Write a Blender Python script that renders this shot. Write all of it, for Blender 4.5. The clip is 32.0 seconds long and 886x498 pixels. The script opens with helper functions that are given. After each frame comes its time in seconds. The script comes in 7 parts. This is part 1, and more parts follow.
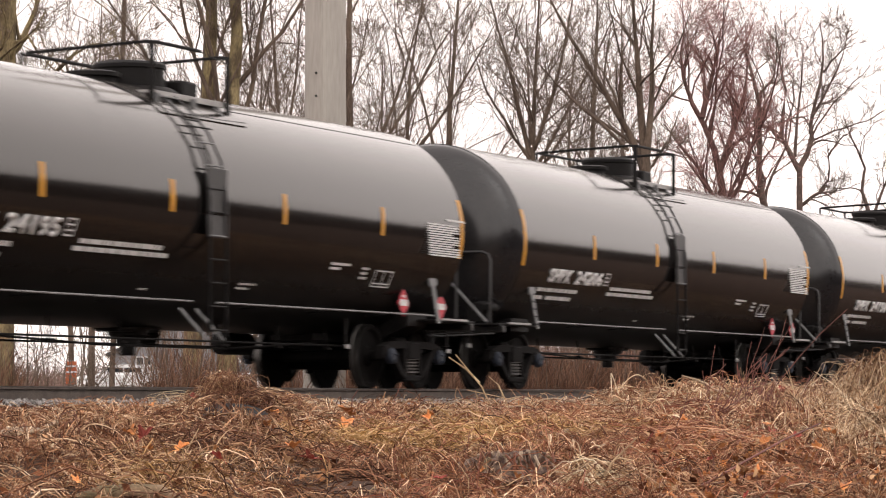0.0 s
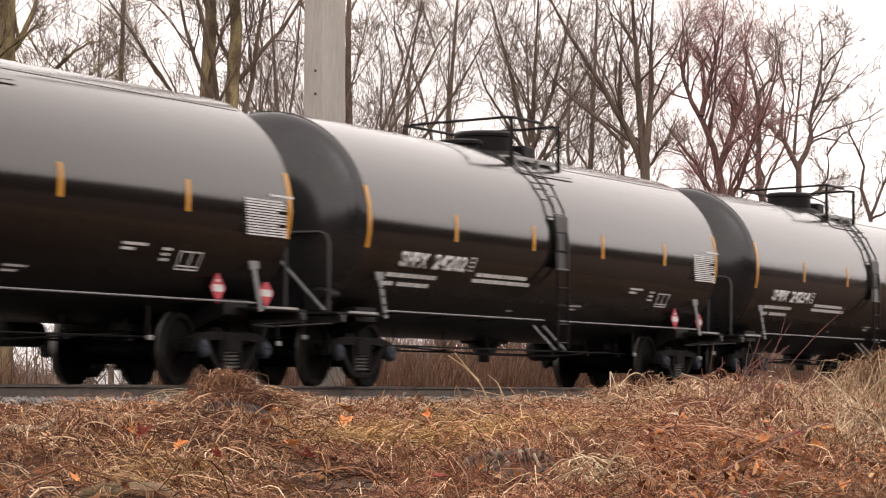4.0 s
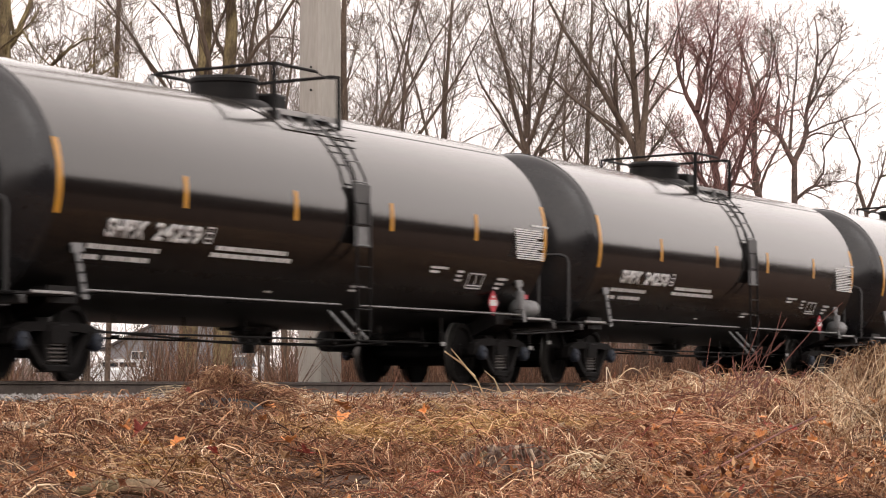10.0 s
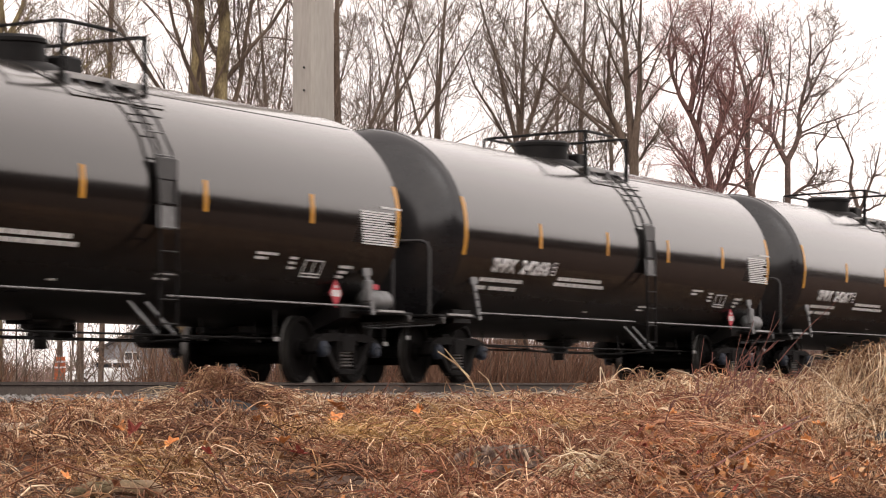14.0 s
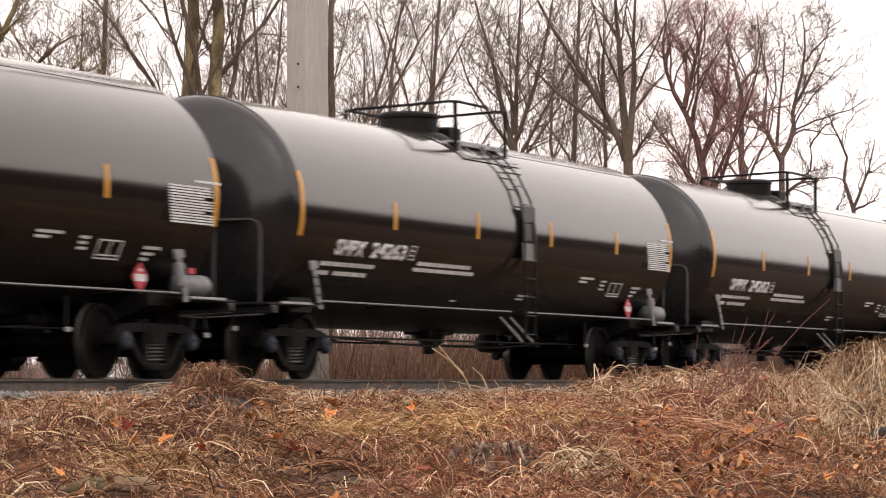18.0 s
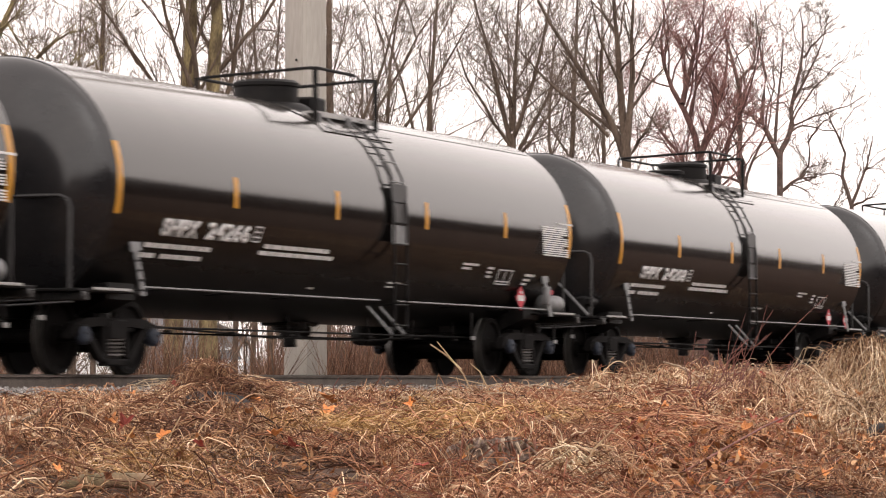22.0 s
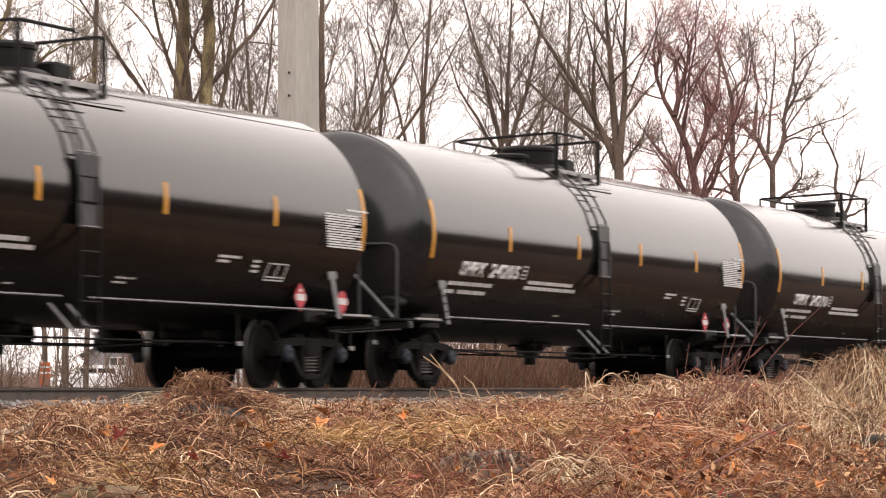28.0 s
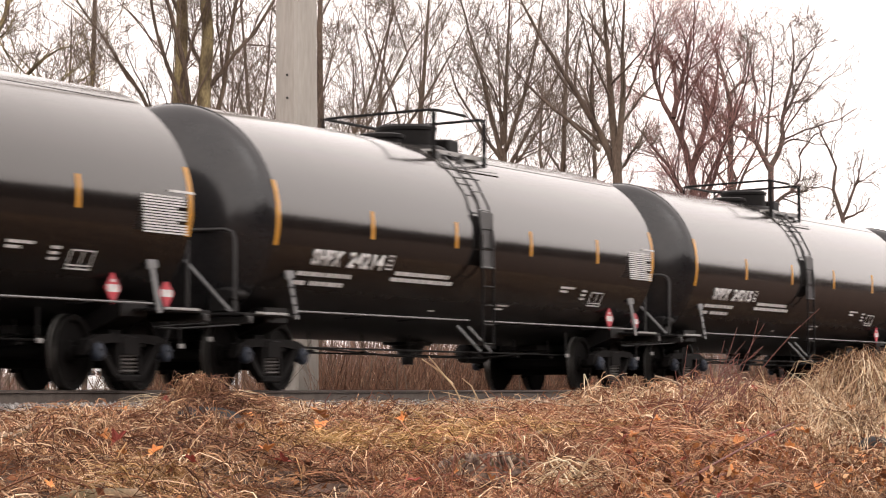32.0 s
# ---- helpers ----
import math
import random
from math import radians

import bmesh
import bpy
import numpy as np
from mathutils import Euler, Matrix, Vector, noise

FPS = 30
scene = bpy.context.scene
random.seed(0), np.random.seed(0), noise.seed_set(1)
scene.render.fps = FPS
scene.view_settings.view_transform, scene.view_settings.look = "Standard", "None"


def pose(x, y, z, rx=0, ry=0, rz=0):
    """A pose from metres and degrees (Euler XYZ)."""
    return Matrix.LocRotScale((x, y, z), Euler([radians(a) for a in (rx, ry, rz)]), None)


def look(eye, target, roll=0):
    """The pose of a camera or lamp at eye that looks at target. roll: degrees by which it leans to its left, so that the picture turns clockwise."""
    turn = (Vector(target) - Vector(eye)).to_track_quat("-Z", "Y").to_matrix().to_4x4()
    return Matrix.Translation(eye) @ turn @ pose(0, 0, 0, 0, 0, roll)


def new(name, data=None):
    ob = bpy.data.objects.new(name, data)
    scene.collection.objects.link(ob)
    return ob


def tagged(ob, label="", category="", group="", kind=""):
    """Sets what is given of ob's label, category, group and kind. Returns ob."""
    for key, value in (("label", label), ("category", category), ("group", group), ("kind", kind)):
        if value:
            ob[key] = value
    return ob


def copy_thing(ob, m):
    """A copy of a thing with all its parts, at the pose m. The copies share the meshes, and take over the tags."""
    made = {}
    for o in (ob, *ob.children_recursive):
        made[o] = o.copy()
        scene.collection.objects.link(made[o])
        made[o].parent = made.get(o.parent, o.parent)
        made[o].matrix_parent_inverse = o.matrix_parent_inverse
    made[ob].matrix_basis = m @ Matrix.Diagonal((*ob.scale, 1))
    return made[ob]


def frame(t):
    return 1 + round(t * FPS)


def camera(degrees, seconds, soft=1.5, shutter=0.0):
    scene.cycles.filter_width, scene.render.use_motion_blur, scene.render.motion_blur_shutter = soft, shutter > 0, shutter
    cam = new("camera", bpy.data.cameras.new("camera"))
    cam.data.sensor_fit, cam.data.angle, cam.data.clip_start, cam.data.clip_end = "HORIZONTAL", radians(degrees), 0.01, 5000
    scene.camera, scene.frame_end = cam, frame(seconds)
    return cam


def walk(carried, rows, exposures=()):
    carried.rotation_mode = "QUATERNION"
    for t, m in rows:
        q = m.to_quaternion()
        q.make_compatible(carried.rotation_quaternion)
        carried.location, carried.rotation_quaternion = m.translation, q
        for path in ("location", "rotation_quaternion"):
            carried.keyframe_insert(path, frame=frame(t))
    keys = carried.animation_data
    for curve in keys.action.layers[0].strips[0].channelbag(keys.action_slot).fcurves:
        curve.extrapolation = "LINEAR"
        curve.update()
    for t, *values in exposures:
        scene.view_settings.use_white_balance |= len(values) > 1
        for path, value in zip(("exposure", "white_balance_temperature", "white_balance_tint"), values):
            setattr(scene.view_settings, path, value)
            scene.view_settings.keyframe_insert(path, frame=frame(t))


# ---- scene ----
# One track along x at y = TRACK; z = 0 is the rail top; the train runs towards -x.
TRACK, CAR = 19.5863, 18.1868
cam = camera(15.41, 32.0, soft=1.1, shutter=0.45)
# seconds, eye, heading from +y towards +x, tilt up, roll
PATH = [
    (0, -0.0012, 0.0029, -0.0886, 67.559, 2.547, 0.099), (0.5, -0.0011, 0.0028, -0.0887, 67.570, 2.543, 0.132),
    (1, -0.0007, 0.0017, -0.0889, 67.586, 2.539, 0.126), (1.5, -0.0004, 0.0010, -0.0887, 67.600, 2.540, 0.087),
    (2, -0.0004, 0.0009, -0.0884, 67.603, 2.546, 0.081), (2.5, -0.0004, 0.0010, -0.0879, 67.591, 2.544, 0.121),
    (3, -0.0008, 0.0019, -0.0876, 67.578, 2.532, 0.152), (3.5, -0.0012, 0.0028, -0.0875, 67.574, 2.523, 0.144),
    (5.5, -0.0010, 0.0024, -0.0891, 67.581, 2.475, 0.046), (6, -0.0007, 0.0016, -0.0897, 67.586, 2.472, 0.032),
    (6.5, -0.0008, 0.0021, -0.0894, 67.599, 2.464, 0.003), (7, -0.0015, 0.0036, -0.0878, 67.613, 2.449, -0.030),
    (7.5, -0.0016, 0.0039, -0.0864, 67.625, 2.436, -0.058), (8, -0.0015, 0.0036, -0.0858, 67.635, 2.433, -0.067),
    (8.5, -0.0016, 0.0038, -0.0856, 67.639, 2.439, -0.039), (9, -0.0018, 0.0043, -0.0865, 67.640, 2.447, -0.003),
    (9.5, -0.0019, 0.0047, -0.0871, 67.642, 2.446, -0.004), (10, -0.0018, 0.0044, -0.0864, 67.645, 2.438, -0.022),
    (10.5, -0.0015, 0.0036, -0.0854, 67.649, 2.432, -0.024), (11, -0.0012, 0.0030, -0.0859, 67.651, 2.434, -0.014),
    (11.5, -0.0010, 0.0025, -0.0871, 67.649, 2.437, 0.015), (12, -0.0009, 0.0021, -0.0880, 67.645, 2.434, 0.051),
    (12.5, -0.0010, 0.0025, -0.0881, 67.658, 2.433, 0.042), (13, -0.0014, 0.0035, -0.0875, 67.693, 2.438, -0.016),
    (13.5, -0.0020, 0.0049, -0.0867, 67.731, 2.442, -0.087), (14, -0.0025, 0.0061, -0.0859, 67.763, 2.440, -0.121),
    (14.5, -0.0026, 0.0063, -0.0854, 67.781, 2.437, -0.111), (16.5, -0.0029, 0.0072, -0.0848, 67.858, 2.411, -0.150),
    (17, -0.0029, 0.0072, -0.0850, 67.862, 2.405, -0.163), (17.5, -0.0029, 0.0071, -0.0847, 67.865, 2.392, -0.141),
    (18, -0.0027, 0.0067, -0.0845, 67.867, 2.379, -0.087), (18.5, -0.0025, 0.0061, -0.0852, 67.876, 2.368, -0.057),
    (19, -0.0023, 0.0057, -0.0859, 67.887, 2.357, -0.056), (19.5, -0.0021, 0.0051, -0.0863, 67.893, 2.346, -0.063),
    (20, -0.0023, 0.0058, -0.0858, 67.899, 2.336, -0.076), (20.5, -0.0029, 0.0071, -0.0853, 67.901, 2.330, -0.073),
    (21, -0.0027, 0.0066, -0.0856, 67.894, 2.324, -0.050), (21.5, -0.0024, 0.0059, -0.0852, 67.890, 2.313, -0.048),
    (22, -0.0024, 0.0058, -0.0841, 67.898, 2.308, -0.082), (22.5, -0.0023, 0.0057, -0.0836, 67.916, 2.325, -0.131),
    (23, -0.0024, 0.0060, -0.0840, 67.934, 2.353, -0.166), (23.5, -0.0026, 0.0064, -0.0845, 67.945, 2.380, -0.157),
    (24, -0.0025, 0.0061, -0.0847, 67.956, 2.410, -0.110), (24.5, -0.0022, 0.0055, -0.0851, 67.971, 2.445, -0.077),
    (25, -0.0023, 0.0056, -0.0849, 67.993, 2.474, -0.092), (25.5, -0.0026, 0.0065, -0.0842, 68.011, 2.487, -0.123),
    (27.5, -0.0031, 0.0078, -0.0847, 68.024, 2.518, -0.161), (28, -0.0029, 0.0072, -0.0854, 68.024, 2.527, -0.182),
    (28.5, -0.0028, 0.0069, -0.0856, 68.027, 2.536, -0.219), (29, -0.0029, 0.0071, -0.0852, 68.031, 2.537, -0.250),
    (29.5, -0.0028, 0.0071, -0.0852, 68.032, 2.535, -0.274), (30, -0.0027, 0.0067, -0.0854, 68.030, 2.536, -0.280),
    (30.5, -0.0025, 0.0061, -0.0854, 68.025, 2.541, -0.253), (31, -0.0023, 0.0056, -0.0847, 68.026, 2.548, -0.225),
    (31.5, -0.0024, 0.0058, -0.0839, 68.038, 2.558, -0.232), (32, -0.0026, 0.0064, -0.0840, 68.051, 2.564, -0.252)]


def aim(x, y, z, heading, tilt, roll):
    """Camera pose; a positive roll lifts the right-hand side of the camera."""
    return pose(x, y, z, 90 + tilt, 0, -heading) @ pose(0, 0, 0, 0, 0, roll)


walk(cam, [(r[0], aim(*r[1:])) for r in PATH], exposures=[(0, 0.0), (17, 0.0), (20.9, 0.04), (22, 0.16), (23.5, 0.2), (32, 0.22)])

# ---- light: white overcast, a soft sun high behind the camera ----
world = bpy.data.worlds.new("world")
scene.world = world
world.use_nodes = True
wn, wl = world.node_tree.nodes, world.node_tree.links
sky = wn.new("ShaderNodeTexSky")
sky.sky_type, sky.sun_disc = "NISHITA", False
sky.sun_elevation, sky.sun_rotation = radians(48), radians(200)
sky.air_density, sky.dust_density = 1.0, 4.0
hs = wn.new("ShaderNodeHueSaturation")
hs.inputs["Saturation"].default_value, hs.inputs["Value"].default_value = 0.12, 0.1
cloud = wn.new("ShaderNodeMix")
cloud.data_type = "RGBA"
cloud.inputs["Factor"].default_value = 0.8
cloud.inputs["B"].default_value = (1.215, 1.09, 1.045, 1)
wl.new(sky.outputs["Color"], hs.inputs["Color"])
wl.new(hs.outputs["Color"], cloud.inputs["A"])
wl.new(cloud.outputs["Result"], wn["Background"].inputs["Color"])
wn["Background"].inputs["Strength"].default_value = 1.6
sun = new("sun", bpy.data.lights.new("sun", "SUN"))
sun.data.energy, sun.data.angle, sun.data.color = 0.5, radians(90), (1.0, 0.94, 0.87)
sun.matrix_world = look((-30, -40, 60), (40, 15, 0))


# ---- materials ----
def mat(name, base, rough=0.6, metal=0.0, second=None, scale=8.0, detail=4.0, bump=0.0, fine=0.0, island=0.0,
        obrand=0.0, coat=0.0, stretch=None, spec=0.5, lo=0.35, hi=0.65):
    """Procedural surface: two colours mixed by noise, grain on top, bump, and variation per island or per object."""
    m = bpy.data.materials.new(name)
    m.use_nodes = True
    n, l = m.node_tree.nodes, m.node_tree.links
    b = n["Principled BSDF"]
    b.inputs["Roughness"].default_value = rough
    b.inputs["Metallic"].default_value = metal
    b.inputs["Specular IOR Level"].default_value = spec
    if coat:
        b.inputs["Coat Weight"].default_value, b.inputs["Coat Roughness"].default_value = coat, 0.1
    co = n.new("ShaderNodeTexCoord").outputs["Object"]
    if stretch:
        mp = n.new("ShaderNodeMapping")
        mp.inputs["Scale"].default_value = stretch
        l.new(co, mp.inputs["Vector"])
        co = mp.outputs["Vector"]
    col = None
    second = second or tuple(c * 0.7 for c in base)
    noi = n.new("ShaderNodeTexNoise")
    noi.inputs["Scale"].default_value, noi.inputs["Detail"].default_value = scale, detail
    l.new(co, noi.inputs["Vector"])
    rp = n.new("ShaderNodeValToRGB")
    rp.color_ramp.elements[0].position, rp.color_ramp.elements[1].position = lo, hi
    rp.color_ramp.elements[0].color, rp.color_ramp.elements[1].color = (*second, 1), (*base, 1)
    l.new(noi.outputs["Fac"], rp.inputs["Fac"])
    col = rp.outputs["Color"]
    g = n.new("ShaderNodeTexNoise")
    g.inputs["Scale"].default_value, g.inputs["Detail"].default_value = scale * 9, 3
    l.new(co, g.inputs["Vector"])
    if fine:
        mm = n.new("ShaderNodeMapRange")
        mm.inputs["From Min"].default_value, mm.inputs["From Max"].default_value = 0.3, 0.7
        mm.inputs["To Min"].default_value, mm.inputs["To Max"].default_value = 1 - fine, 1 + fine
        l.new(g.outputs["Fac"], mm.inputs["Value"])
        mx = n.new("ShaderNodeVectorMath")
        mx.operation = "SCALE"
        l.new(col, mx.inputs[0])
        l.new(mm.outputs["Result"], mx.inputs["Scale"])
        col = mx.outputs["Vector"]
    for amount, node, out in ((island, "ShaderNodeNewGeometry", "Random Per Island"), (obrand, "ShaderNodeObjectInfo", "Random")):
        if amount:
            src = n.new(node)
            mm = n.new("ShaderNodeMapRange")
            mm.inputs["To Min"].default_value, mm.inputs["To Max"].default_value = 1 - amount, 1 + amount
            l.new(src.outputs[out], mm.inputs["Value"])
            mx = n.new("ShaderNodeVectorMath")
            mx.operation = "SCALE"
            l.new(col, mx.inputs[0])
            l.new(mm.outputs["Result"], mx.inputs["Scale"])
            col = mx.outputs["Vector"]
    l.new(col, b.inputs["Base Color"])
    if bump:
        bp = n.new("ShaderNodeBump")
        bp.inputs["Strength"].default_value, bp.inputs["Distance"].default_value = min(1, bump * 20), bump
        l.new(g.outputs["Fac"], bp.inputs["Height"])
        l.new(bp.outputs["Normal"], b.inputs["Normal"])
    return m


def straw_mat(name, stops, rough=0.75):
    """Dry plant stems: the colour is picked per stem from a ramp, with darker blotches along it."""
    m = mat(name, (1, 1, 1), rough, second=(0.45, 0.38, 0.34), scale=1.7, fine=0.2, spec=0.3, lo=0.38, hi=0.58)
    n, l = m.node_tree.nodes, m.node_tree.links
    b = n["Principled BSDF"]
    old = b.inputs["Base Color"].links[0].from_socket
    geo = n.new("ShaderNodeNewGeometry")
    rp = n.new("ShaderNodeValToRGB")
    while len(rp.color_ramp.elements) < len(stops):
        rp.color_ramp.elements.new(0.5)
    for i, (p, c) in enumerate(stops):
        rp.color_ramp.elements[i].position, rp.color_ramp.elements[i].color = p, (*c, 1)
    l.new(geo.outputs["Random Per Island"], rp.inputs["Fac"])
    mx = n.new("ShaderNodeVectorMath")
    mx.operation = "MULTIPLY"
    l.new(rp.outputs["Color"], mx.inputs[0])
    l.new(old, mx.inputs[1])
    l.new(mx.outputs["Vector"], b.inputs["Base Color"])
    return m


TANK = mat("black_gloss_paint", (0.0052, 0.0045, 0.0045), 0.14, second=(0.006, 0.005, 0.0047), scale=1.3, fine=0.1, coat=0.28)
HEADPAINT = mat("matt_black_end_paint", (0.011, 0.0112, 0.0128), 0.17, second=(0.019, 0.0175, 0.018), scale=1.6, fine=0.1, spec=0.5)
HEAD = mat("black_satin_paint", (0.016, 0.015, 0.015), 0.36, second=(0.024, 0.022, 0.021), scale=2.0, fine=0.12)
BLACK = mat("black_steel", (0.008, 0.0075, 0.0078), 0.55, second=(0.012, 0.0105, 0.010), scale=6, fine=0.2, spec=0.14)
GRIME = mat("grimy_cast_steel", (0.008, 0.007, 0.0068), 0.8, second=(0.006, 0.005, 0.005), scale=7, fine=0.3, bump=0.002, spec=0.14)
WHEEL = mat("dark_wheel_steel", (0.006, 0.005, 0.0048), 0.8, second=(0.004, 0.0033, 0.003), scale=8, fine=0.25, spec=0.12)
TREAD = mat("worn_tread_steel", (0.10, 0.095, 0.09), 0.4, 0.8, scale=10)
GALV = mat("galvanised_grating", (0.42, 0.41, 0.40), 0.5, 0.3, second=(0.30, 0.29, 0.28), scale=9, fine=0.15)
LADDERGREY = mat("dark_grey_ladder_paint", (0.055, 0.053, 0.054), 0.5, second=(0.035, 0.033, 0.033), scale=9, fine=0.2)
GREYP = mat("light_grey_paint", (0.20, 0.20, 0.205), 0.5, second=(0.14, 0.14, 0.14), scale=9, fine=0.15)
PALEGREY = mat("worn_white_paint", (0.42, 0.41, 0.41), 0.5, second=(0.25, 0.245, 0.24), scale=9, fine=0.2)
WHITE = mat("white_stencil_paint", (0.72, 0.71, 0.70), 0.5, second=(0.55, 0.54, 0.53), scale=7, fine=0.12)
YELLOW = mat("amber_reflective_tape", (0.60, 0.28, 0.02), 0.35, second=(0.55, 0.25, 0.02), scale=9, fine=0.1)
RED = mat("red_placard", (0.55, 0.05, 0.07), 0.5, second=(0.45, 0.04, 0.06), scale=9)
BLUE = mat("blue_grey_cap", (0.020, 0.028, 0.047), 0.65, second=(0.012, 0.015, 0.022), scale=14, fine=0.2)
SPRING = mat("worn_spring_steel", (0.10, 0.09, 0.085), 0.5, second=(0.05, 0.045, 0.04), scale=14, fine=0.2)
RAIL = mat("rusty_rail_side", (0.105, 0.082, 0.068), 0.75, second=(0.065, 0.05, 0.042), scale=5, fine=0.25, bump=0.001)
RAILTOP = mat("polished_rail_head", (0.42, 0.41, 0.40), 0.28, 0.9, second=(0.3, 0.28, 0.27), scale=4)
CONC = mat("weathered_concrete", (0.43, 0.40, 0.36), 0.85, second=(0.34, 0.315, 0.28), scale=0.9, fine=0.08, bump=0.002,
           stretch=(2.2, 2.2, 0.35), spec=0.3)
HOLE = mat("dark_hole", (0.03, 0.03, 0.03), 0.9)
SOIL = mat("dead_leaf_soil", (0.085, 0.044, 0.026), 0.95, second=(0.032, 0.018, 0.012), scale=2.2, detail=8, fine=0.35, bump=0.02, spec=0.2)
DARKSTONE = mat("darkened_bed_stone", (0.045, 0.038, 0.033), 0.95, second=(0.018, 0.015, 0.013), scale=14, fine=0.4, bump=0.02, spec=0.2)
STONE = mat("grey_ballast", (0.34, 0.32, 0.305), 0.9, second=(0.20, 0.183, 0.17), scale=9, fine=0.2, island=0.4)


def tone_by_height(m):
    """Greyer colour towards the top of the tank, streaked round its girth."""
    n, l = m.node_tree.nodes, m.node_tree.links
    b = n["Principled BSDF"]
    b.inputs["Specular Tint"].default_value = (1.0, 0.94, 0.855, 1)
    old = b.inputs["Base Color"].links[0].from_socket
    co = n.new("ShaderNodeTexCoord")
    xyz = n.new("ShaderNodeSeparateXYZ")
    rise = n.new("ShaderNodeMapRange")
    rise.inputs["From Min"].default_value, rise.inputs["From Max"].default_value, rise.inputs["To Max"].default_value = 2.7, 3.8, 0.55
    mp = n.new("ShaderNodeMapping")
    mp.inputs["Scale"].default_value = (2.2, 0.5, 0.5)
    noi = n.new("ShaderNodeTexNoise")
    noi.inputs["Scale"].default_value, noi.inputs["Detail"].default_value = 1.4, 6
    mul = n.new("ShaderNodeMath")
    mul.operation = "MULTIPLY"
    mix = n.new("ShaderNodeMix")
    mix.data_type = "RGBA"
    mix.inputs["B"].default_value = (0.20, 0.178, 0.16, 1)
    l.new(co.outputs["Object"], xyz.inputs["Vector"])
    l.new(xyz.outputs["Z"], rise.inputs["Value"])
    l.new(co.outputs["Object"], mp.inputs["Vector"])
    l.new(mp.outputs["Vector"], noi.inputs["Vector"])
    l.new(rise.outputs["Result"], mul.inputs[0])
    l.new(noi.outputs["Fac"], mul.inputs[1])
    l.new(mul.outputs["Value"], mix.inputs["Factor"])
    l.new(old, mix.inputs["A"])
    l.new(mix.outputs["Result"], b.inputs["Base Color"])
    # gloss cut by height, putting shade on the belly, with an uneven upper edge
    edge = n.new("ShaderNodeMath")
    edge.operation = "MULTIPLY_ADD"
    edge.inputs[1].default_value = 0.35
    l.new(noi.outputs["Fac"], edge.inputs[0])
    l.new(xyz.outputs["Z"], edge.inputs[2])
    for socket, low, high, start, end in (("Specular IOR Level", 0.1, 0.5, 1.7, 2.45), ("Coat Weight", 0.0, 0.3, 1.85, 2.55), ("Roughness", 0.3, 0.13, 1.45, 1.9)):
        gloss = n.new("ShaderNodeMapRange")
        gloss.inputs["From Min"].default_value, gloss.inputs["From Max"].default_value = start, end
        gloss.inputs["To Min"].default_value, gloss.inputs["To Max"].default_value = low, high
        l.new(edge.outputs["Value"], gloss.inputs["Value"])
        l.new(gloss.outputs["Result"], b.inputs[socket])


tone_by_height(TANK)


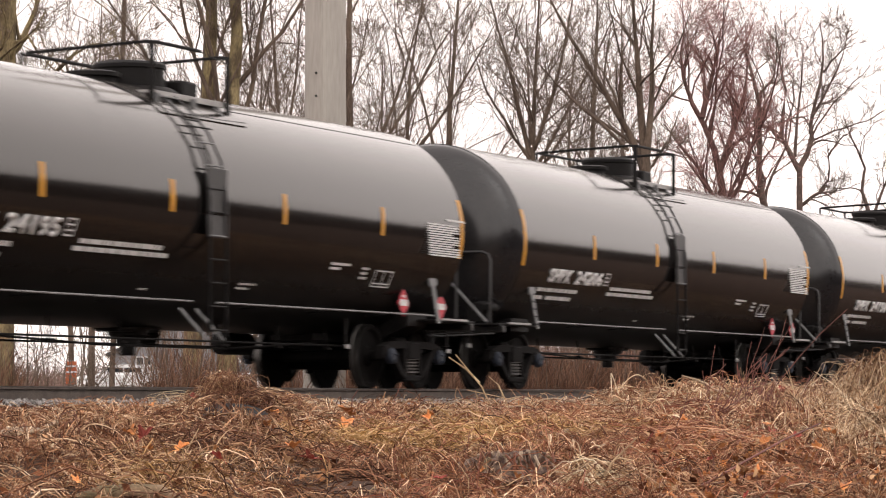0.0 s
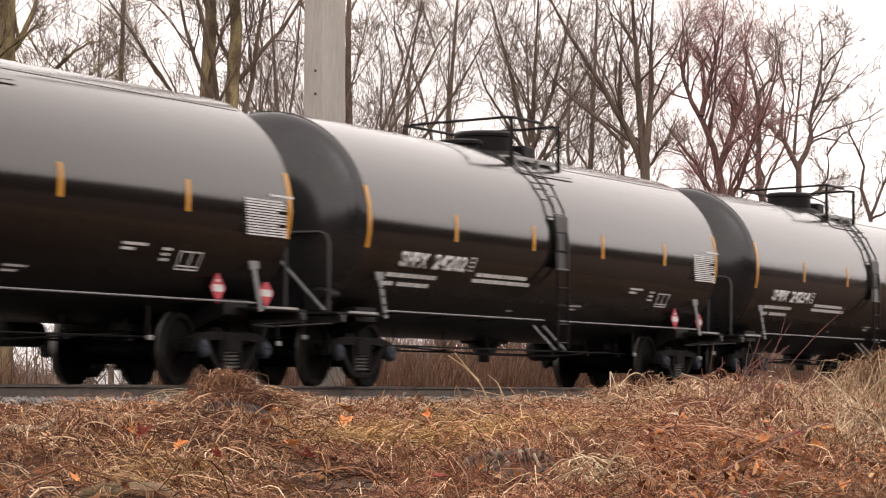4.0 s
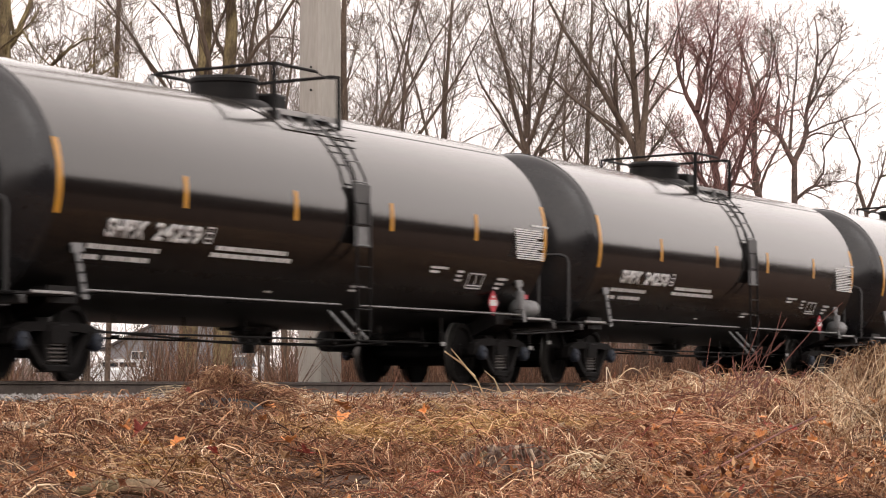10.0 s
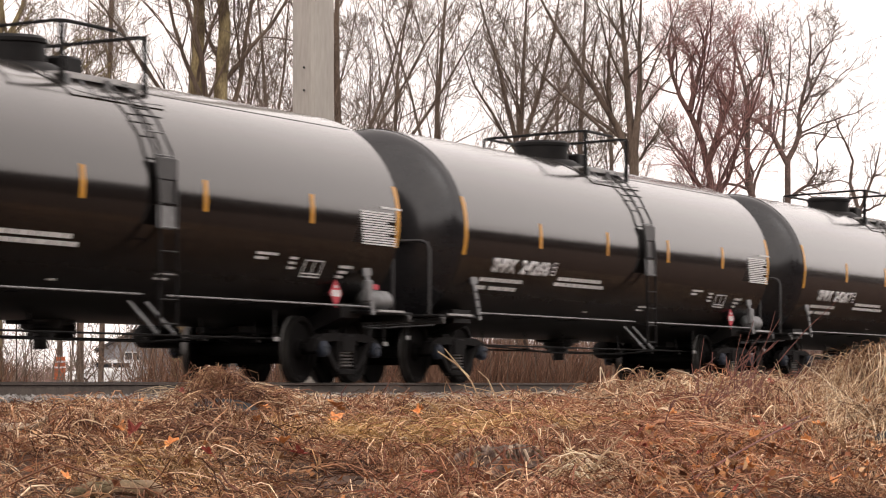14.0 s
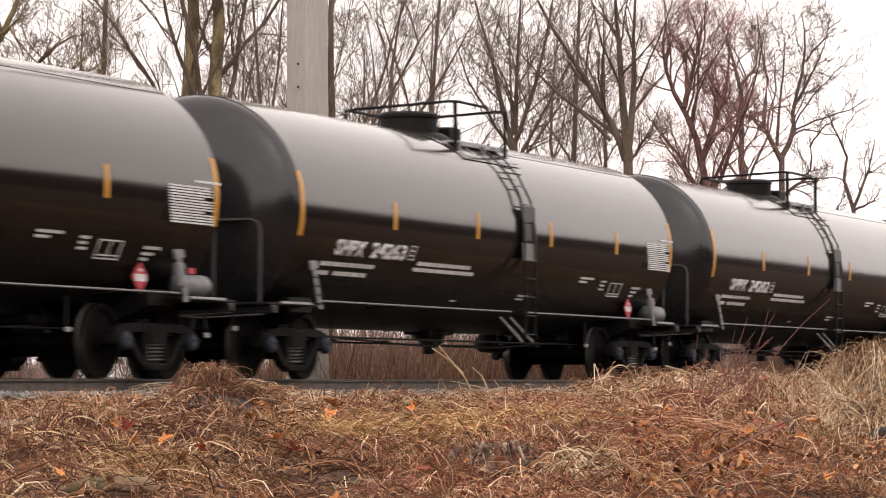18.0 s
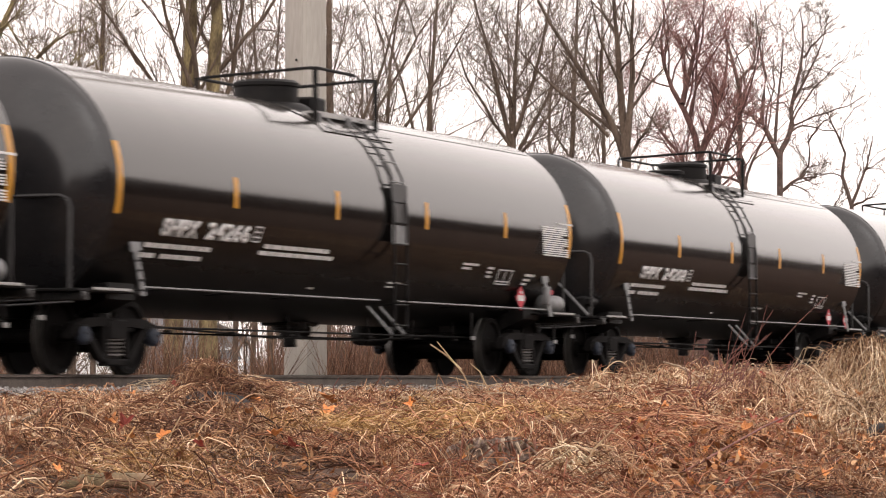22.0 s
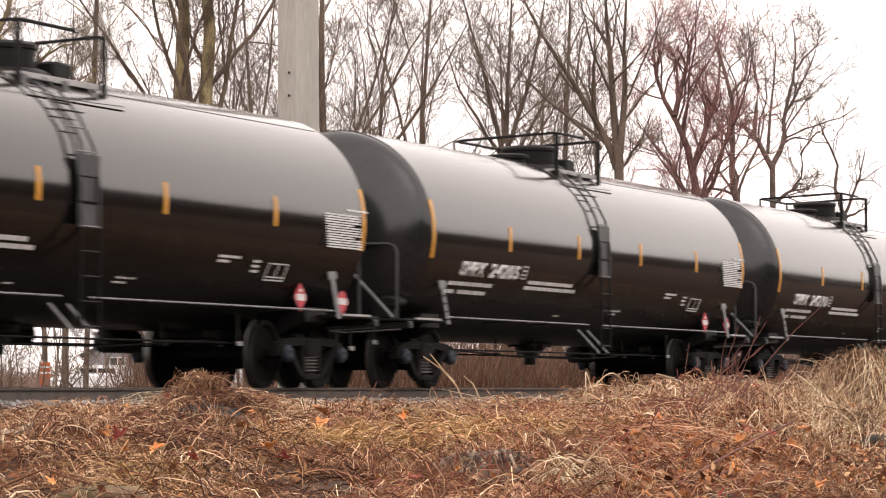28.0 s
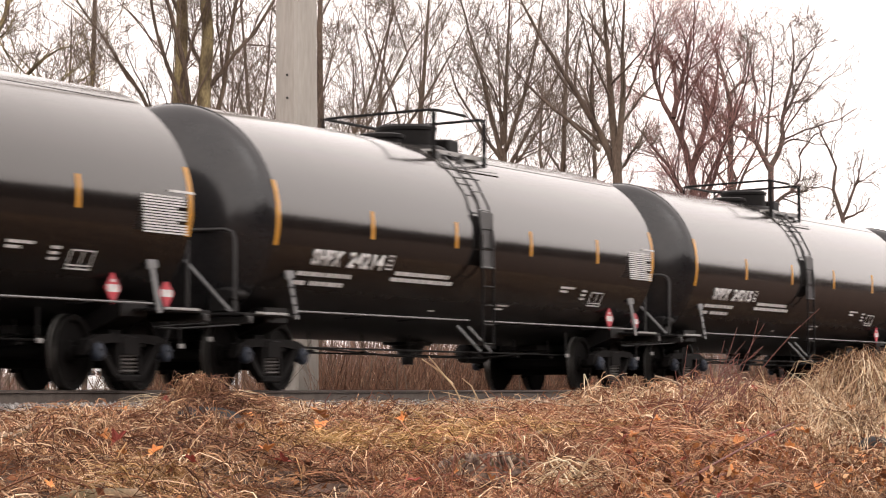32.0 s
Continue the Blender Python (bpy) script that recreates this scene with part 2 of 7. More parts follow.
# ---- geometry helpers ----
class Geo:
    """Collects vertices and faces of one mesh."""

    def __init__(self):
        self.v, self.f = [], []

    def add(self, v, f):
        o = len(self.v)
        self.v += [tuple(p) for p in v]
        self.f += [tuple(i + o for i in q) for q in f]
        return self

    def box(self, x0, x1, y0, y1, z0, z1, c=0.0, m=None):
        """Axis box with chamfer c, through matrix m."""
        if c <= 0:
            v = [(x, y, z) for x in (x0, x1) for y in (y0, y1) for z in (z0, z1)]
            f = [(0, 1, 3, 2), (4, 6, 7, 5), (0, 4, 5, 1), (2, 3, 7, 6), (0, 2, 6, 4), (1, 5, 7, 3)]
        else:
            bm = bmesh.new()
            bmesh.ops.create_cube(bm, size=1, matrix=Matrix.Translation(((x0 + x1) / 2, (y0 + y1) / 2, (z0 + z1) / 2))
                                  @ Matrix.Diagonal((abs(x1 - x0), abs(y1 - y0), abs(z1 - z0), 1)))
            bmesh.ops.bevel(bm, geom=bm.edges[:], offset=c, segments=1, affect="EDGES")
            bm.verts.index_update()
            v = [p.co.copy() for p in bm.verts]
            f = [[q.index for q in p.verts] for p in bm.faces]
            bm.free()
        if m:
            v = [m @ Vector(p) for p in v]
        return self.add(v, f)

    def rings(self, rings, close=True, caps=True):
        """Skin a list of rings with the same number of points."""
        n, v, f = len(rings[0]), [], []
        for r in rings:
            v += list(r)
        for i in range(len(rings) - 1):
            for j in range(n if close else n - 1):
                k = (j + 1) % n
                f.append((i * n + j, i * n + k, (i + 1) * n + k, (i + 1) * n + j))
        if caps and close:
            f += [tuple(range(n))[::-1], tuple((len(rings) - 1) * n + j for j in range(n))]
        return self.add(v, f)

    def tube(self, pts, r, n=8, caps=True):
        """Round bar along points; r is one radius or one for each point."""
        pts = [Vector(p) for p in pts]
        rs = r if isinstance(r, (list, tuple)) else [r] * len(pts)
        rings, side = [], None
        for i, p in enumerate(pts):
            d = (pts[min(i + 1, len(pts) - 1)] - pts[max(i - 1, 0)]).normalized()
            if side is None:
                side = d.cross(Vector((0, 0, 1)) if abs(d.z) < 0.9 else Vector((1, 0, 0))).normalized()
            side = (side - d * side.dot(d)).normalized()
            up = d.cross(side)
            rings.append([p + (side * math.cos(a) + up * math.sin(a)) * rs[i] for a in [2 * math.pi * k / n for k in range(n)]])
        return self.rings(rings, True, caps)

    def lathe(self, profile, axis="x", n=32, at=(0, 0, 0), caps=False):
        """Turn (along, radius) pairs about an axis."""
        rings = []
        for s, r in profile:
            ring = []
            for k in range(n):
                a = 2 * math.pi * k / n
                c, d = r * math.cos(a), r * math.sin(a)
                p = (s, c, d) if axis == "x" else (d, s, c) if axis == "y" else (c, d, s)
                ring.append((p[0] + at[0], p[1] + at[1], p[2] + at[2]))
            rings.append(ring)
        return self.rings(rings, True, caps)

    def mesh(self, name, material, smooth=None):
        me = bpy.data.meshes.new(name)
        me.from_pydata(self.v, [], self.f)
        me.materials.append(material)
        if smooth:
            me.shade_smooth()
            me.set_sharp_from_angle(angle=radians(smooth))
        return me


def part(name, geo, material, parent, label="", smooth=40, at=None):
    """One mesh object under a thing or a part."""
    ob = new(name, geo.mesh(name, material, smooth) if isinstance(geo, Geo) else geo)
    if parent:
        ob.parent = parent
    if at is not None:
        ob.matrix_basis = at
    if label:
        ob["label"] = label
    return ob


def thing(name, m=None, **tags):
    ob = new(name)
    ob.empty_display_size = 0.2
    if m is not None:
        ob.matrix_basis = m
    return tagged(ob, **tags)


def smoothstep(a, b, x):
    t = np.clip((x - a) / (b - a), 0, 1)
    return t * t * (3 - 2 * t)


def ground_z(x, y):
    """Height of the ground: a low bank that climbs to the track bed, then a flat strip behind."""
    x, y = np.asarray(x, float), np.asarray(y, float)
    z = np.interp(y, [-200, 0, 4, 5.7, 7.6, 10, 13.4, 16.6, 17.7, 21.4, 22.8, 30, 44, 70, 400],
                  [-1.0, -0.9, -0.78, -0.60, -0.41, -0.33, -0.31, -0.30, -0.20, -0.20, -0.5, -0.55, -0.65, -0.1, -0.1])
    near = smoothstep(17.2, 15.0, y)
    z = z + near * (0.04 * np.sin(x * 1.7 + y * 0.9) * np.sin(y * 1.9 - x * 0.5) + 0.032 * np.sin(x * 2.3 + 1 + y) * np.sin(y * 4.7 - 0.6 * x))
    for cx, cy, rx, ry, h in BUMPS:
        z = z + near * h * np.exp(-((x - cx) / rx) ** 2 - ((y - cy) / ry) ** 2)
    return z


# heaps of dead brush on the bank: centre, radii, height
BUMPS = [(29.4, 14.6, 0.5, 0.35, 0.10), (28.5, 9.0, 2.4, 0.9, 0.18), (33.0, 9.3, 3.0, 0.9, 0.21), (24.5, 6.4, 2.2, 0.7, 0.2), (15.6, 7.8, 0.7, 0.35, 0.06), (14.4, 7.25, 0.5, 0.14, -0.06),
         (17.6, 6.85, 1.0, 0.38, 0.09), (33.5, 16.2, 1.6, 0.5, 0.06), (12.3, 6.95, 0.5, 0.25, -0.07)]


HUMPS = random.Random(14)
for _ in range(150):
    hy = HUMPS.uniform(4.6, 11.0)
    BUMPS.append((hy * HUMPS.uniform(1.7, 4.1), hy, HUMPS.uniform(0.25, 0.6), HUMPS.uniform(0.10, 0.24), HUMPS.uniform(-0.09, 0.10)))


# ---- ground, ballast, rails ----
def ground():
    xs = np.concatenate([np.arange(-3000, -40, 370), np.arange(-40, 4, 4), np.arange(4, 60, 0.35), np.arange(60, 140, 5), np.arange(140, 3200, 380)])
    ys = np.concatenate([np.arange(-3000, -10, 370), np.arange(-10, 3, 1.5), np.arange(3, 24, 0.3), np.arange(24, 140, 7), np.arange(150, 3200, 380)])
    gx, gy = np.meshgrid(xs, ys, indexing="ij")
    gz = ground_z(gx, gy)
    me = bpy.data.meshes.new("ground")
    n = len(ys)
    idx = np.arange(len(xs) * n).reshape(len(xs), n)
    f = np.stack([idx[:-1, :-1], idx[1:, :-1], idx[1:, 1:], idx[:-1, 1:]], -1).reshape(-1, 4)
    me.from_pydata(np.stack([gx, gy, gz], -1).reshape(-1, 3).tolist(), [], f.tolist())
    me.materials.append(SOIL)
    me.shade_smooth()
    tagged(new("ground", me), "brown earth bank littered with dead leaves and stalks", "ground", kind="structure")


def rails():
    prof = [(-0.07, -0.186), (0.07, -0.186), (0.07, -0.172), (0.012, -0.155), (0.009, -0.045), (0.036, -0.034), (0.037, -0.006),
            (0.028, 0.0), (-0.028, 0.0), (-0.037, -0.006), (-0.036, -0.034), (-0.009, -0.045), (-0.012, -0.155), (-0.07, -0.172)]
    for y in (TRACK - 0.755, TRACK + 0.755):
        g = Geo().rings([[(x, y + a, b) for a, b in prof] for x in (-220, -20, 20, 40, 60, 120, 700)])
        rail = part("rail", g, RAIL, None, smooth=0)
        tagged(rail, "rusty brown steel rail with a bright worn head", "rail", group="rails of the track", kind="structure")
        rail.data.materials.append(RAILTOP)
        for p in rail.data.polygons:
            if p.normal.z > 0.6 and p.center.z > -0.01:
                p.material_index = 1


def track_bed():
    """Stone bed under the rails with the ends of the ties, unseen and added dark to dim the bellies."""
    xs = np.arange(-60, 300, 1.2)
    rnd = random.Random(2)
    g = Geo().rings([[(x, TRACK - 1.75, -0.26), (x, TRACK - 1.35, -0.192 + rnd.uniform(-0.008, 0.008)), (x, TRACK + 1.35, -0.192 + rnd.uniform(-0.008, 0.008)), (x, TRACK + 1.8, -0.3), (x, TRACK, -0.5)] for x in xs])
    tagged(part("track_bed", g, DARKSTONE, None), "dark stone bed under the rails, added to dim the tank bellies", "track bed", kind="structure")


ground()
rails()
track_bed()


# ---- tank cars: local x along the track, near side at -y, z = 0 on the rail top ----
R, ZC = 1.54, 2.28          # tank radius and axis height
HALF = 7.85                 # seam of the dished ends
TRUCK, WB, WR = 7.03, 1.778, 0.457


def on_tank(z, off=0.0):
    """y of the near side of the tank at height z."""
    return -math.sqrt(max(0.0, R * R - (z - ZC) ** 2)) - off


def patch(x0, x1, z0, z1, off=0.006, n=8, thick=0.004):
    """Curved sheet laid on the near side of the tank between two heights."""
    g, a0, a1 = Geo(), math.asin((z0 - ZC) / R), math.asin((z1 - ZC) / R)
    rings = []
    for i in range(n + 1):
        a = a0 + (a1 - a0) * i / n
        c, s = math.cos(a), math.sin(a)
        o, q = R + off, R + off - thick
        rings.append([(x0, -o * c, ZC + o * s), (x1, -o * c, ZC + o * s), (x1, -q * c, ZC + q * s), (x0, -q * c, ZC + q * s)])
    return g.rings(rings)


def surface_pose(x, z, off=0.008):
    """Pose whose x runs along the car, y up the tank's side, z outwards, at height z of the near side."""
    a = math.asin((z - ZC) / R)
    c, s = math.cos(a), math.sin(a)
    out = Vector((0, -c, s))
    up = Vector((0, s, c))
    m = Matrix(((1, up.x, out.x), (0, up.y, out.y), (0, up.z, out.z))).to_4x4()
    return Matrix.Translation((x, -(R + off) * c, ZC + (R + off) * s)) @ m


def tank_shell():
    return Geo().lathe([(x, R) for x in (-HALF, -5.3, -2.65, 0, 2.65, 5.3, HALF)], "x", 96, (0, 0, ZC))


def tank_head(s):
    """Dished end, a 2:1 ellipse, set a little inside the lip of the jacket."""
    prof = [(s * HALF, R), (s * (HALF + 0.004), R - 0.012)]
    for i in range(1, 14):
        a = math.pi / 2 * i / 14
        prof.append((s * (HALF + 0.004 + 0.6 * math.sin(a)), max(0.02, (R - 0.012) * math.cos(a))))
    return Geo().lathe(prof if s > 0 else prof[::-1], "x", 72, (0, 0, ZC), caps=True)


def text_bars(rows, bar_h, m, parent, name, label, seed=1, word=0.16):
    """Unreadable stencil lines: small plates in word lengths, m places the block's upper left corner."""
    rnd = random.Random(seed)
    g = Geo()
    for i, (x, z, w) in enumerate(rows):
        a = x
        while a < x + w - 0.02:
            b = min(x + w, a + word * rnd.uniform(0.5, 1.5))
            g.box(a, b, z - bar_h, z, 0.0, 0.003)
            a = b + bar_h * 0.45
    return tagged(part(name, g, WHITE, parent, label, smooth=0, at=m), kind="stuff")


def truck(parent, x):
    """Two-axle truck: bolster as the body, two side frames, springs, caps, two wheelsets."""
    g = Geo().box(-0.22, 0.22, -1.12, 1.12, 0.42, 0.66, 0.02).lathe([(0.64, 0.24), (0.78, 0.24)], "z", 20, caps=True)
    g.box(-0.16, 0.16, -0.9, -0.7, 0.66, 0.74, 0.01).box(-0.16, 0.16, 0.7, 0.9, 0.66, 0.74, 0.01)
    t = part("truck", g, GRIME, parent, "black cast-steel two-axle truck", at=pose(x, 0, 0))
    for s in (-1, 1):
        g = Geo()
        w0, w1 = 0.98 * s, 1.10 * s
        y0, y1 = min(w0, w1), max(w0, w1)
        # arched top chord, V-shaped compression members, lower tie
        top = [(-1.12, 0.50), (-1.05, 0.60), (-0.78, 0.665), (-0.45, 0.68), (0.45, 0.68), (0.78, 0.665), (1.05, 0.60), (1.12, 0.50)]
        low = [(-1.12, 0.42), (-1.02, 0.50), (-0.76, 0.555), (-0.45, 0.575), (0.45, 0.575), (0.76, 0.555), (1.02, 0.50), (1.12, 0.42)]
        g.rings([[(a, y0, b), (a, y1, b), (c, y1, d), (c, y0, d)] for (a, b), (c, d) in zip(top, low)])
        for q in (-1, 1):
            chord = [(0.80 * q, 0.57, 0.10), (0.56 * q, 0.36, 0.085), (0.36 * q, 0.19, 0.085), (0.24 * q, 0.13, 0.06)]
            g.rings([[(a - c * 0.8, y0, b), (a + c * 0.8, y0, b), (a + c * 0.8, y1, b), (a - c * 0.8, y1, b)] for a, b, c in chord])
            g.box(0.27 * q - 0.035, 0.27 * q + 0.035, y0 + 0.005, y1 - 0.005, 0.2, 0.6, 0.008)
            # bearing adapter block
            g.box(q * WB / 2 - 0.15, q * WB / 2 + 0.15, y0 - 0.02, y1 + 0.02, 0.44, 0.60, 0.03)
        g.box(-0.32, 0.32, y0, y1, 0.10, 0.19, 0.02)
        g.box(-0.19, 0.19, y0 + 0.01, y1 + 0.03 * s if s > 0 else y1 - 0.01, 0.48, 0.585, 0.015)
        part("side_frame", g, GRIME, t)
        gs = Geo()
        for cx in (-0.125, 0.005, 0.13):
            pts = []
            for k in range(49):
                a = 2 * math.pi * 6 * k / 48
                pts.append((cx + 0.062 * math.cos(a), 1.04 * s + 0.062 * math.sin(a), 0.20 + 0.28 * k / 48))
            gs.tube(pts, 0.014, 5)
        tagged(part("spring_nest", gs, SPRING, t, "worn grey coil springs"), kind="stuff")
        for q in (-1, 1):
            c = Geo().lathe([(1.08 * s, 0.11), (1.16 * s, 0.11), (1.185 * s, 0.085), (1.19 * s, 0.02)], "y", 18, (q * WB / 2, 0, WR), caps=True)
            for k in range(3):
                a = k * 2.094 + 0.5
                c.lathe([(1.18 * s, 0.018), (1.205 * s, 0.018)], "y", 6, (q * WB / 2 + 0.055 * math.cos(a), 0, WR + 0.055 * math.sin(a)), caps=True)
            part("bearing_cap", c, BLUE, t, "blue-grey roller bearing cap")
    for q in (-1, 1):
        part("brake_beam", Geo().box(q * 0.36 - 0.06, q * 0.36 + 0.06, -0.78, 0.78, 0.27, 0.44, 0.02), GRIME, t)
        for s in (-1, 1):
            part("brake_shoe", Geo().box(q * 0.42 - 0.05, q * 0.42 + 0.03, s * 0.755 - 0.05, s * 0.755 + 0.05, 0.22, 0.54, 0.015), GRIME, t)
        g = Geo().lathe([(-1.1, 0.07), (-0.75, 0.085), (0, 0.08), (0.75, 0.085), (1.1, 0.07)], "y", 16, caps=True)
        for s in (-1, 1):
            yi = 0.685 * s
            g.lathe([(yi, 0.09), (yi + 0.02 * s, 0.12), (yi + 0.035 * s, 0.30), (yi - 0.005 * s, 0.385), (yi - 0.01 * s, WR + 0.025),
                     (yi + 0.022 * s, WR + 0.026), (yi + 0.035 * s, WR + 0.004), (yi + 0.13 * s, WR - 0.003), (yi + 0.135 * s, WR - 0.012),
                     (yi + 0.13 * s, 0.39), (yi + 0.085 * s, 0.36), (yi + 0.065 * s, 0.15), (yi + 0.125 * s, 0.12), (yi + 0.125 * s, 0.07)], "y", 36)
        ws = part("wheelset", g, WHEEL, t, "dark steel wheels on one axle", at=pose(q * WB / 2, 0, WR))
        ws.data.materials.append(TREAD)
        for p in ws.data.polygons:
            rr = math.hypot(p.center.x, p.center.z)
            if rr > WR - 0.012 and 0.70 < abs(p.center.y) < 0.815:
                p.material_index = 1
    return t


def tank_car(kind):
    """One tank car; kind 0 has an end placard and a diagonal brace, kind 1 a brake cylinder on the end platform."""
    car = thing("tank_car", label="glossy black railway tank car with white stencils and amber strips", category="tank car", group="cars of the train")
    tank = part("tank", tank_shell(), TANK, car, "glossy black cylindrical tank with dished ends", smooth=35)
    for s in (-1, 1):
        part("tank_head", tank_head(s), HEADPAINT, car, "matt charcoal dished tank end", smooth=35)
    # amber tape: four short strips and one at each end
    for i in range(4):
        part("reflective_strip", patch(-4.64 + 3.178 * i - 0.055, -4.64 + 3.178 * i + 0.055, 2.11, 2.50), YELLOW, car, "amber reflective strip")
    for x in (-7.80, 7.80):
        part("end_strip", patch(x - 0.06, x + 0.06, 1.90, 2.76), YELLOW, car, "long amber reflective strip")
    # white stencils (the car's own number is added per car)
    text_bars([(0, 0, 1.1)] + [(0, -0.0345 * i, 1.17 - 0.25 * (i in (4, 9))) for i in range(1, 14)], 0.021, surface_pose(6.48, 2.37), car, "warning_panel",
              "white block of unreadable stencilled lines", 3, 0.075)
    text_bars([(0.55, 0.05, 0.7)], 0.03, surface_pose(6.65, 2.40), car, "panel_heading", "white stencilled bar", 4, 0.2)
    text_bars([(0, 0, 0.62), (0, -0.065, 0.34)], 0.036, surface_pose(3.44, 1.69), car, "stencil_line", "white stencilled line", 5, 0.2)
    text_bars([(0, 0, 0.22), (0, -0.07, 0.2), (0, -0.14, 0.22)], 0.035, surface_pose(4.5, 1.66), car, "stencil_box", "small white stencilled box", 6, 0.1)
    fr = Geo()
    for a in (0, 0.30, 0.57):
        fr.box(a, a + 0.025, -0.25, 0, 0, 0.003)
    for b in (0, -0.19, -0.235):
        fr.box(0, 0.595, b - 0.018, b, 0.0035, 0.0065)
    part("test_frame", fr, WHITE, car, "white framed test record", smooth=0, at=surface_pose(4.98, 1.64))
    text_bars([(0, 0, 1.8), (0.0, -0.135, 0.36), (0.52, -0.135, 1.15)], 0.062, surface_pose(-6.85, 1.60), car, "capacity_stencil",
              "two white stencilled capacity lines", 7, 0.25)
    text_bars([(0.1, 0, 2.05), (0.0, -0.095, 2.35)], 0.058, surface_pose(-3.66, 1.70), car, "consent_stencil", "two white stencilled lines", 8, 0.25)
    text_bars([(0, 0, 0.5), (0, -0.07, 0.34)], 0.03, surface_pose(1.02, 1.34), car, "service_stencil", "small white stencilled lines", 9, 0.2)
    text_bars([(0, 0, 0.22)], 0.03, surface_pose(-1.5, 1.2), car, "small_stencil", "short white stencil", 10, 0.2)
    # placard on the side: red diamond with a white band
    pm = pose(6.26, -1.27, 1.22) @ pose(0, 0, 0, 90, 0, 0)
    g = Geo().add([(0, -0.2, 0), (0.2, 0, 0), (0, 0.2, 0), (-0.2, 0, 0), (0, -0.2, -0.012), (0.2, 0, -0.012), (0, 0.2, -0.012), (-0.2, 0, -0.012)],
                  [(0, 1, 2, 3), (7, 6, 5, 4), (0, 4, 5, 1), (1, 5, 6, 2), (2, 6, 7, 3), (3, 7, 4, 0)])
    pl = part("placard", g, RED, car, "red diamond placard with a white band", smooth=0, at=pm)
    part("placard_band", Geo().box(-0.145, 0.145, -0.045, 0.045, 0.001, 0.004), WHITE, pl, smooth=0)
    part("placard_mark", Geo().box(-0.05, 0.05, 0.075, 0.11, 0.001, 0.004), WHITE, pl, smooth=0)
    part("placard_bracket", Geo().box(-0.03, 0.03, -0.03, 0.03, -0.2, -0.012), BLACK, pl)
    if kind == 0:
        pl2 = part("end_placard", g, RED, car, "red diamond placard by the end platform", smooth=0,
                   at=pose(7.78, -1.22, 1.20) @ pose(0, 0, 0, 90, 0, 0))
        part("placard_band", Geo().box(-0.145, 0.145, -0.045, 0.045, 0.001, 0.004), WHITE, pl2, smooth=0)
        part("placard_bracket", Geo().box(-0.03, 0.03, -0.26, -0.15, -0.03, -0.012), BLACK, pl2)
    lx = -0.93 if kind == 0 else 0.0         # where the side ladder stands
    # lower side handrail, painted pale for the sky light it catches
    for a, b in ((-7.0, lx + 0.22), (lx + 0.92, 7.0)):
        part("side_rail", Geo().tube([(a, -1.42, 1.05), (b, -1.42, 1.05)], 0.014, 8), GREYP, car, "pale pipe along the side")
    g = Geo()
    for x in (-6.2, -4.2, -2.2, 1.7, 3.8, 5.8):
        g.tube([(x, -1.42, 1.05), (x, on_tank(1.02) + 0.02, 1.02)], 0.012, 6)
    tagged(part("side_rail_mount", g, BLACK, car), kind="stuff")
    # protective housing on top, with its flange and lid
    dx = 0.3 if kind == 0 else -0.5
    dome = part("valve_housing", Geo().lathe([(3.70, 0.46), (4.03, 0.46), (4.045, 0.485), (4.09, 0.485), (4.105, 0.46), (4.13, 0.43), (4.145, 0.1)], "z", 40,
                                             (dx, 0, 0), caps=True), BLACK, car, "round black valve housing")
    part("housing_flange", Geo().lathe([(3.60, 0.74), (3.72, 0.66), (3.78, 0.58), (3.80, 0.54), (3.81, 0.43)], "z", 40, (dx, 0, 0), caps=True), BLACK, dome)
    part("valve_cover", Geo().box(dx + 0.5, dx + 0.98, -0.5, -0.12, 3.70, 3.94, 0.03), BLACK, dome)
    part("hinge", Geo().box(dx + 0.4, dx + 0.52, -0.1, 0.1, 3.98, 4.13, 0.015), BLACK, dome)
    part("manway", Geo().lathe([(3.70, 0.3), (3.86, 0.3), (3.87, 0.36), (3.92, 0.36), (3.94, 0.3), (3.95, 0.05)], "z", 28, (dx + 0.95 if kind else dx - 0.9, 0.05, 0), caps=True), BLACK, car)
    # top walkway, saddle and handrail
    g = Geo().box(-0.75, 1.34, -0.86, -0.46, 3.635, 3.66, 0.004)
    for k in range(12):
        g.box(-0.72 + k * 0.172, -0.71 + k * 0.172, -0.86, -0.46, 3.66, 3.675)
    g.box(-0.75, 1.34, 0.52, 0.98, 3.635, 3.66, 0.004)
    part("walkway", g, GALV, car, "grey grating walkway beside the housing")
    part("saddle", patch(-0.95, 1.45, 3.36, 3.62, 0.014, 8, 0.012), TANK, car)
    g = Geo()
    for x in (-0.7, 0.3, 1.28):
        for s in (-1, 1):
            g.box(x - 0.03, x + 0.03, 0.92 * s - 0.03, 0.92 * s + 0.03, 3.40, 3.634)
    tagged(part("walkway_mount", g, GREYP, car), kind="stuff")
    x0, x1, c, hi, lo = -0.84, 1.27, 0.1, 4.26, 4.18
    for x, y, z, r in ((x0, -0.92, hi, 0.04), (x0, 0.92, lo, 0.027), (x1, -0.92, hi, 0.036), (x1, 0.92, lo, 0.027)):
        part("rail_post", Geo().tube([(x, y, 3.36), (x, y, z)], r, 8), BLACK, car)
    for x in (-0.3, 0.35, 1.0):
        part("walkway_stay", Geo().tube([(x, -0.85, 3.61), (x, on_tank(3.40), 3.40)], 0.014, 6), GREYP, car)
    gate = 0.5                               # open span above the ladder
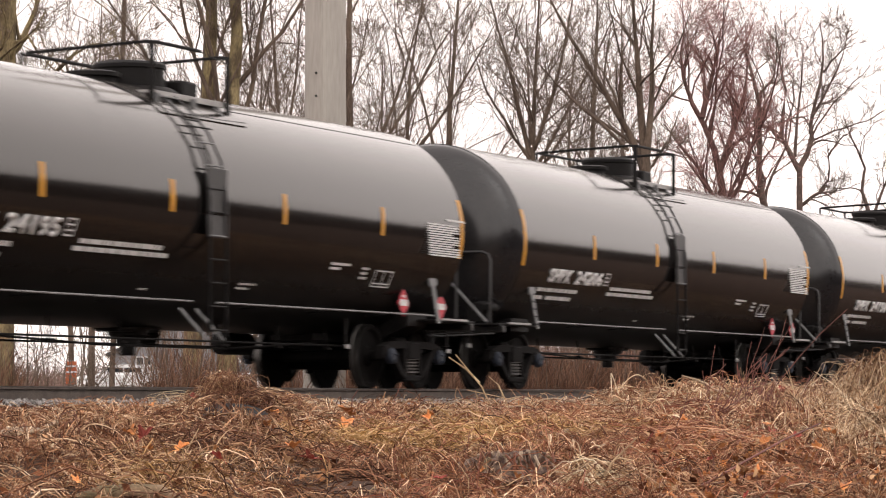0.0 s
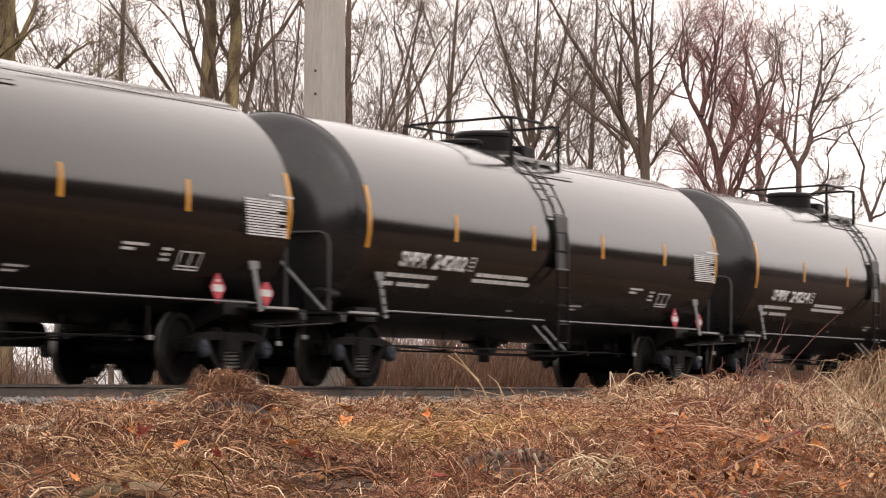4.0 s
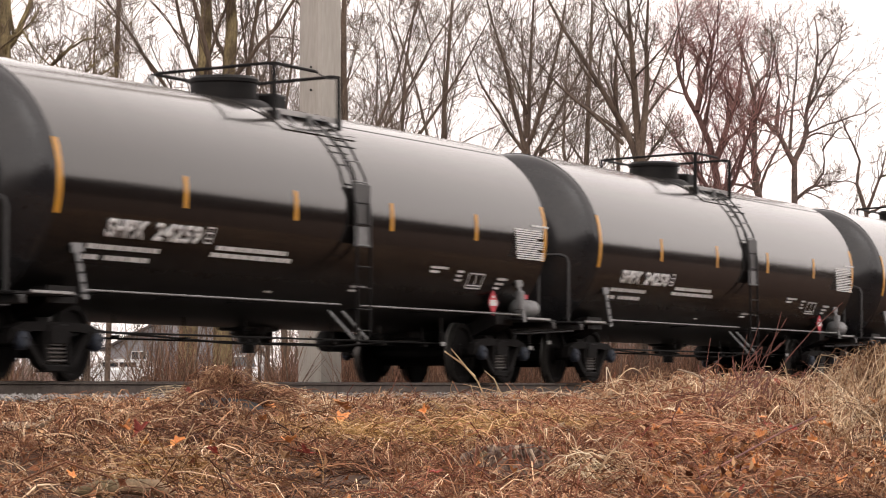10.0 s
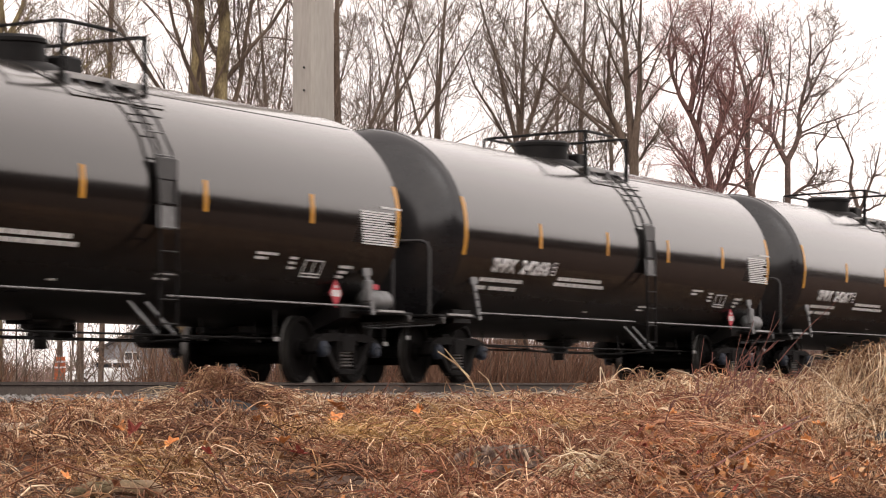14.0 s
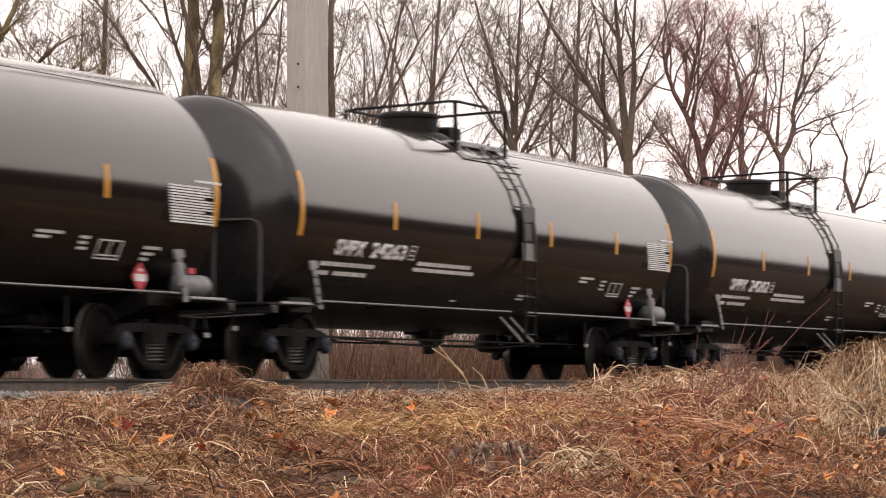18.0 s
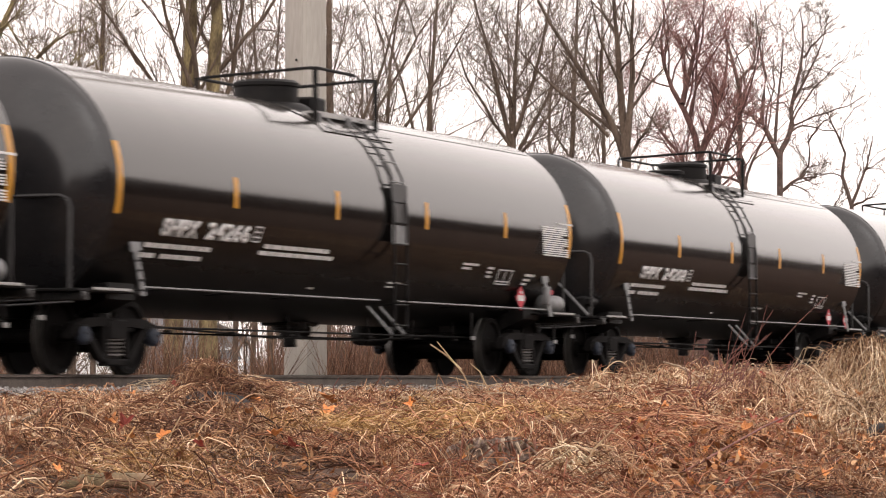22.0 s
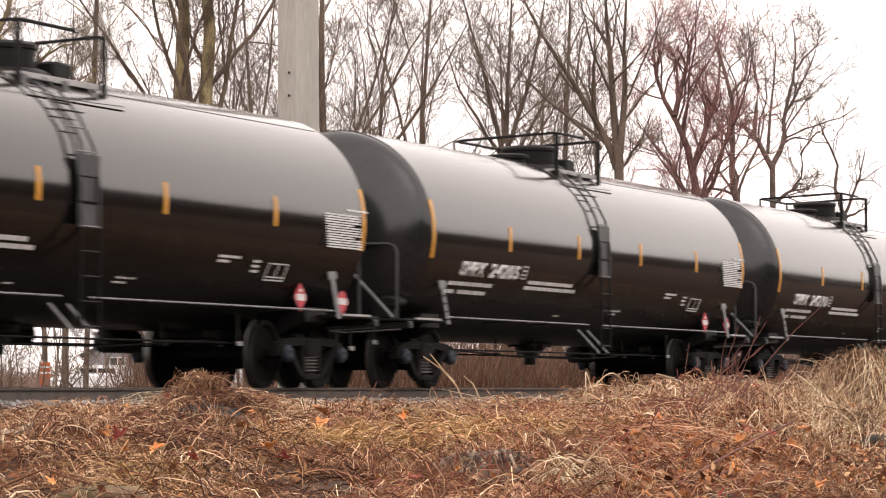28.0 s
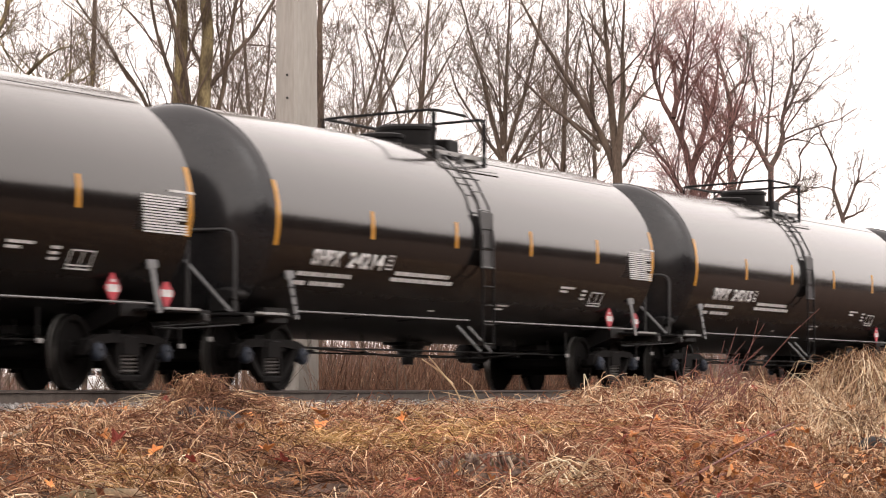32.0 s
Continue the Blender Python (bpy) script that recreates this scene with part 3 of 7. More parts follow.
    loop = [(x1, -0.92, hi - 0.02), (x1, -0.92 + c, hi), (x1, 0.92 - c, lo), (x1 - c, 0.92, lo), (x0 + c, 0.92, lo), (x0, 0.92 - c, lo), (x0, -0.92 + c, hi), (x0 + c, -0.92, hi), (gate, -0.92, hi)]
    part("handrail", Geo().tube(loop, 0.024, 8), BLACK, car, "black pipe handrail round the top fittings")
    part("gate_chain", Geo().tube([(gate, -0.92, hi), (gate + 0.25, -0.92, hi - 0.05), (x1 - 0.25, -0.92, hi - 0.06), (x1, -0.92, hi - 0.01)], 0.009, 6), BLACK, car)
    part("walkway_edge", Geo().box(-0.76, 1.36, -0.88, -0.862, 3.60, 3.675, 0.004), GALV, car, "pale channel along the walkway")
    # raised jacket lip that runs round the top fittings
    lip = [(-1.5, 3.78), (-1.3, 3.66), (-1.05, 3.52), (-0.75, 3.43), (-0.3, 3.40), (0.8, 3.40), (1.5, 3.42)]
    part("saddle_lip", Geo().tube([(x, on_tank(z, 0.01), z) for x, z in lip], 0.012, 6), BLACK, car)
    # extra grab rungs that stand out past the upper ladder
    for z, w in ((3.60, 0.16), (3.22, 0.14)):
        y = on_tank(z, 0.09)
        part("grab_rung", Geo().tube([(lx + 0.30, y, z), (lx + 0.81 + w, y, z)], 0.012, 6), BLACK, car)
    # side ladder with its backing sheet
    lad = [(-0.80, 3.70), (-1.08, 3.47), (-1.34, 3.17), (-1.53, 2.80), (-1.61, 2.33), (-1.61, 1.7), (-1.61, 1.1), (-1.61, 0.62)]
    upper = lad[:5] + [(-1.61, 1.84)]
    lower = [(-1.61, 1.84)] + lad[6:]
    for x, run, paint in ((lx + 0.34, upper, LADDERGREY), (lx + 0.79, upper, LADDERGREY), (lx + 0.34, lower, BLACK), (lx + 0.79, lower, BLACK)):
        part("ladder_stile", Geo().rings([[(x - 0.009, y - 0.018, z), (x + 0.009, y - 0.018, z), (x + 0.009, y + 0.018, z), (x - 0.009, y + 0.018, z)]
                                          for y, z in run]), paint, car)
    for k in range(11):
        z = 0.70 + 0.29 * k
        y = float(np.interp(z, [q[1] for q in lad[::-1]], [q[0] for q in lad[::-1]]))
        part("rung", Geo().tube([(lx + 0.32, y - 0.005, z), (lx + 0.81, y - 0.005, z)], 0.012, 6), GREYP if k in (4, 7, 8, 10) else BLACK, car)
    part("ladder_back", Geo().box(lx + 0.31, lx + 0.84, -1.592, -1.58, 2.13, 2.70, 0.004), HEAD, car, "satin black sheet behind the ladder")
    part("ladder_plate", Geo().box(lx + 0.31, lx + 0.84, -1.594, -1.58, 1.84, 2.12, 0.004), GREYP if kind else LADDERGREY, car, "grey plate behind the ladder")
    part("jacket_seam", Geo().tube([(1.5, on_tank(3.58) - 0.002, 3.58), (7.7, on_tank(3.58) - 0.002, 3.58)], 0.006, 6), TANK, car)
    for x in (lx + 0.34, lx + 0.79):
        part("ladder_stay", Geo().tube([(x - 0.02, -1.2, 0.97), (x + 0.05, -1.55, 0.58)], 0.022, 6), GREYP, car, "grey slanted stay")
    # underframe: stub sills, bolsters, outlet, pipes
    for s in (-1, 1):
        a, b = sorted((5.2 * s, 8.62 * s))
        part("stub_sill", Geo().box(a, b, -0.33, 0.33, 0.66, 1.02, 0.02), BLACK, car)
        part("body_bolster", Geo().rings([[(TRUCK * s - 0.35, y, z0), (TRUCK * s + 0.35, y, z0), (TRUCK * s + 0.35, y, z1), (TRUCK * s - 0.35, y, z1)]
                                          for y, z0, z1 in ((-1.15, 0.9, 1.1), (-0.7, 0.70, 1.05), (0.7, 0.70, 1.05), (1.15, 0.9, 1.1))]), BLACK, car)
        pf = part("end_platform", Geo().box(min(7.05 * s, 8.6 * s), max(7.05 * s, 8.6 * s), -1.42, 1.42, 0.965, 1.0, 0.006), BLACK, car)
        part("platform_edge", Geo().box(min(7.3 * s, 8.25 * s), max(7.3 * s, 8.25 * s), -1.45, -1.425, 0.985, 1.018, 0.004), PALEGREY, pf, "pale edge strip")
        part("end_beam", Geo().box(8.45 * s - 0.06, 8.45 * s + 0.06, -1.45, 1.45, 0.86, 0.96, 0.012), HEAD, pf, "dark end beam")
        rail = [(8.4 * s, -1.2, 1.0), (8.4 * s, -1.2, 1.96), (8.4 * s, -1.16, 2.05), (8.4 * s, -1.06, 2.09), (8.4 * s, 1.06, 2.09), (8.4 * s, 1.16, 2.05),
                (8.4 * s, 1.2, 1.96), (8.4 * s, 1.2, 1.0)]
        part("end_railing", Geo().tube(rail, 0.024, 8), HEAD, car, "black pipe railing across the end platform")
        # corner grab iron ladder
        gx = 7.08 * s
        g = Geo().box(-0.055, 0.055, -0.01, 0.01, 0, 0.68, 0.004)
        g.box(-0.13, 0.13, -0.018, 0.01, 0.55, 0.68, 0.006)
        cg = part("corner_grab", g, GREYP, car, "pale grey corner grab bar", at=pose(gx + 0.08, -1.44, 0.94, -7, -7, 0))
        if s < 0:
            for k in range(4):
                part("foot_rung", Geo().box(-0.06, 0.06, -0.02, -0.012, 0.06 + 0.12 * k, 0.085 + 0.12 * k), BLACK, cg, smooth=0)
        part("grab_bracket", Geo().box(-0.05, 0.05, -0.03, 0.05, 0.70, 0.83, 0.01), HEAD, cg)
        # coupler: shank, head, knuckle, striker
        cp = part("coupler", Geo().box(min(8.5 * s, 8.95 * s), max(8.5 * s, 8.95 * s), -0.09, 0.09, 0.78, 0.95, 0.02)
                  .box(min(8.82 * s, 9.08 * s), max(8.82 * s, 9.08 * s), -0.2, 0.2, 0.72, 1.0, 0.05), GRIME, car, "dark cast-steel coupler")
        part("knuckle", Geo().lathe([(0.73, 0.1), (0.99, 0.1)], "z", 14, (8.98 * s, 0.12 * s, 0), caps=True), GRIME, cp)
        part("air_hose", Geo().tube([(8.6 * s, -0.35, 0.78), (8.75 * s, -0.36, 0.62), (8.92 * s, -0.3, 0.52), (9.06 * s, -0.2, 0.55)], 0.025, 7), BLACK, car)
        part("cut_lever", Geo().tube([(8.62 * s, -1.35, 0.84), (8.66 * s, -0.5, 0.8), (8.8 * s, -0.2, 0.82)], 0.014, 6), LADDERGREY, car)
    part("outlet_valve", Geo().lathe([(0.40, 0.10), (0.52, 0.10), (0.54, 0.16), (0.60, 0.16), (0.66, 0.26), (0.9, 0.30)], "z", 20, (0.3, 0, 0), caps=True)
         .box(-0.25, 0.85, -0.22, 0.22, 0.70, 0.86, 0.03), BLACK, car)
    for y, z in ((-0.55, 0.60), (0.45, 0.56)):
        part("brake_pipe", Geo().tube([(-6.4, y, z), (6.4, y, z)], 0.014, 7), BLACK, car)
    part("brake_rod", Geo().tube([(-5.9, -0.28, 0.66), (-1.0, -0.3, 0.52), (2.6, -0.3, 0.52), (5.9, -0.28, 0.66)], 0.016, 6), BLACK, car)
    g = Geo()
    for x in (-4.6, -2.7, -0.9, 1.9, 3.6, 5.2):
        g.tube([(x, -0.55, 0.57), (x, -0.5, 0.98)], 0.014, 6).box(x - 0.05, x + 0.05, -0.6, -0.5, 0.54, 0.57)
    tagged(part("pipe_hanger", g, BLACK, car), kind="stuff")
    part("brake_cylinder", Geo().lathe([(1.0, 0.04), (1.02, 0.13), (1.42, 0.15), (1.5, 0.15), (1.52, 0.05)], "x", 16, (0.6, 0.62, 0.68), caps=True), BLACK, car)
    part("air_reservoir", Geo().lathe([(4.0, 0.05), (4.05, 0.16), (4.9, 0.16), (4.95, 0.05)], "x", 16, (0, 0.55, 0.62), caps=True), BLACK, car)
    if kind == 0:
        part("end_brace", Geo().tube([(-8.43, -0.49, 1.70), (-8.43, -1.15, 1.02)], 0.022, 6), GREYP, car, "grey diagonal brace")
        part("brake_valve", Geo().box(-8.2, -7.95, -1.05, -0.7, 1.0, 1.35, 0.04).lathe([(-8.3, 0.05), (-8.1, 0.09), (-7.9, 0.05)], "x", 10, (0, -1.1, 1.25), True),
             BLACK, car)
    else:
        part("end_reservoir", Geo().lathe([(7.28, 0.03), (7.31, 0.11), (7.36, 0.14), (8.02, 0.14), (8.08, 0.10), (8.1, 0.03)], "x", 20, (0, -1.22, 1.16), caps=True),
             GREYP, car, "pale grey air cylinder on the platform")
        part("valve_box", Geo().box(6.86, 7.02, -1.50, -1.40, 1.12, 1.42, 0.02), GREYP, car, "pale grey valve box")
        part("brake_tag", Geo().box(7.6, 7.78, -1.25, -1.235, 1.31, 1.42), RED, car, "small red tag")
        text_bars([(0, 0, 0.42), (0, -0.08, 0.3), (0, -0.15, 0.2)], 0.04, surface_pose(6.15, 1.60), car, "stencil_block", "white stencilled lines", 12, 0.15)
    # white reflector squares on the truck frames
    for x, z in ((-8.55, 0.66), (5.1, 0.58), (8.8, 0.56)):
        part("reflector_bracket", Geo().box(x - 0.02, x + 0.02, -0.898, -0.87, z - 0.03, 0.97), BLACK, car)
        part("sill_reflector", Geo().box(x - 0.065, x + 0.065, -0.925, -0.90, z - 0.03, z + 0.03, 0.004), PALEGREY, car, "small white reflector")
    for s in (-1, 1):
        truck(car, TRUCK * s)
    return car


# order of the train, from the first car in view; the kind and the number of each
NUMBERS = [("24195", 0), ("24195", 0), ("24206", 0), ("24198", 0), ("24202", 0), ("24254", 1), ("24260", 1), ("24259", 1), ("24258", 1), ("24250", 1), ("24268", 1), ("24267", 1),
           ("24263", 1), ("24262", 1), ("24266", 1), ("24208", 0), ("24217", 0), ("24218", 0), ("24205", 0), ("24210", 0), ("24214", 0), ("24215", 0), ("24202", 0), ("24209", 0)]
FIRST = -1


def number_plate(car, digits):
    """White stencilled reporting mark and number with the small boxed letter beside it."""
    for words, x, w in (("SHPX", -6.54, 1.06), (digits, -5.32, 1.62)):
        cu = bpy.data.curves.new("reporting_mark", "FONT")
        cu.body, cu.size, cu.offset, cu.extrude = words, 0.30, 0.0, 0.001
        cu.bevel_depth, cu.bevel_resolution = 0.013, 0
        cu.space_character = 1.1
        cu.materials.append(WHITE)
        ob = new("reporting_mark", cu)
        ob.parent = car
        wide = len(words) * 0.2
        ob.matrix_basis = surface_pose(x, 1.70, 0.006) @ Matrix.Diagonal((w / wide * 0.93, 1, 1, 1))
        ob["label"] = "white stencilled car number"
    g = Geo()
    for a in (0, 0.19):
        g.box(a, a + 0.02, 0, 0.22, 0, 0.003)
    for b in (0, 0.06, 0.13, 0.2):
        g.box(0.02, 0.19, b, b + 0.02, 0, 0.003)
    part("boxed_letter", g, WHITE, car, "small white box stencil", smooth=0, at=surface_pose(-3.98, 1.71))


def train():
    kinds = [tank_car(0), tank_car(1)]
    cars, used = [], set()
    for i, (digits, kind) in enumerate(NUMBERS):
        if kind in used:
            car = copy_thing(kinds[kind], pose(0, TRACK, 0))
        else:
            car = kinds[kind]
            used.add(kind)
        cars.append(car)
    for car, (digits, kind) in zip(cars, NUMBERS):
        number_plate(car, digits)
    return cars


CARS = train()


# small unevenness of the train's run: seconds, metres
SURGE = [(0, -0.05), (1, 0.03), (3, 0.01), (6, 0.13), (7, 0.11), (11, 0.09), (12, 0.0), (14, 0.02), (17, -0.16), (19, -0.13), (20, 0.20), (21, 0.16),
         (23, 0.07), (25, 0.13), (28, 0.03), (31, 0.0), (32, 0.06)]


def train_x(t):
    """Place of the first numbered car's middle along the track."""
    surge = float(np.interp(t, [a for a, b in SURGE], [b for a, b in SURGE]))
    return 36.667 - 10.62912 * t + 0.00805 * t * t - 0.00011 * t ** 3 + surge


def motions():
    times = [1.0 * i for i in range(33)]
    for i, car in enumerate(CARS):
        walk(car, [(t, pose(train_x(t) + (FIRST + i) * CAR, TRACK, 0)) for t in times])
    # wheels roll without slipping; wheelsets at the same place in their truck share one action
    shared = {}
    for car in CARS:
        for w in car.children_recursive:
            if not w.name.startswith("wheelset"):
                continue
            side = 1 if w.matrix_basis.translation.x > 0 else -1
            if side not in shared:
                x0 = train_x(0)
                walk(w, [(k / FPS, pose(side * WB / 2, 0, WR) @ Matrix.Rotation((train_x(k / FPS) - x0) / WR, 4, "Y")) for k in range(32 * FPS + 1)])
                shared[side] = w.animation_data
            else:
                w.rotation_mode = "QUATERNION"
                keys = w.animation_data_create()
                keys.action = shared[side].action
                keys.action_slot = shared[side].action_slot


# ---- behind the track: concrete pole ----
def pole():
    p = thing("utility_pole", pose(51.885, 23.66, float(ground_z(51.9, 23.6))), label="tall tapered grey concrete pole with bolt holes", category="utility pole")
    w0, w1, h = 0.29, 0.262, 14.0
    g = Geo()
    rings = []
    for z in (-0.5, 0, 3, 6, 9, h):
        w = w0 + (w1 - w0) * z / h
        c = 0.05
        rings.append([(w - c, -w, z), (w, -w + c, z), (w, w - c, z), (w - c, w, z), (-w + c, w, z), (-w, w - c, z), (-w, -w + c, z), (-w + c, -w, z)])
    g.rings(rings)
    part("shaft", g, CONC, p, smooth=0, at=pose(0, 0, 0, 0, 0, -22))
    # dark plugs on the uncut shaft stand for the shade inside the holes
    for z in (1.3, 5.6, 6.0, 7.8, 8.8, 4.1):
        part("bolt_hole", Geo().lathe([(-w0 - 0.004, 0.02), (-w0 + 0.04, 0.02)], "y", 10, (-0.15, 0, z), caps=True), HOLE, p, smooth=0, at=pose(0, 0, 0, 0, 0, -68))


pole()


# ---- plants: branches and stems as thin tapered tubes, built in bulk ----
BARK = mat("grey_brown_bark", (0.155, 0.113, 0.085), 0.9, second=(0.085, 0.061, 0.047), scale=3, fine=0.3, bump=0.006, stretch=(1, 1, 0.3), spec=0.25)
MOSSY = mat("mossy_olive_bark", (0.31, 0.245, 0.13), 0.92, second=(0.10, 0.074, 0.048), scale=5, fine=0.35, bump=0.01, stretch=(1, 1, 0.35), spec=0.2)
TWIG = mat("brown_twigs", (0.20, 0.148, 0.112), 0.9, second=(0.125, 0.092, 0.07), scale=1.5, fine=0.2, spec=0.2)
REDTWIG = mat("reddish_budding_twigs", (0.42, 0.225, 0.205), 0.9, second=(0.30, 0.155, 0.14), scale=1.5, fine=0.2, spec=0.2)
PALEBARK = mat("grey_bark", (0.175, 0.125, 0.105), 0.9, second=(0.10, 0.072, 0.062), scale=2.5, fine=0.3, bump=0.006, spec=0.25)
REDBARK = mat("red_brown_bark", (0.20, 0.115, 0.10), 0.9, second=(0.11, 0.062, 0.055), scale=3, fine=0.3, bump=0.006, spec=0.25)
SIDE = Vector((0.381, -0.925, 0.0))      # across the view
DEEP = Vector((0.925, 0.381, 0.0))       # away from the viewer


def fast_mesh(name, verts, quads, material, smooth=False):
    me = bpy.data.meshes.new(name)
    verts, quads = np.asarray(verts, np.float32), np.asarray(quads, np.int32)
    me.vertices.add(len(verts))
    me.vertices.foreach_set("co", verts.ravel())
    me.loops.add(quads.size)
    me.loops.foreach_set("vertex_index", quads.ravel())
    me.polygons.add(len(quads))
    me.polygons.foreach_set("loop_start", np.arange(0, quads.size, quads.shape[1], dtype=np.int32))
    me.update(calc_edges=True)
    me.validate()
    me.materials.append(material)
    if smooth:
        me.shade_smooth()
    return me


def tubes(lines, radii, sides):
    """Tubes for many lines of the same number of points: lines (B, n, 3), radii (B, n)."""
    b, n, _ = lines.shape
    tan = np.gradient(lines, axis=1)
    tan /= np.linalg.norm(tan, axis=2, keepdims=True) + 1e-9
    ref = np.where(np.abs(tan[:, :1, 2:3]) < 0.9, np.array([0, 0, 1.0]), np.array([1.0, 0, 0]))
    s = np.cross(tan, np.broadcast_to(ref, tan.shape))
    s /= np.linalg.norm(s, axis=2, keepdims=True) + 1e-9
    u = np.cross(tan, s)
    a = np.arange(sides) * 2 * np.pi / sides
    ring = s[:, :, None] * np.cos(a)[:, None] + u[:, :, None] * np.sin(a)[:, None]
    v = lines[:, :, None] + ring * radii[:, :, None, None]
    i = np.arange(b * n * sides).reshape(b, n, sides)
    j = np.roll(i, -1, axis=2)
    q = np.stack([i[:, :-1], j[:, :-1], j[:, 1:], i[:, 1:]], -1).reshape(-1, 4)
    return v.reshape(-1, 3), q


def ribbons(lines, width, across):
    """Flat stems: lines (B, n, 3), width (B, n), across (B, 3)."""
    b, n, _ = lines.shape
    off = across[:, None] * width[:, :, None] * 0.5
    v = np.stack([lines - off, lines + off], 2)
    i = np.arange(b * n * 2).reshape(b, n, 2)
    q = np.stack([i[:, :-1, 0], i[:, :-1, 1], i[:, 1:, 1], i[:, 1:, 0]], -1).reshape(-1, 4)
    return v.reshape(-1, 3), q


def join(pieces):
    vs, qs, o = [], [], 0
    for v, q in pieces:
        vs.append(v)
        qs.append(q + o)
        o += len(v)
    return np.concatenate(vs), np.concatenate(qs)


def grow(rng, p, d, length, n, wig, up):
    """Lines that wander from points p (B, 3) along d (B, 3)."""
    b = len(p)
    out = np.zeros((b, n + 1, 3))
    out[:, 0] = p
    d = d / (np.linalg.norm(d, axis=1, keepdims=True) + 1e-9)
    for i in range(n):
        d = d + rng.normal(0, wig, (b, 3)) + np.array([0, 0, 1.0]) * up
        d /= np.linalg.norm(d, axis=1, keepdims=True)
        out[:, i + 1] = out[:, i] + d * (length / n)[:, None]
    return out


def offspring(rng, lines, radii, count, lo, hi, spread, shrink, ratio, rmin):
    """Side shoots off each line: start points, directions, lengths and radii."""
    b, n, _ = lines.shape
    t = rng.uniform(lo, hi, (b, count))
    f = t * (n - 1)
    i = np.minimum(f.astype(int), n - 2)
    w = (f - i)[..., None]
    k = np.arange(b)[:, None]
    p = lines[k, i] * (1 - w) + lines[k, i + 1] * w
    d = lines[k, i + 1] - lines[k, i]
    d /= np.linalg.norm(d, axis=2, keepdims=True) + 1e-9
    side = rng.normal(0, 1, d.shape)
    side -= d * (side * d).sum(2, keepdims=True)
    side /= np.linalg.norm(side, axis=2, keepdims=True) + 1e-9
    ang = rng.uniform(spread * 0.6, spread * 1.3, (b, count, 1))
    nd = d * np.cos(ang) + side * np.sin(ang)
    total = np.linalg.norm(np.diff(lines, axis=1), axis=2).sum(1)[:, None]
    ln = total * shrink * rng.uniform(0.5, 1.2, (b, count)) * (1.15 - 0.6 * t)
    r = np.maximum((radii[k, i] * (1 - w[..., 0]) + radii[k, i + 1] * w[..., 0]) * ratio, rmin)
    return p.reshape(-1, 3), nd.reshape(-1, 3), ln.reshape(-1), r.reshape(-1)


def crown(rng, starts, dirs, lens, rads, plan, rmin, wig=0.13, up=0.05, drawn=()):
    """Limbs and all that grows on them. plan: (shoots, spread, shrink, sides) for each order. Returns lists of (verts, quads)."""
    pieces_thick, pieces_fine = [], []
    p, d, ln, r = (np.asarray(a, float) for a in (starts, dirs, lens, rads))
    for order, (shoots, spread, shrink, sides) in enumerate([(0, 0, 0, 7)] + plan):
        if order:
            p, d, ln, r = offspring(rng, lines, radii, shoots, 0.12 if order == 1 else 0.2, 1.0, spread, shrink, 0.46, rmin)
            keep = ln > 0.2
            p, d, ln, r = p[keep], d[keep], ln[keep], r[keep]
        n = 8 if order == 0 else 7 if order == 1 else 5 if order == 2 else 3
        lines = grow(rng, p, d, ln, n, wig * (0.5 + 0.2 * order), up * (1 + 0.6 * order))
        if order == 0 and drawn:
            lines = np.concatenate([lines, np.stack([q for q, _ in drawn])]) if len(lines) else np.stack([q for q, _ in drawn])
            r = np.concatenate([r, [w for _, w in drawn]])
        taper = np.linspace(1, (0.16, 0.3, 0.5, 0.6)[order], n + 1)
        radii = np.maximum(r[:, None] * taper, rmin * 0.8)
        (pieces_thick if order < 2 else pieces_fine).append(tubes(lines, radii, sides))
    return pieces_thick, pieces_fine


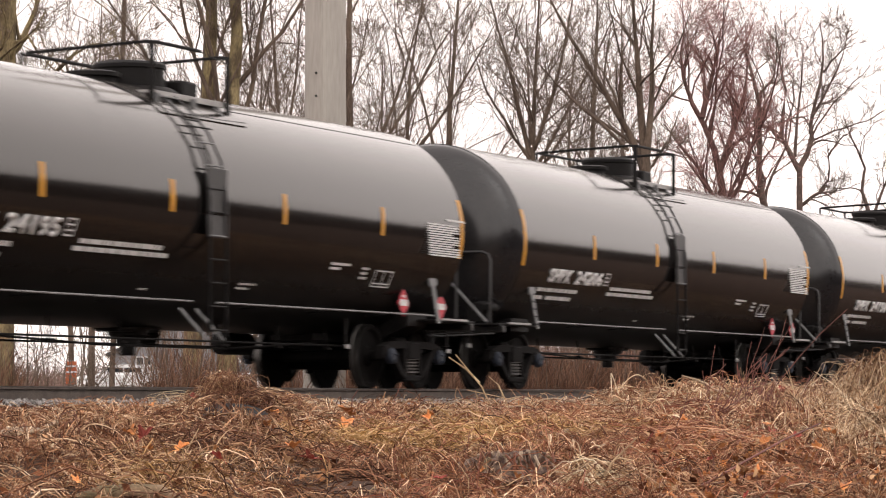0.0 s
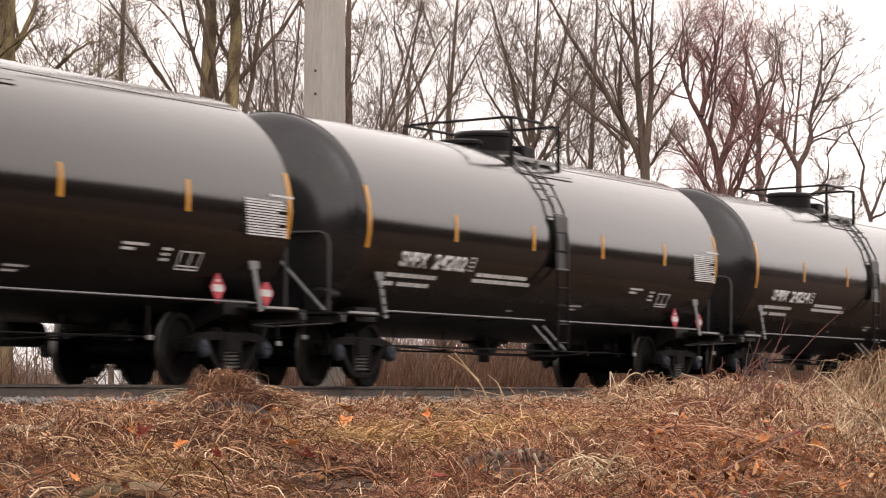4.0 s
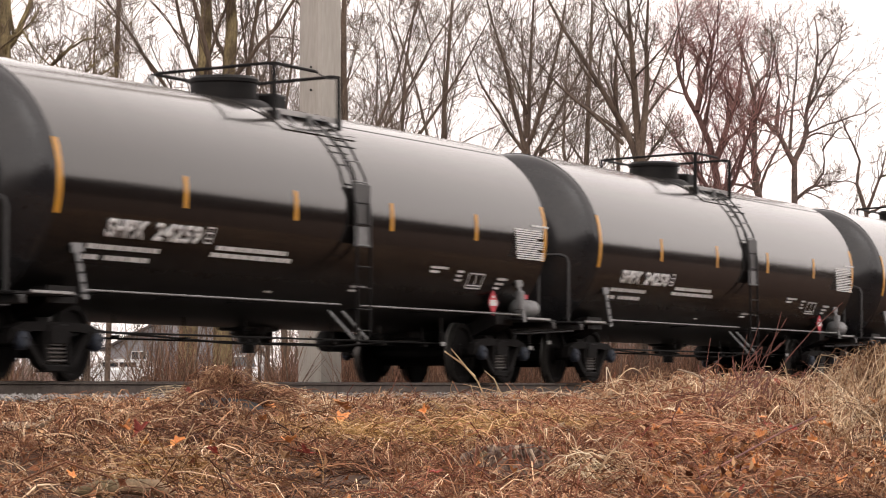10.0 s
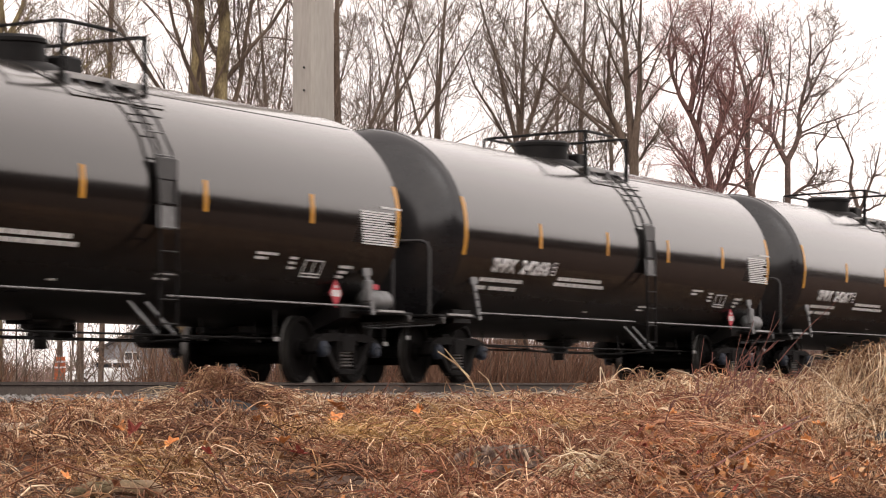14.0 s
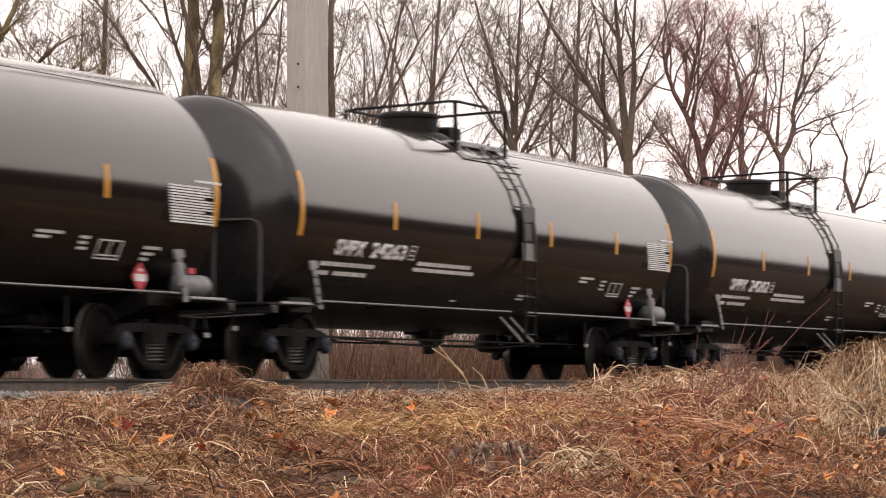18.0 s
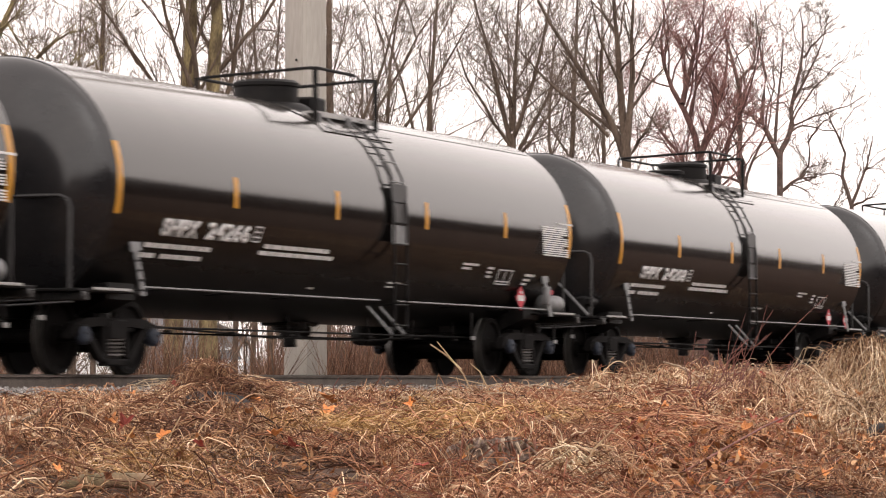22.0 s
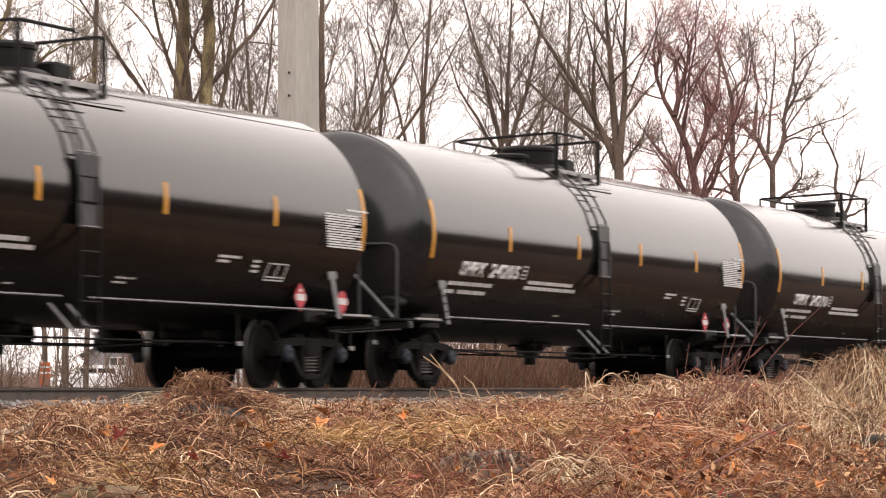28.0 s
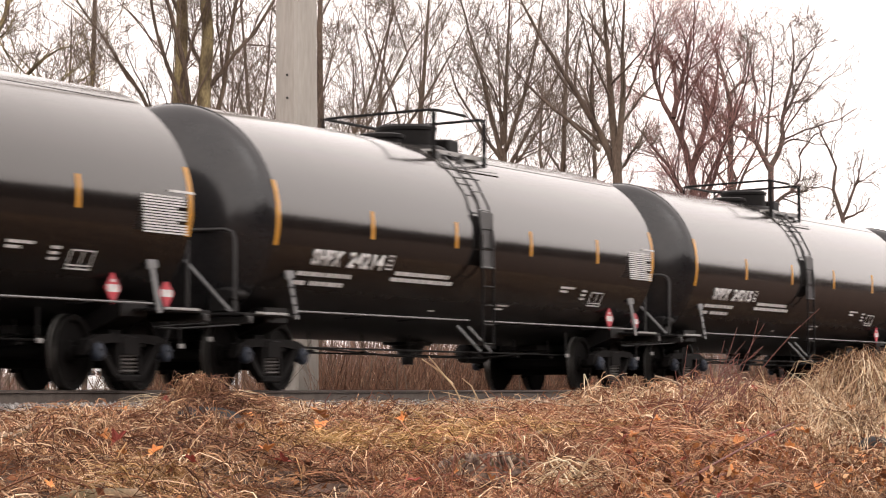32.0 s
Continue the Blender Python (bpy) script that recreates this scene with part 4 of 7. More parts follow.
def bare_tree(seed, r, h, lean=(0.0, 0.0), first=0.25, limbs=8, spread=0.65, limb_len=0.5, shoots=(9, 7, 4), rmin=0.0055, given=(), wig=0.16, up=0.04, bent=()):
    """Trunk mesh data and crown mesh data of a leafless tree at the origin; given: (height, across, deep, up, length, radius) of named limbs;
    bent: (radius, (across, height), ...) of crooked limbs."""
    rng = np.random.default_rng(seed)
    n = 10
    tr = np.zeros((1, n + 1, 3))
    z = np.linspace(-0.3, h, n + 1)
    wob = np.cumsum(rng.normal(0, 0.035 * h / n, (n + 1, 2)), 0)
    wob[:3] *= 0.3
    wob *= 0.2 if bent else 1.0
    tr[0, :, 2] = z
    s = np.clip(z / h, 0, 1)
    tr[0, :, 0] = wob[:, 0] + (SIDE.x * lean[0] + DEEP.x * lean[1]) * s ** 1.2 * h
    tr[0, :, 1] = wob[:, 1] + (SIDE.y * lean[0] + DEEP.y * lean[1]) * s ** 1.2 * h
    rad = r * (1 - (0.35 if bent else 0.9) * s ** 1.1)
    rad[0] = r * 1.25
    trunk = tubes(tr, rad[None], 12)

    def along(zz):
        return np.array([np.interp(zz, z, tr[0, :, 0]), np.interp(zz, z, tr[0, :, 1]), zz]), np.interp(zz, z, rad)
    st, di, le, ra = [], [], [], []
    for zz, sd, dp, uu, ll, rr in given:
        p, _ = along(zz)
        st.append(p), di.append(np.array(SIDE) * sd + np.array(DEEP) * dp + np.array([0, 0, uu])), le.append(ll), ra.append(rr)
    for i in range(limbs):
        zz = h * (first + (0.97 - first) * (i + rng.uniform(0, 0.8)) / limbs)
        p, rr = along(zz)
        a = i * 2.4 + rng.uniform(-0.6, 0.6)
        sp = spread * rng.uniform(0.7, 1.3)
        st.append(p), di.append(np.array([math.cos(a) * math.sin(sp), math.sin(a) * math.sin(sp), math.cos(sp)]))
        le.append(h * limb_len * (1.1 - 0.65 * zz / h) * rng.uniform(0.8, 1.2)), ra.append(min(rr * rng.uniform(0.28, 0.45), 0.062))
    plan = [(shoots[0], 0.70, 0.56, 5), (shoots[1], 0.76, 0.62, 3), (shoots[2] + 1, 0.75, 0.75, 3)]
    drawn = []
    for rr, *pts in bent:
        k = np.linspace(0, len(pts) - 1, 9)
        i = np.arange(len(pts))
        a, b = np.interp(k, i, [q[0] for q in pts]), np.interp(k, i, [q[1] for q in pts])
        dp = np.cumsum(rng.normal(0, 0.09, 9)) - 0.0
        dp -= dp[0]
        ax = np.array(SIDE)[None] * a[:, None] + np.array(DEEP)[None] * dp[:, None]
        ax[:, 2] += b + rng.normal(0, 0.03, 9)
        drawn.append((ax, rr))
    thick, fine = crown(rng, np.array(st).reshape(-1, 3), np.array(di).reshape(-1, 3), le, ra, plan, rmin, wig, up, drawn)
    return trunk, thick, fine


def plant_tree(name, label, x, y, mats, spec, rot=0.0, category="tree"):
    trunk, thick, fine = spec
    t = thing(name, pose(x, y, float(ground_z(x, y)), 0, 0, rot), label=label, category=category, group="bare trees behind the track")
    part("trunk", fast_mesh("trunk", *trunk, mats[0], True), mats[0], t)
    part("crown", fast_mesh("crown", *join(thick), mats[1], True), mats[1], t)
    tagged(part("twig_mass", fast_mesh("twig_mass", *join(fine), mats[2]), mats[2], t), kind="stuff")
    return t


def tree_row():
    brown, mossy, red, pale = (BARK, BARK, TWIG), (MOSSY, BARK, TWIG), (REDBARK, REDBARK, REDTWIG), (PALEBARK, PALEBARK, TWIG)
    lb = "leafless tree with grey-brown bark and fine twigs"
    lm = "leafless tree with mossy olive trunk"
    P = plant_tree
    P("bare_tree", "leafless tree with a pale mossy trunk and crooked limbs", 47.53, 27.57, (MOSSY, MOSSY, TWIG), bare_tree(11, 0.21, 12, (0.0, 0), 0.3, 7, 0.9, 0.35, (9, 7, 3), wig=0.26,
      bent=[(0.035, (0.1, 5.9), (0.21, 6.3), (0.42, 6.36), (0.59, 6.1), (0.7, 5.8)), (0.045, (0.11, 5.25), (0.45, 5.5), (0.78, 5.75), (1.16, 6.03), (1.54, 6.27), (1.9, 6.45)),
            (0.04, (0.11, 5.2), (0.59, 5.35), (1.06, 5.4), (1.44, 5.75), (1.63, 6.1)), (0.035, (0.1, 4.6), (0.5, 4.9), (1.0, 5.0), (1.5, 5.3), (1.9, 5.8))]))
    P("bare_tree", "slender leafless tree with one low bent mossy limb", 74.81, 40.14, (BARK, MOSSY, TWIG), bare_tree(12, 0.075, 13, (0.03, 0), 0.35, 9, 0.7, 0.35, (9, 7, 3), wig=0.22,
      bent=[(0.08, (0, 7.9), (-0.69, 8.44), (-1.2, 8.7), (-1.65, 8.63), (-2.0, 8.6), (-2.7, 8.35)), (0.05, (-0.4, 8.2), (-1.1, 8.1), (-1.7, 8.25), (-2.3, 8.9), (-2.6, 9.6))]))
    P("bare_tree", "small leaning tree with a brown trunk", 58.65, 34.4, brown, bare_tree(28, 0.13, 5.5, (0.2, 0), 0.45, 6, 0.7, 0.4, (7, 6, 3), wig=0.2))
    P("bare_tree", lb, 71.8, 34.2, brown, bare_tree(27, 0.07, 12, (0.06, 0), 0.3, 8, 0.6, 0.4, (8, 6, 3), wig=0.2, given=[(3.5, 0.5, 0, 1, 7, 0.05)]))
    P("bare_tree", lm, 55.38, 28.08, mossy, bare_tree(13, 0.19, 15, (0.025, 0), 0.22, 10, 0.42, 0.33, (8, 6, 3), wig=0.2))
    P("bare_tree", "leafless tree with ivy stems on its mossy trunk", 55.68, 27.46, mossy, bare_tree(14, 0.19, 15, (-0.005, 0), 0.2, 10, 0.45, 0.33, (8, 6, 3), wig=0.2, given=[(5.0, -0.25, -0.1, 1, 7, 0.06), (4.6, 0.3, 0.1, 1, 7, 0.06)]))
    P("bare_tree", lb, 81.48, 38.19, brown, bare_tree(15, 0.1, 14, (-0.03, 0), 0.25, 8, 0.6, 0.4, (9, 7, 4)))
    P("bare_tree", lb, 73.04, 32.78, brown, bare_tree(16, 0.155, 14, (0.012, 0), 0.2, 9, 0.62, 0.5, (9, 7, 3),
      given=[(4.2, 0.75, 0, 0.9, 6.5, 0.075), (5.0, 0.55, 0.1, 1.0, 6.0, 0.065), (4.6, -0.5, 0, 0.9, 5.0, 0.06)]))
    P("bare_tree", "leafless tree of several stems from one base", 78.6, 32.5, brown, bare_tree(17, 0.12, 13, (0.05, 0), 0.12, 8, 0.5, 0.5, (9, 7, 3),
      given=[(1.5, -0.35, 0, 1, 10, 0.10), (1.2, 0.42, 0, 1, 10, 0.10), (2.0, 0.2, 0.2, 1, 9, 0.08), (2.6, -0.6, 0, 1, 8, 0.07)]))
    P("bare_tree", "leafless tree whose trunk fans into steep limbs", 74.7, 28.5, brown, bare_tree(18, 0.135, 6.5, (0.0, 0), 0.95, 0, 0.5, 0.5, (9, 7, 4),
      bent=[(0.07, (-0.05, 6.3), (-0.2, 6.9), (-0.4, 7.7), (-0.6, 8.7), (-0.9, 9.5), (-1.2, 11)), (0.075, (0, 6.6), (0.04, 7.3), (0.07, 8.1), (0.15, 9.6), (0.2, 11.5)),
            (0.065, (0.05, 6.4), (0.2, 6.9), (0.55, 7.9), (0.75, 8.8), (0.9, 9.6), (1.1, 11)), (0.05, (-0.05, 6.2), (-0.6, 7.0), (-1.2, 8.0), (-1.5, 9.2)),
            (0.045, (0.05, 5.8), (0.6, 6.5), (1.2, 7.4), (1.5, 8.4))]))
    P("bare_tree", lb, 89.3, 32.5, brown, bare_tree(19, 0.15, 13, (0.03, 0), 0.22, 9, 0.5, 0.4, (9, 7, 4), given=[(3.5, -0.3, 0, 1, 8, 0.08)]))
    P("bare_tree", "stout leafless tree forked into two heavy limbs", 71.0, 24.3, brown, bare_tree(20, 0.165, 5.85, (0.0, 0), 0.95, 0, 0.6, 0.4, (9, 7, 3),
      bent=[(0.12, (0, 5.6), (-0.03, 6.2), (-0.15, 7.2), (-0.2, 8.1), (-0.28, 8.9), (-0.4, 11)), (0.10, (-0.05, 5.6), (-0.25, 6.2), (-0.8, 7.1), (-1.3, 7.9), (-1.9, 8.9), (-2.6, 10.2)),
            (0.09, (0.02, 6.0), (0.17, 7.4), (0.15, 8.5), (0.25, 10.5)), (0.05, (-0.4, 6.1), (-1.0, 6.6), (-1.95, 7.4), (-2.5, 8.0)), (0.04, (0.05, 5.6), (0.5, 6.2), (0.8, 7.0))]))
    P("bare_tree", "leafless tree with a dense reddish budding crown", 76.5, 24.2, red, bare_tree(21, 0.15, 5.4, (0.0, 0), 0.95, 0, 0.7, 0.5, (17, 11, 6), 0.0045,
      bent=[(0.12, (0.14, 3.5), (0.1, 4.8), (-0.07, 5.8), (-0.28, 6.8), (-0.62, 7.3), (-0.9, 8.0), (-1.03, 8.7), (-0.9, 9.4)),
            (0.09, (-0.2, 3.5), (-0.25, 4.9), (-0.28, 5.4), (-0.55, 5.9), (-1.03, 6.55), (-1.45, 7.05)), (0.09, (-0.07, 5.9), (0.28, 7.0), (0.55, 7.9), (0.62, 8.7)),
            (0.08, (-0.5, 7.2), (-0.3, 8.0), (-0.1, 8.9), (0.0, 9.5)), (0.07, (0.1, 5.0), (0.5, 5.8), (0.8, 6.8), (0.9, 7.6))], wig=0.2))
    P("bare_tree", "pale leafless tree with crooked forked limbs", 81.65, 23.77, pale, bare_tree(22, 0.115, 6.4, (0.0, 0), 0.95, 0, 0.6, 0.5, (11, 8, 4), 0.006,
      bent=[(0.08, (0, 6.25), (-0.33, 6.8), (-0.47, 7.2), (-0.3, 8.3), (-0.45, 8.7), (-0.6, 10)), (0.08, (0, 6.25), (0.35, 6.85), (0.32, 7.5), (0.6, 8.5), (0.73, 9.4), (0.65, 10.2)),
            (0.055, (0.02, 5.3), (0.5, 5.6), (0.8, 6.0), (0.73, 6.9)), (0.05, (-0.1, 6.6), (-0.05, 7.5), (0.1, 8.6), (0.1, 9.4)),
            (0.04, (0.35, 7.6), (0.75, 8.3), (1.1, 9.0), (1.3, 9.8)), (0.035, (0.65, 8.8), (1.05, 9.3), (1.4, 9.5)), (0.03, (0.75, 6.6), (1.15, 7.1), (1.45, 7.3))], wig=0.34, up=0.04))
    P("bare_tree", "crooked leafless tree with a winding trunk", 83.6, 25.2, pale, bare_tree(23, 0.125, 4.6, (0.0, 0), 0.95, 0, 0.6, 0.28, (11, 8, 4), 0.006,
      bent=[(0.12, (0, 4.0), (0, 5.1), (-0.1, 5.5), (-0.3, 6.0), (-0.15, 6.7), (-0.25, 7.6), (-0.22, 8.6), (-0.5, 9.2), (-0.6, 9.8), (-0.37, 10.4)),
            (0.05, (-0.2, 7.0), (-0.6, 7.6), (-0.9, 8.4)), (0.05, (-0.22, 8.4), (0.2, 9.0), (0.3, 9.9))], wig=0.34, up=0.04))
    P("bare_tree", "small crooked leafless tree", 92.66, 24.8, pale, bare_tree(24, 0.10, 5.6, (0.0, 0), 0.95, 0, 0.6, 0.5, (8, 6, 3), 0.007,
      bent=[(0.065, (0, 5.5), (-0.25, 6.4), (-0.15, 7.05), (-0.57, 7.9), (-0.8, 8.5)), (0.055, (0, 5.5), (0.33, 6.4), (0.5, 6.9), (0.6, 7.6)), (0.045, (0.0, 5.5), (0.57, 5.75), (0.75, 6.1)),
            (0.045, (-0.02, 4.6), (-0.7, 5.1), (-0.55, 5.5), (-0.35, 5.9))], wig=0.34, up=0.04))
    # further trees behind, four shapes repeated
    kinds = []
    for i in range(4):
        spec = bare_tree(40 + i, 0.10 + 0.015 * i, 12 + i, (0.02 * (i - 1.5), 0), 0.15, 8, 0.5, 0.5, (6, 5, 2), 0.009)
        kinds.append(spec)
    rnd = random.Random(5)
    first = {}
    for i in range(10):
        a = radians(59.0 + 12.0 * (i + rnd.uniform(0, 0.8)) / 10)
        d = rnd.uniform(92, 135)
        x, y, k, rot = d * math.sin(a), d * math.cos(a), i % 4, rnd.uniform(0, 360)
        if k in first:
            t = copy_thing(first[k], pose(x, y, float(ground_z(x, y)), 0, 0, rot))
        else:
            first[k] = plant_tree("bare_tree", "distant leafless tree in the wood behind the track", x, y, brown, kinds[k], rot)
    # wood on the viewer's own side of the line, further along; it shows in the gloss of the tanks
    for i in range(15):
        x, y = 20 + i * 17 + rnd.uniform(-3, 3), -18 - 0.2 * i + rnd.uniform(-8, 4)
        copy_thing(first[i % 4], pose(x, y, float(ground_z(x, y)), 0, 0, rnd.uniform(0, 360)))


tree_row()


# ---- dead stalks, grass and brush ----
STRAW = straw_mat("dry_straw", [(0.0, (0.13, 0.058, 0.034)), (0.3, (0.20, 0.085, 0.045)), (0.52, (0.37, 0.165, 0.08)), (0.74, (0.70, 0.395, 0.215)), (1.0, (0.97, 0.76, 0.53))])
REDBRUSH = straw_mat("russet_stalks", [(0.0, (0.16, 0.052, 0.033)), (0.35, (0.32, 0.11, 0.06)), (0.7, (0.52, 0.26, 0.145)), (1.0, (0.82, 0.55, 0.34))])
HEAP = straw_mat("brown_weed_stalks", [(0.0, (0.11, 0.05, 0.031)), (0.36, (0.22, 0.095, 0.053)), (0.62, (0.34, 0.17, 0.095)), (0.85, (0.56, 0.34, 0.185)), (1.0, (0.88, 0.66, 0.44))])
# straw of the low mat, its colours darkened for the shade between stems
MATSTRAW = straw_mat("shaded_mat_straw", [(0.0, (0.03, 0.0145, 0.0095)), (0.35, (0.105, 0.046, 0.025)), (0.65, (0.25, 0.125, 0.064)), (0.88, (0.46, 0.28, 0.148)), (1.0, (0.72, 0.51, 0.31))])
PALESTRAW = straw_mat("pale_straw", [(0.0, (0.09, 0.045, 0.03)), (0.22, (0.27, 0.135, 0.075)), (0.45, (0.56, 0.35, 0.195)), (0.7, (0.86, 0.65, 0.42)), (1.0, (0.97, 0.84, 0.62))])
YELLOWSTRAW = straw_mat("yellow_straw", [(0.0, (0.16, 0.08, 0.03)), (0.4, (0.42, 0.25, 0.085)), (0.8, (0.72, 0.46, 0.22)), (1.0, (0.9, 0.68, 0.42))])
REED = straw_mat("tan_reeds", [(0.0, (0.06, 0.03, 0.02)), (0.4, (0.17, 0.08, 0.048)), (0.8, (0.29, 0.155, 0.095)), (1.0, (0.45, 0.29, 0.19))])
# far brush is paler than the near reeds, with haze mixed into its colours
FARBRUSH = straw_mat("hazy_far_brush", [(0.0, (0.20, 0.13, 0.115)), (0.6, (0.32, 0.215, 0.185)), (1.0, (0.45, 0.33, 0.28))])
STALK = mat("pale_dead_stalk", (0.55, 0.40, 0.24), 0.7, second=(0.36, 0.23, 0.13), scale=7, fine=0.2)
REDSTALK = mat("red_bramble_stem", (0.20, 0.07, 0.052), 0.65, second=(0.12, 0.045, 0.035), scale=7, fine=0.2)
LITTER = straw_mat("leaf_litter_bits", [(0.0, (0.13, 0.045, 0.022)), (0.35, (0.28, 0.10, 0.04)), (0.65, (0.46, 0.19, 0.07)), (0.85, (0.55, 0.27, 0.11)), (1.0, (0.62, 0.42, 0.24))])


# bare earth between the weeds: centre and radii
HOLLOWS = [(12.5, 6.9, 0.6, 0.17), (14.7, 7.3, 0.4, 0.09), (19.2, 6.4, 0.35, 0.09), (13.9, 6.55, 0.35, 0.08), (22.5, 7.6, 0.5, 0.1),
           (24.2, 9.3, 0.4, 0.1), (17.6, 9.6, 0.6, 0.12), (15.3, 8.9, 0.5, 0.1), (18.3, 5.6, 0.4, 0.09), (20.4, 8.4, 0.5, 0.1), (26.4, 8.0, 0.5, 0.1), (15.6, 5.2, 0.3, 0.07)]


# low strips that the tall tangle leaves open before the rubber slab, the stump, the log and a stalk: centre, half length, half width
OPEN = [(18.3, 8.95, 1.5, 0.28), (15.6, 6.05, 0.95, 0.26), (11.35, 6.02, 0.7, 0.22), (21.7, 8.5, 0.9, 0.16)]


def in_open(x, y):
    """Which of the points lie in one of the open strips."""
    inside = np.zeros(len(x), bool)
    for cx, cy, a, b in OPEN:
        u, v = (x - cx) * 0.91 + (y - cy) * 0.42, (y - cy) * 0.91 - (x - cx) * 0.42
        inside |= np.hypot(u / a, v / b) < 1
    return inside


def scatter(rng, count, y0, y1, lo=1.55, hi=4.35):
    y = np.sqrt(rng.uniform(y0 * y0, y1 * y1, count))
    x = y * rng.uniform(lo, hi, count)
    # bare hollows: what would stand in them crowds on their rims
    for cx, cy, rx, ry in HOLLOWS:
        r = np.hypot((x - cx) / rx, (y - cy) / ry)
        k = np.where((r < 1) & (rng.uniform(0, 1, count) < 0.93), (1 + 0.35 * (1 - r)) / np.maximum(r, 0.05), 1.0)
        x, y = cx + (x - cx) * k, cy + (y - cy) * k
    # most of what would stand in an open strip goes to its far side
    shift = in_open(x, y) & (rng.uniform(0, 1, count) < 0.75)
    return x - shift * 0.3, y + shift * 0.75


def arcs(rng, x, y, length, lift, n=4, curl=0.5, heading=None):
    """Stems that rise from the ground and bend back towards it."""
    b = len(x)
    a = rng.uniform(0, 2 * np.pi, b) if heading is None else heading
    s = np.linspace(0, 1, n)[None]
    turn = rng.normal(0, curl, (b, 1))
    ang = a[:, None] + turn * s
    step = (length / (n - 1))[:, None]
    dx, dy = np.cumsum(np.cos(ang) * step, 1) - np.cos(ang[:, :1]) * step, np.cumsum(np.sin(ang) * step, 1) - np.sin(ang[:, :1]) * step
    rise = rng.uniform(0.25, 1.0, (b, 1))
    top = (lift[:, None] * rise) * np.sin(np.pi * np.clip(s * rng.uniform(0.55, 1.1, (b, 1)), 0, 1)) * 1.2
    px, py = x[:, None] + dx, y[:, None] + dy
    base = ground_z(x, y)[:, None] * (1 - s) + ground_z(px[:, -1], py[:, -1])[:, None] * s
    wave = np.sin(s[:, :, None] * rng.uniform(2, 7, (b, 1, 3)) + rng.uniform(0, 6.3, (b, 1, 3)))
    kink = length[:, None, None] * (0.012 * rng.normal(0, 1, (b, n, 3)) + 0.085 * wave * rng.uniform(0, 1, (b, 1, 3)))
    return np.stack([px, py, base + 0.006 + top + rng.uniform(0, 0.02, (b, 1))], 2) + kink


def across_of(rng, b):
    v = rng.normal(0, 1, (b, 3))
    v[:, 2] *= 1.2
    return v / np.linalg.norm(v, axis=1, keepdims=True)


def stuff(name, label, category, v, q, m):
    return tagged(new(name, fast_mesh(name, v, q, m)), label, category, kind="stuff")


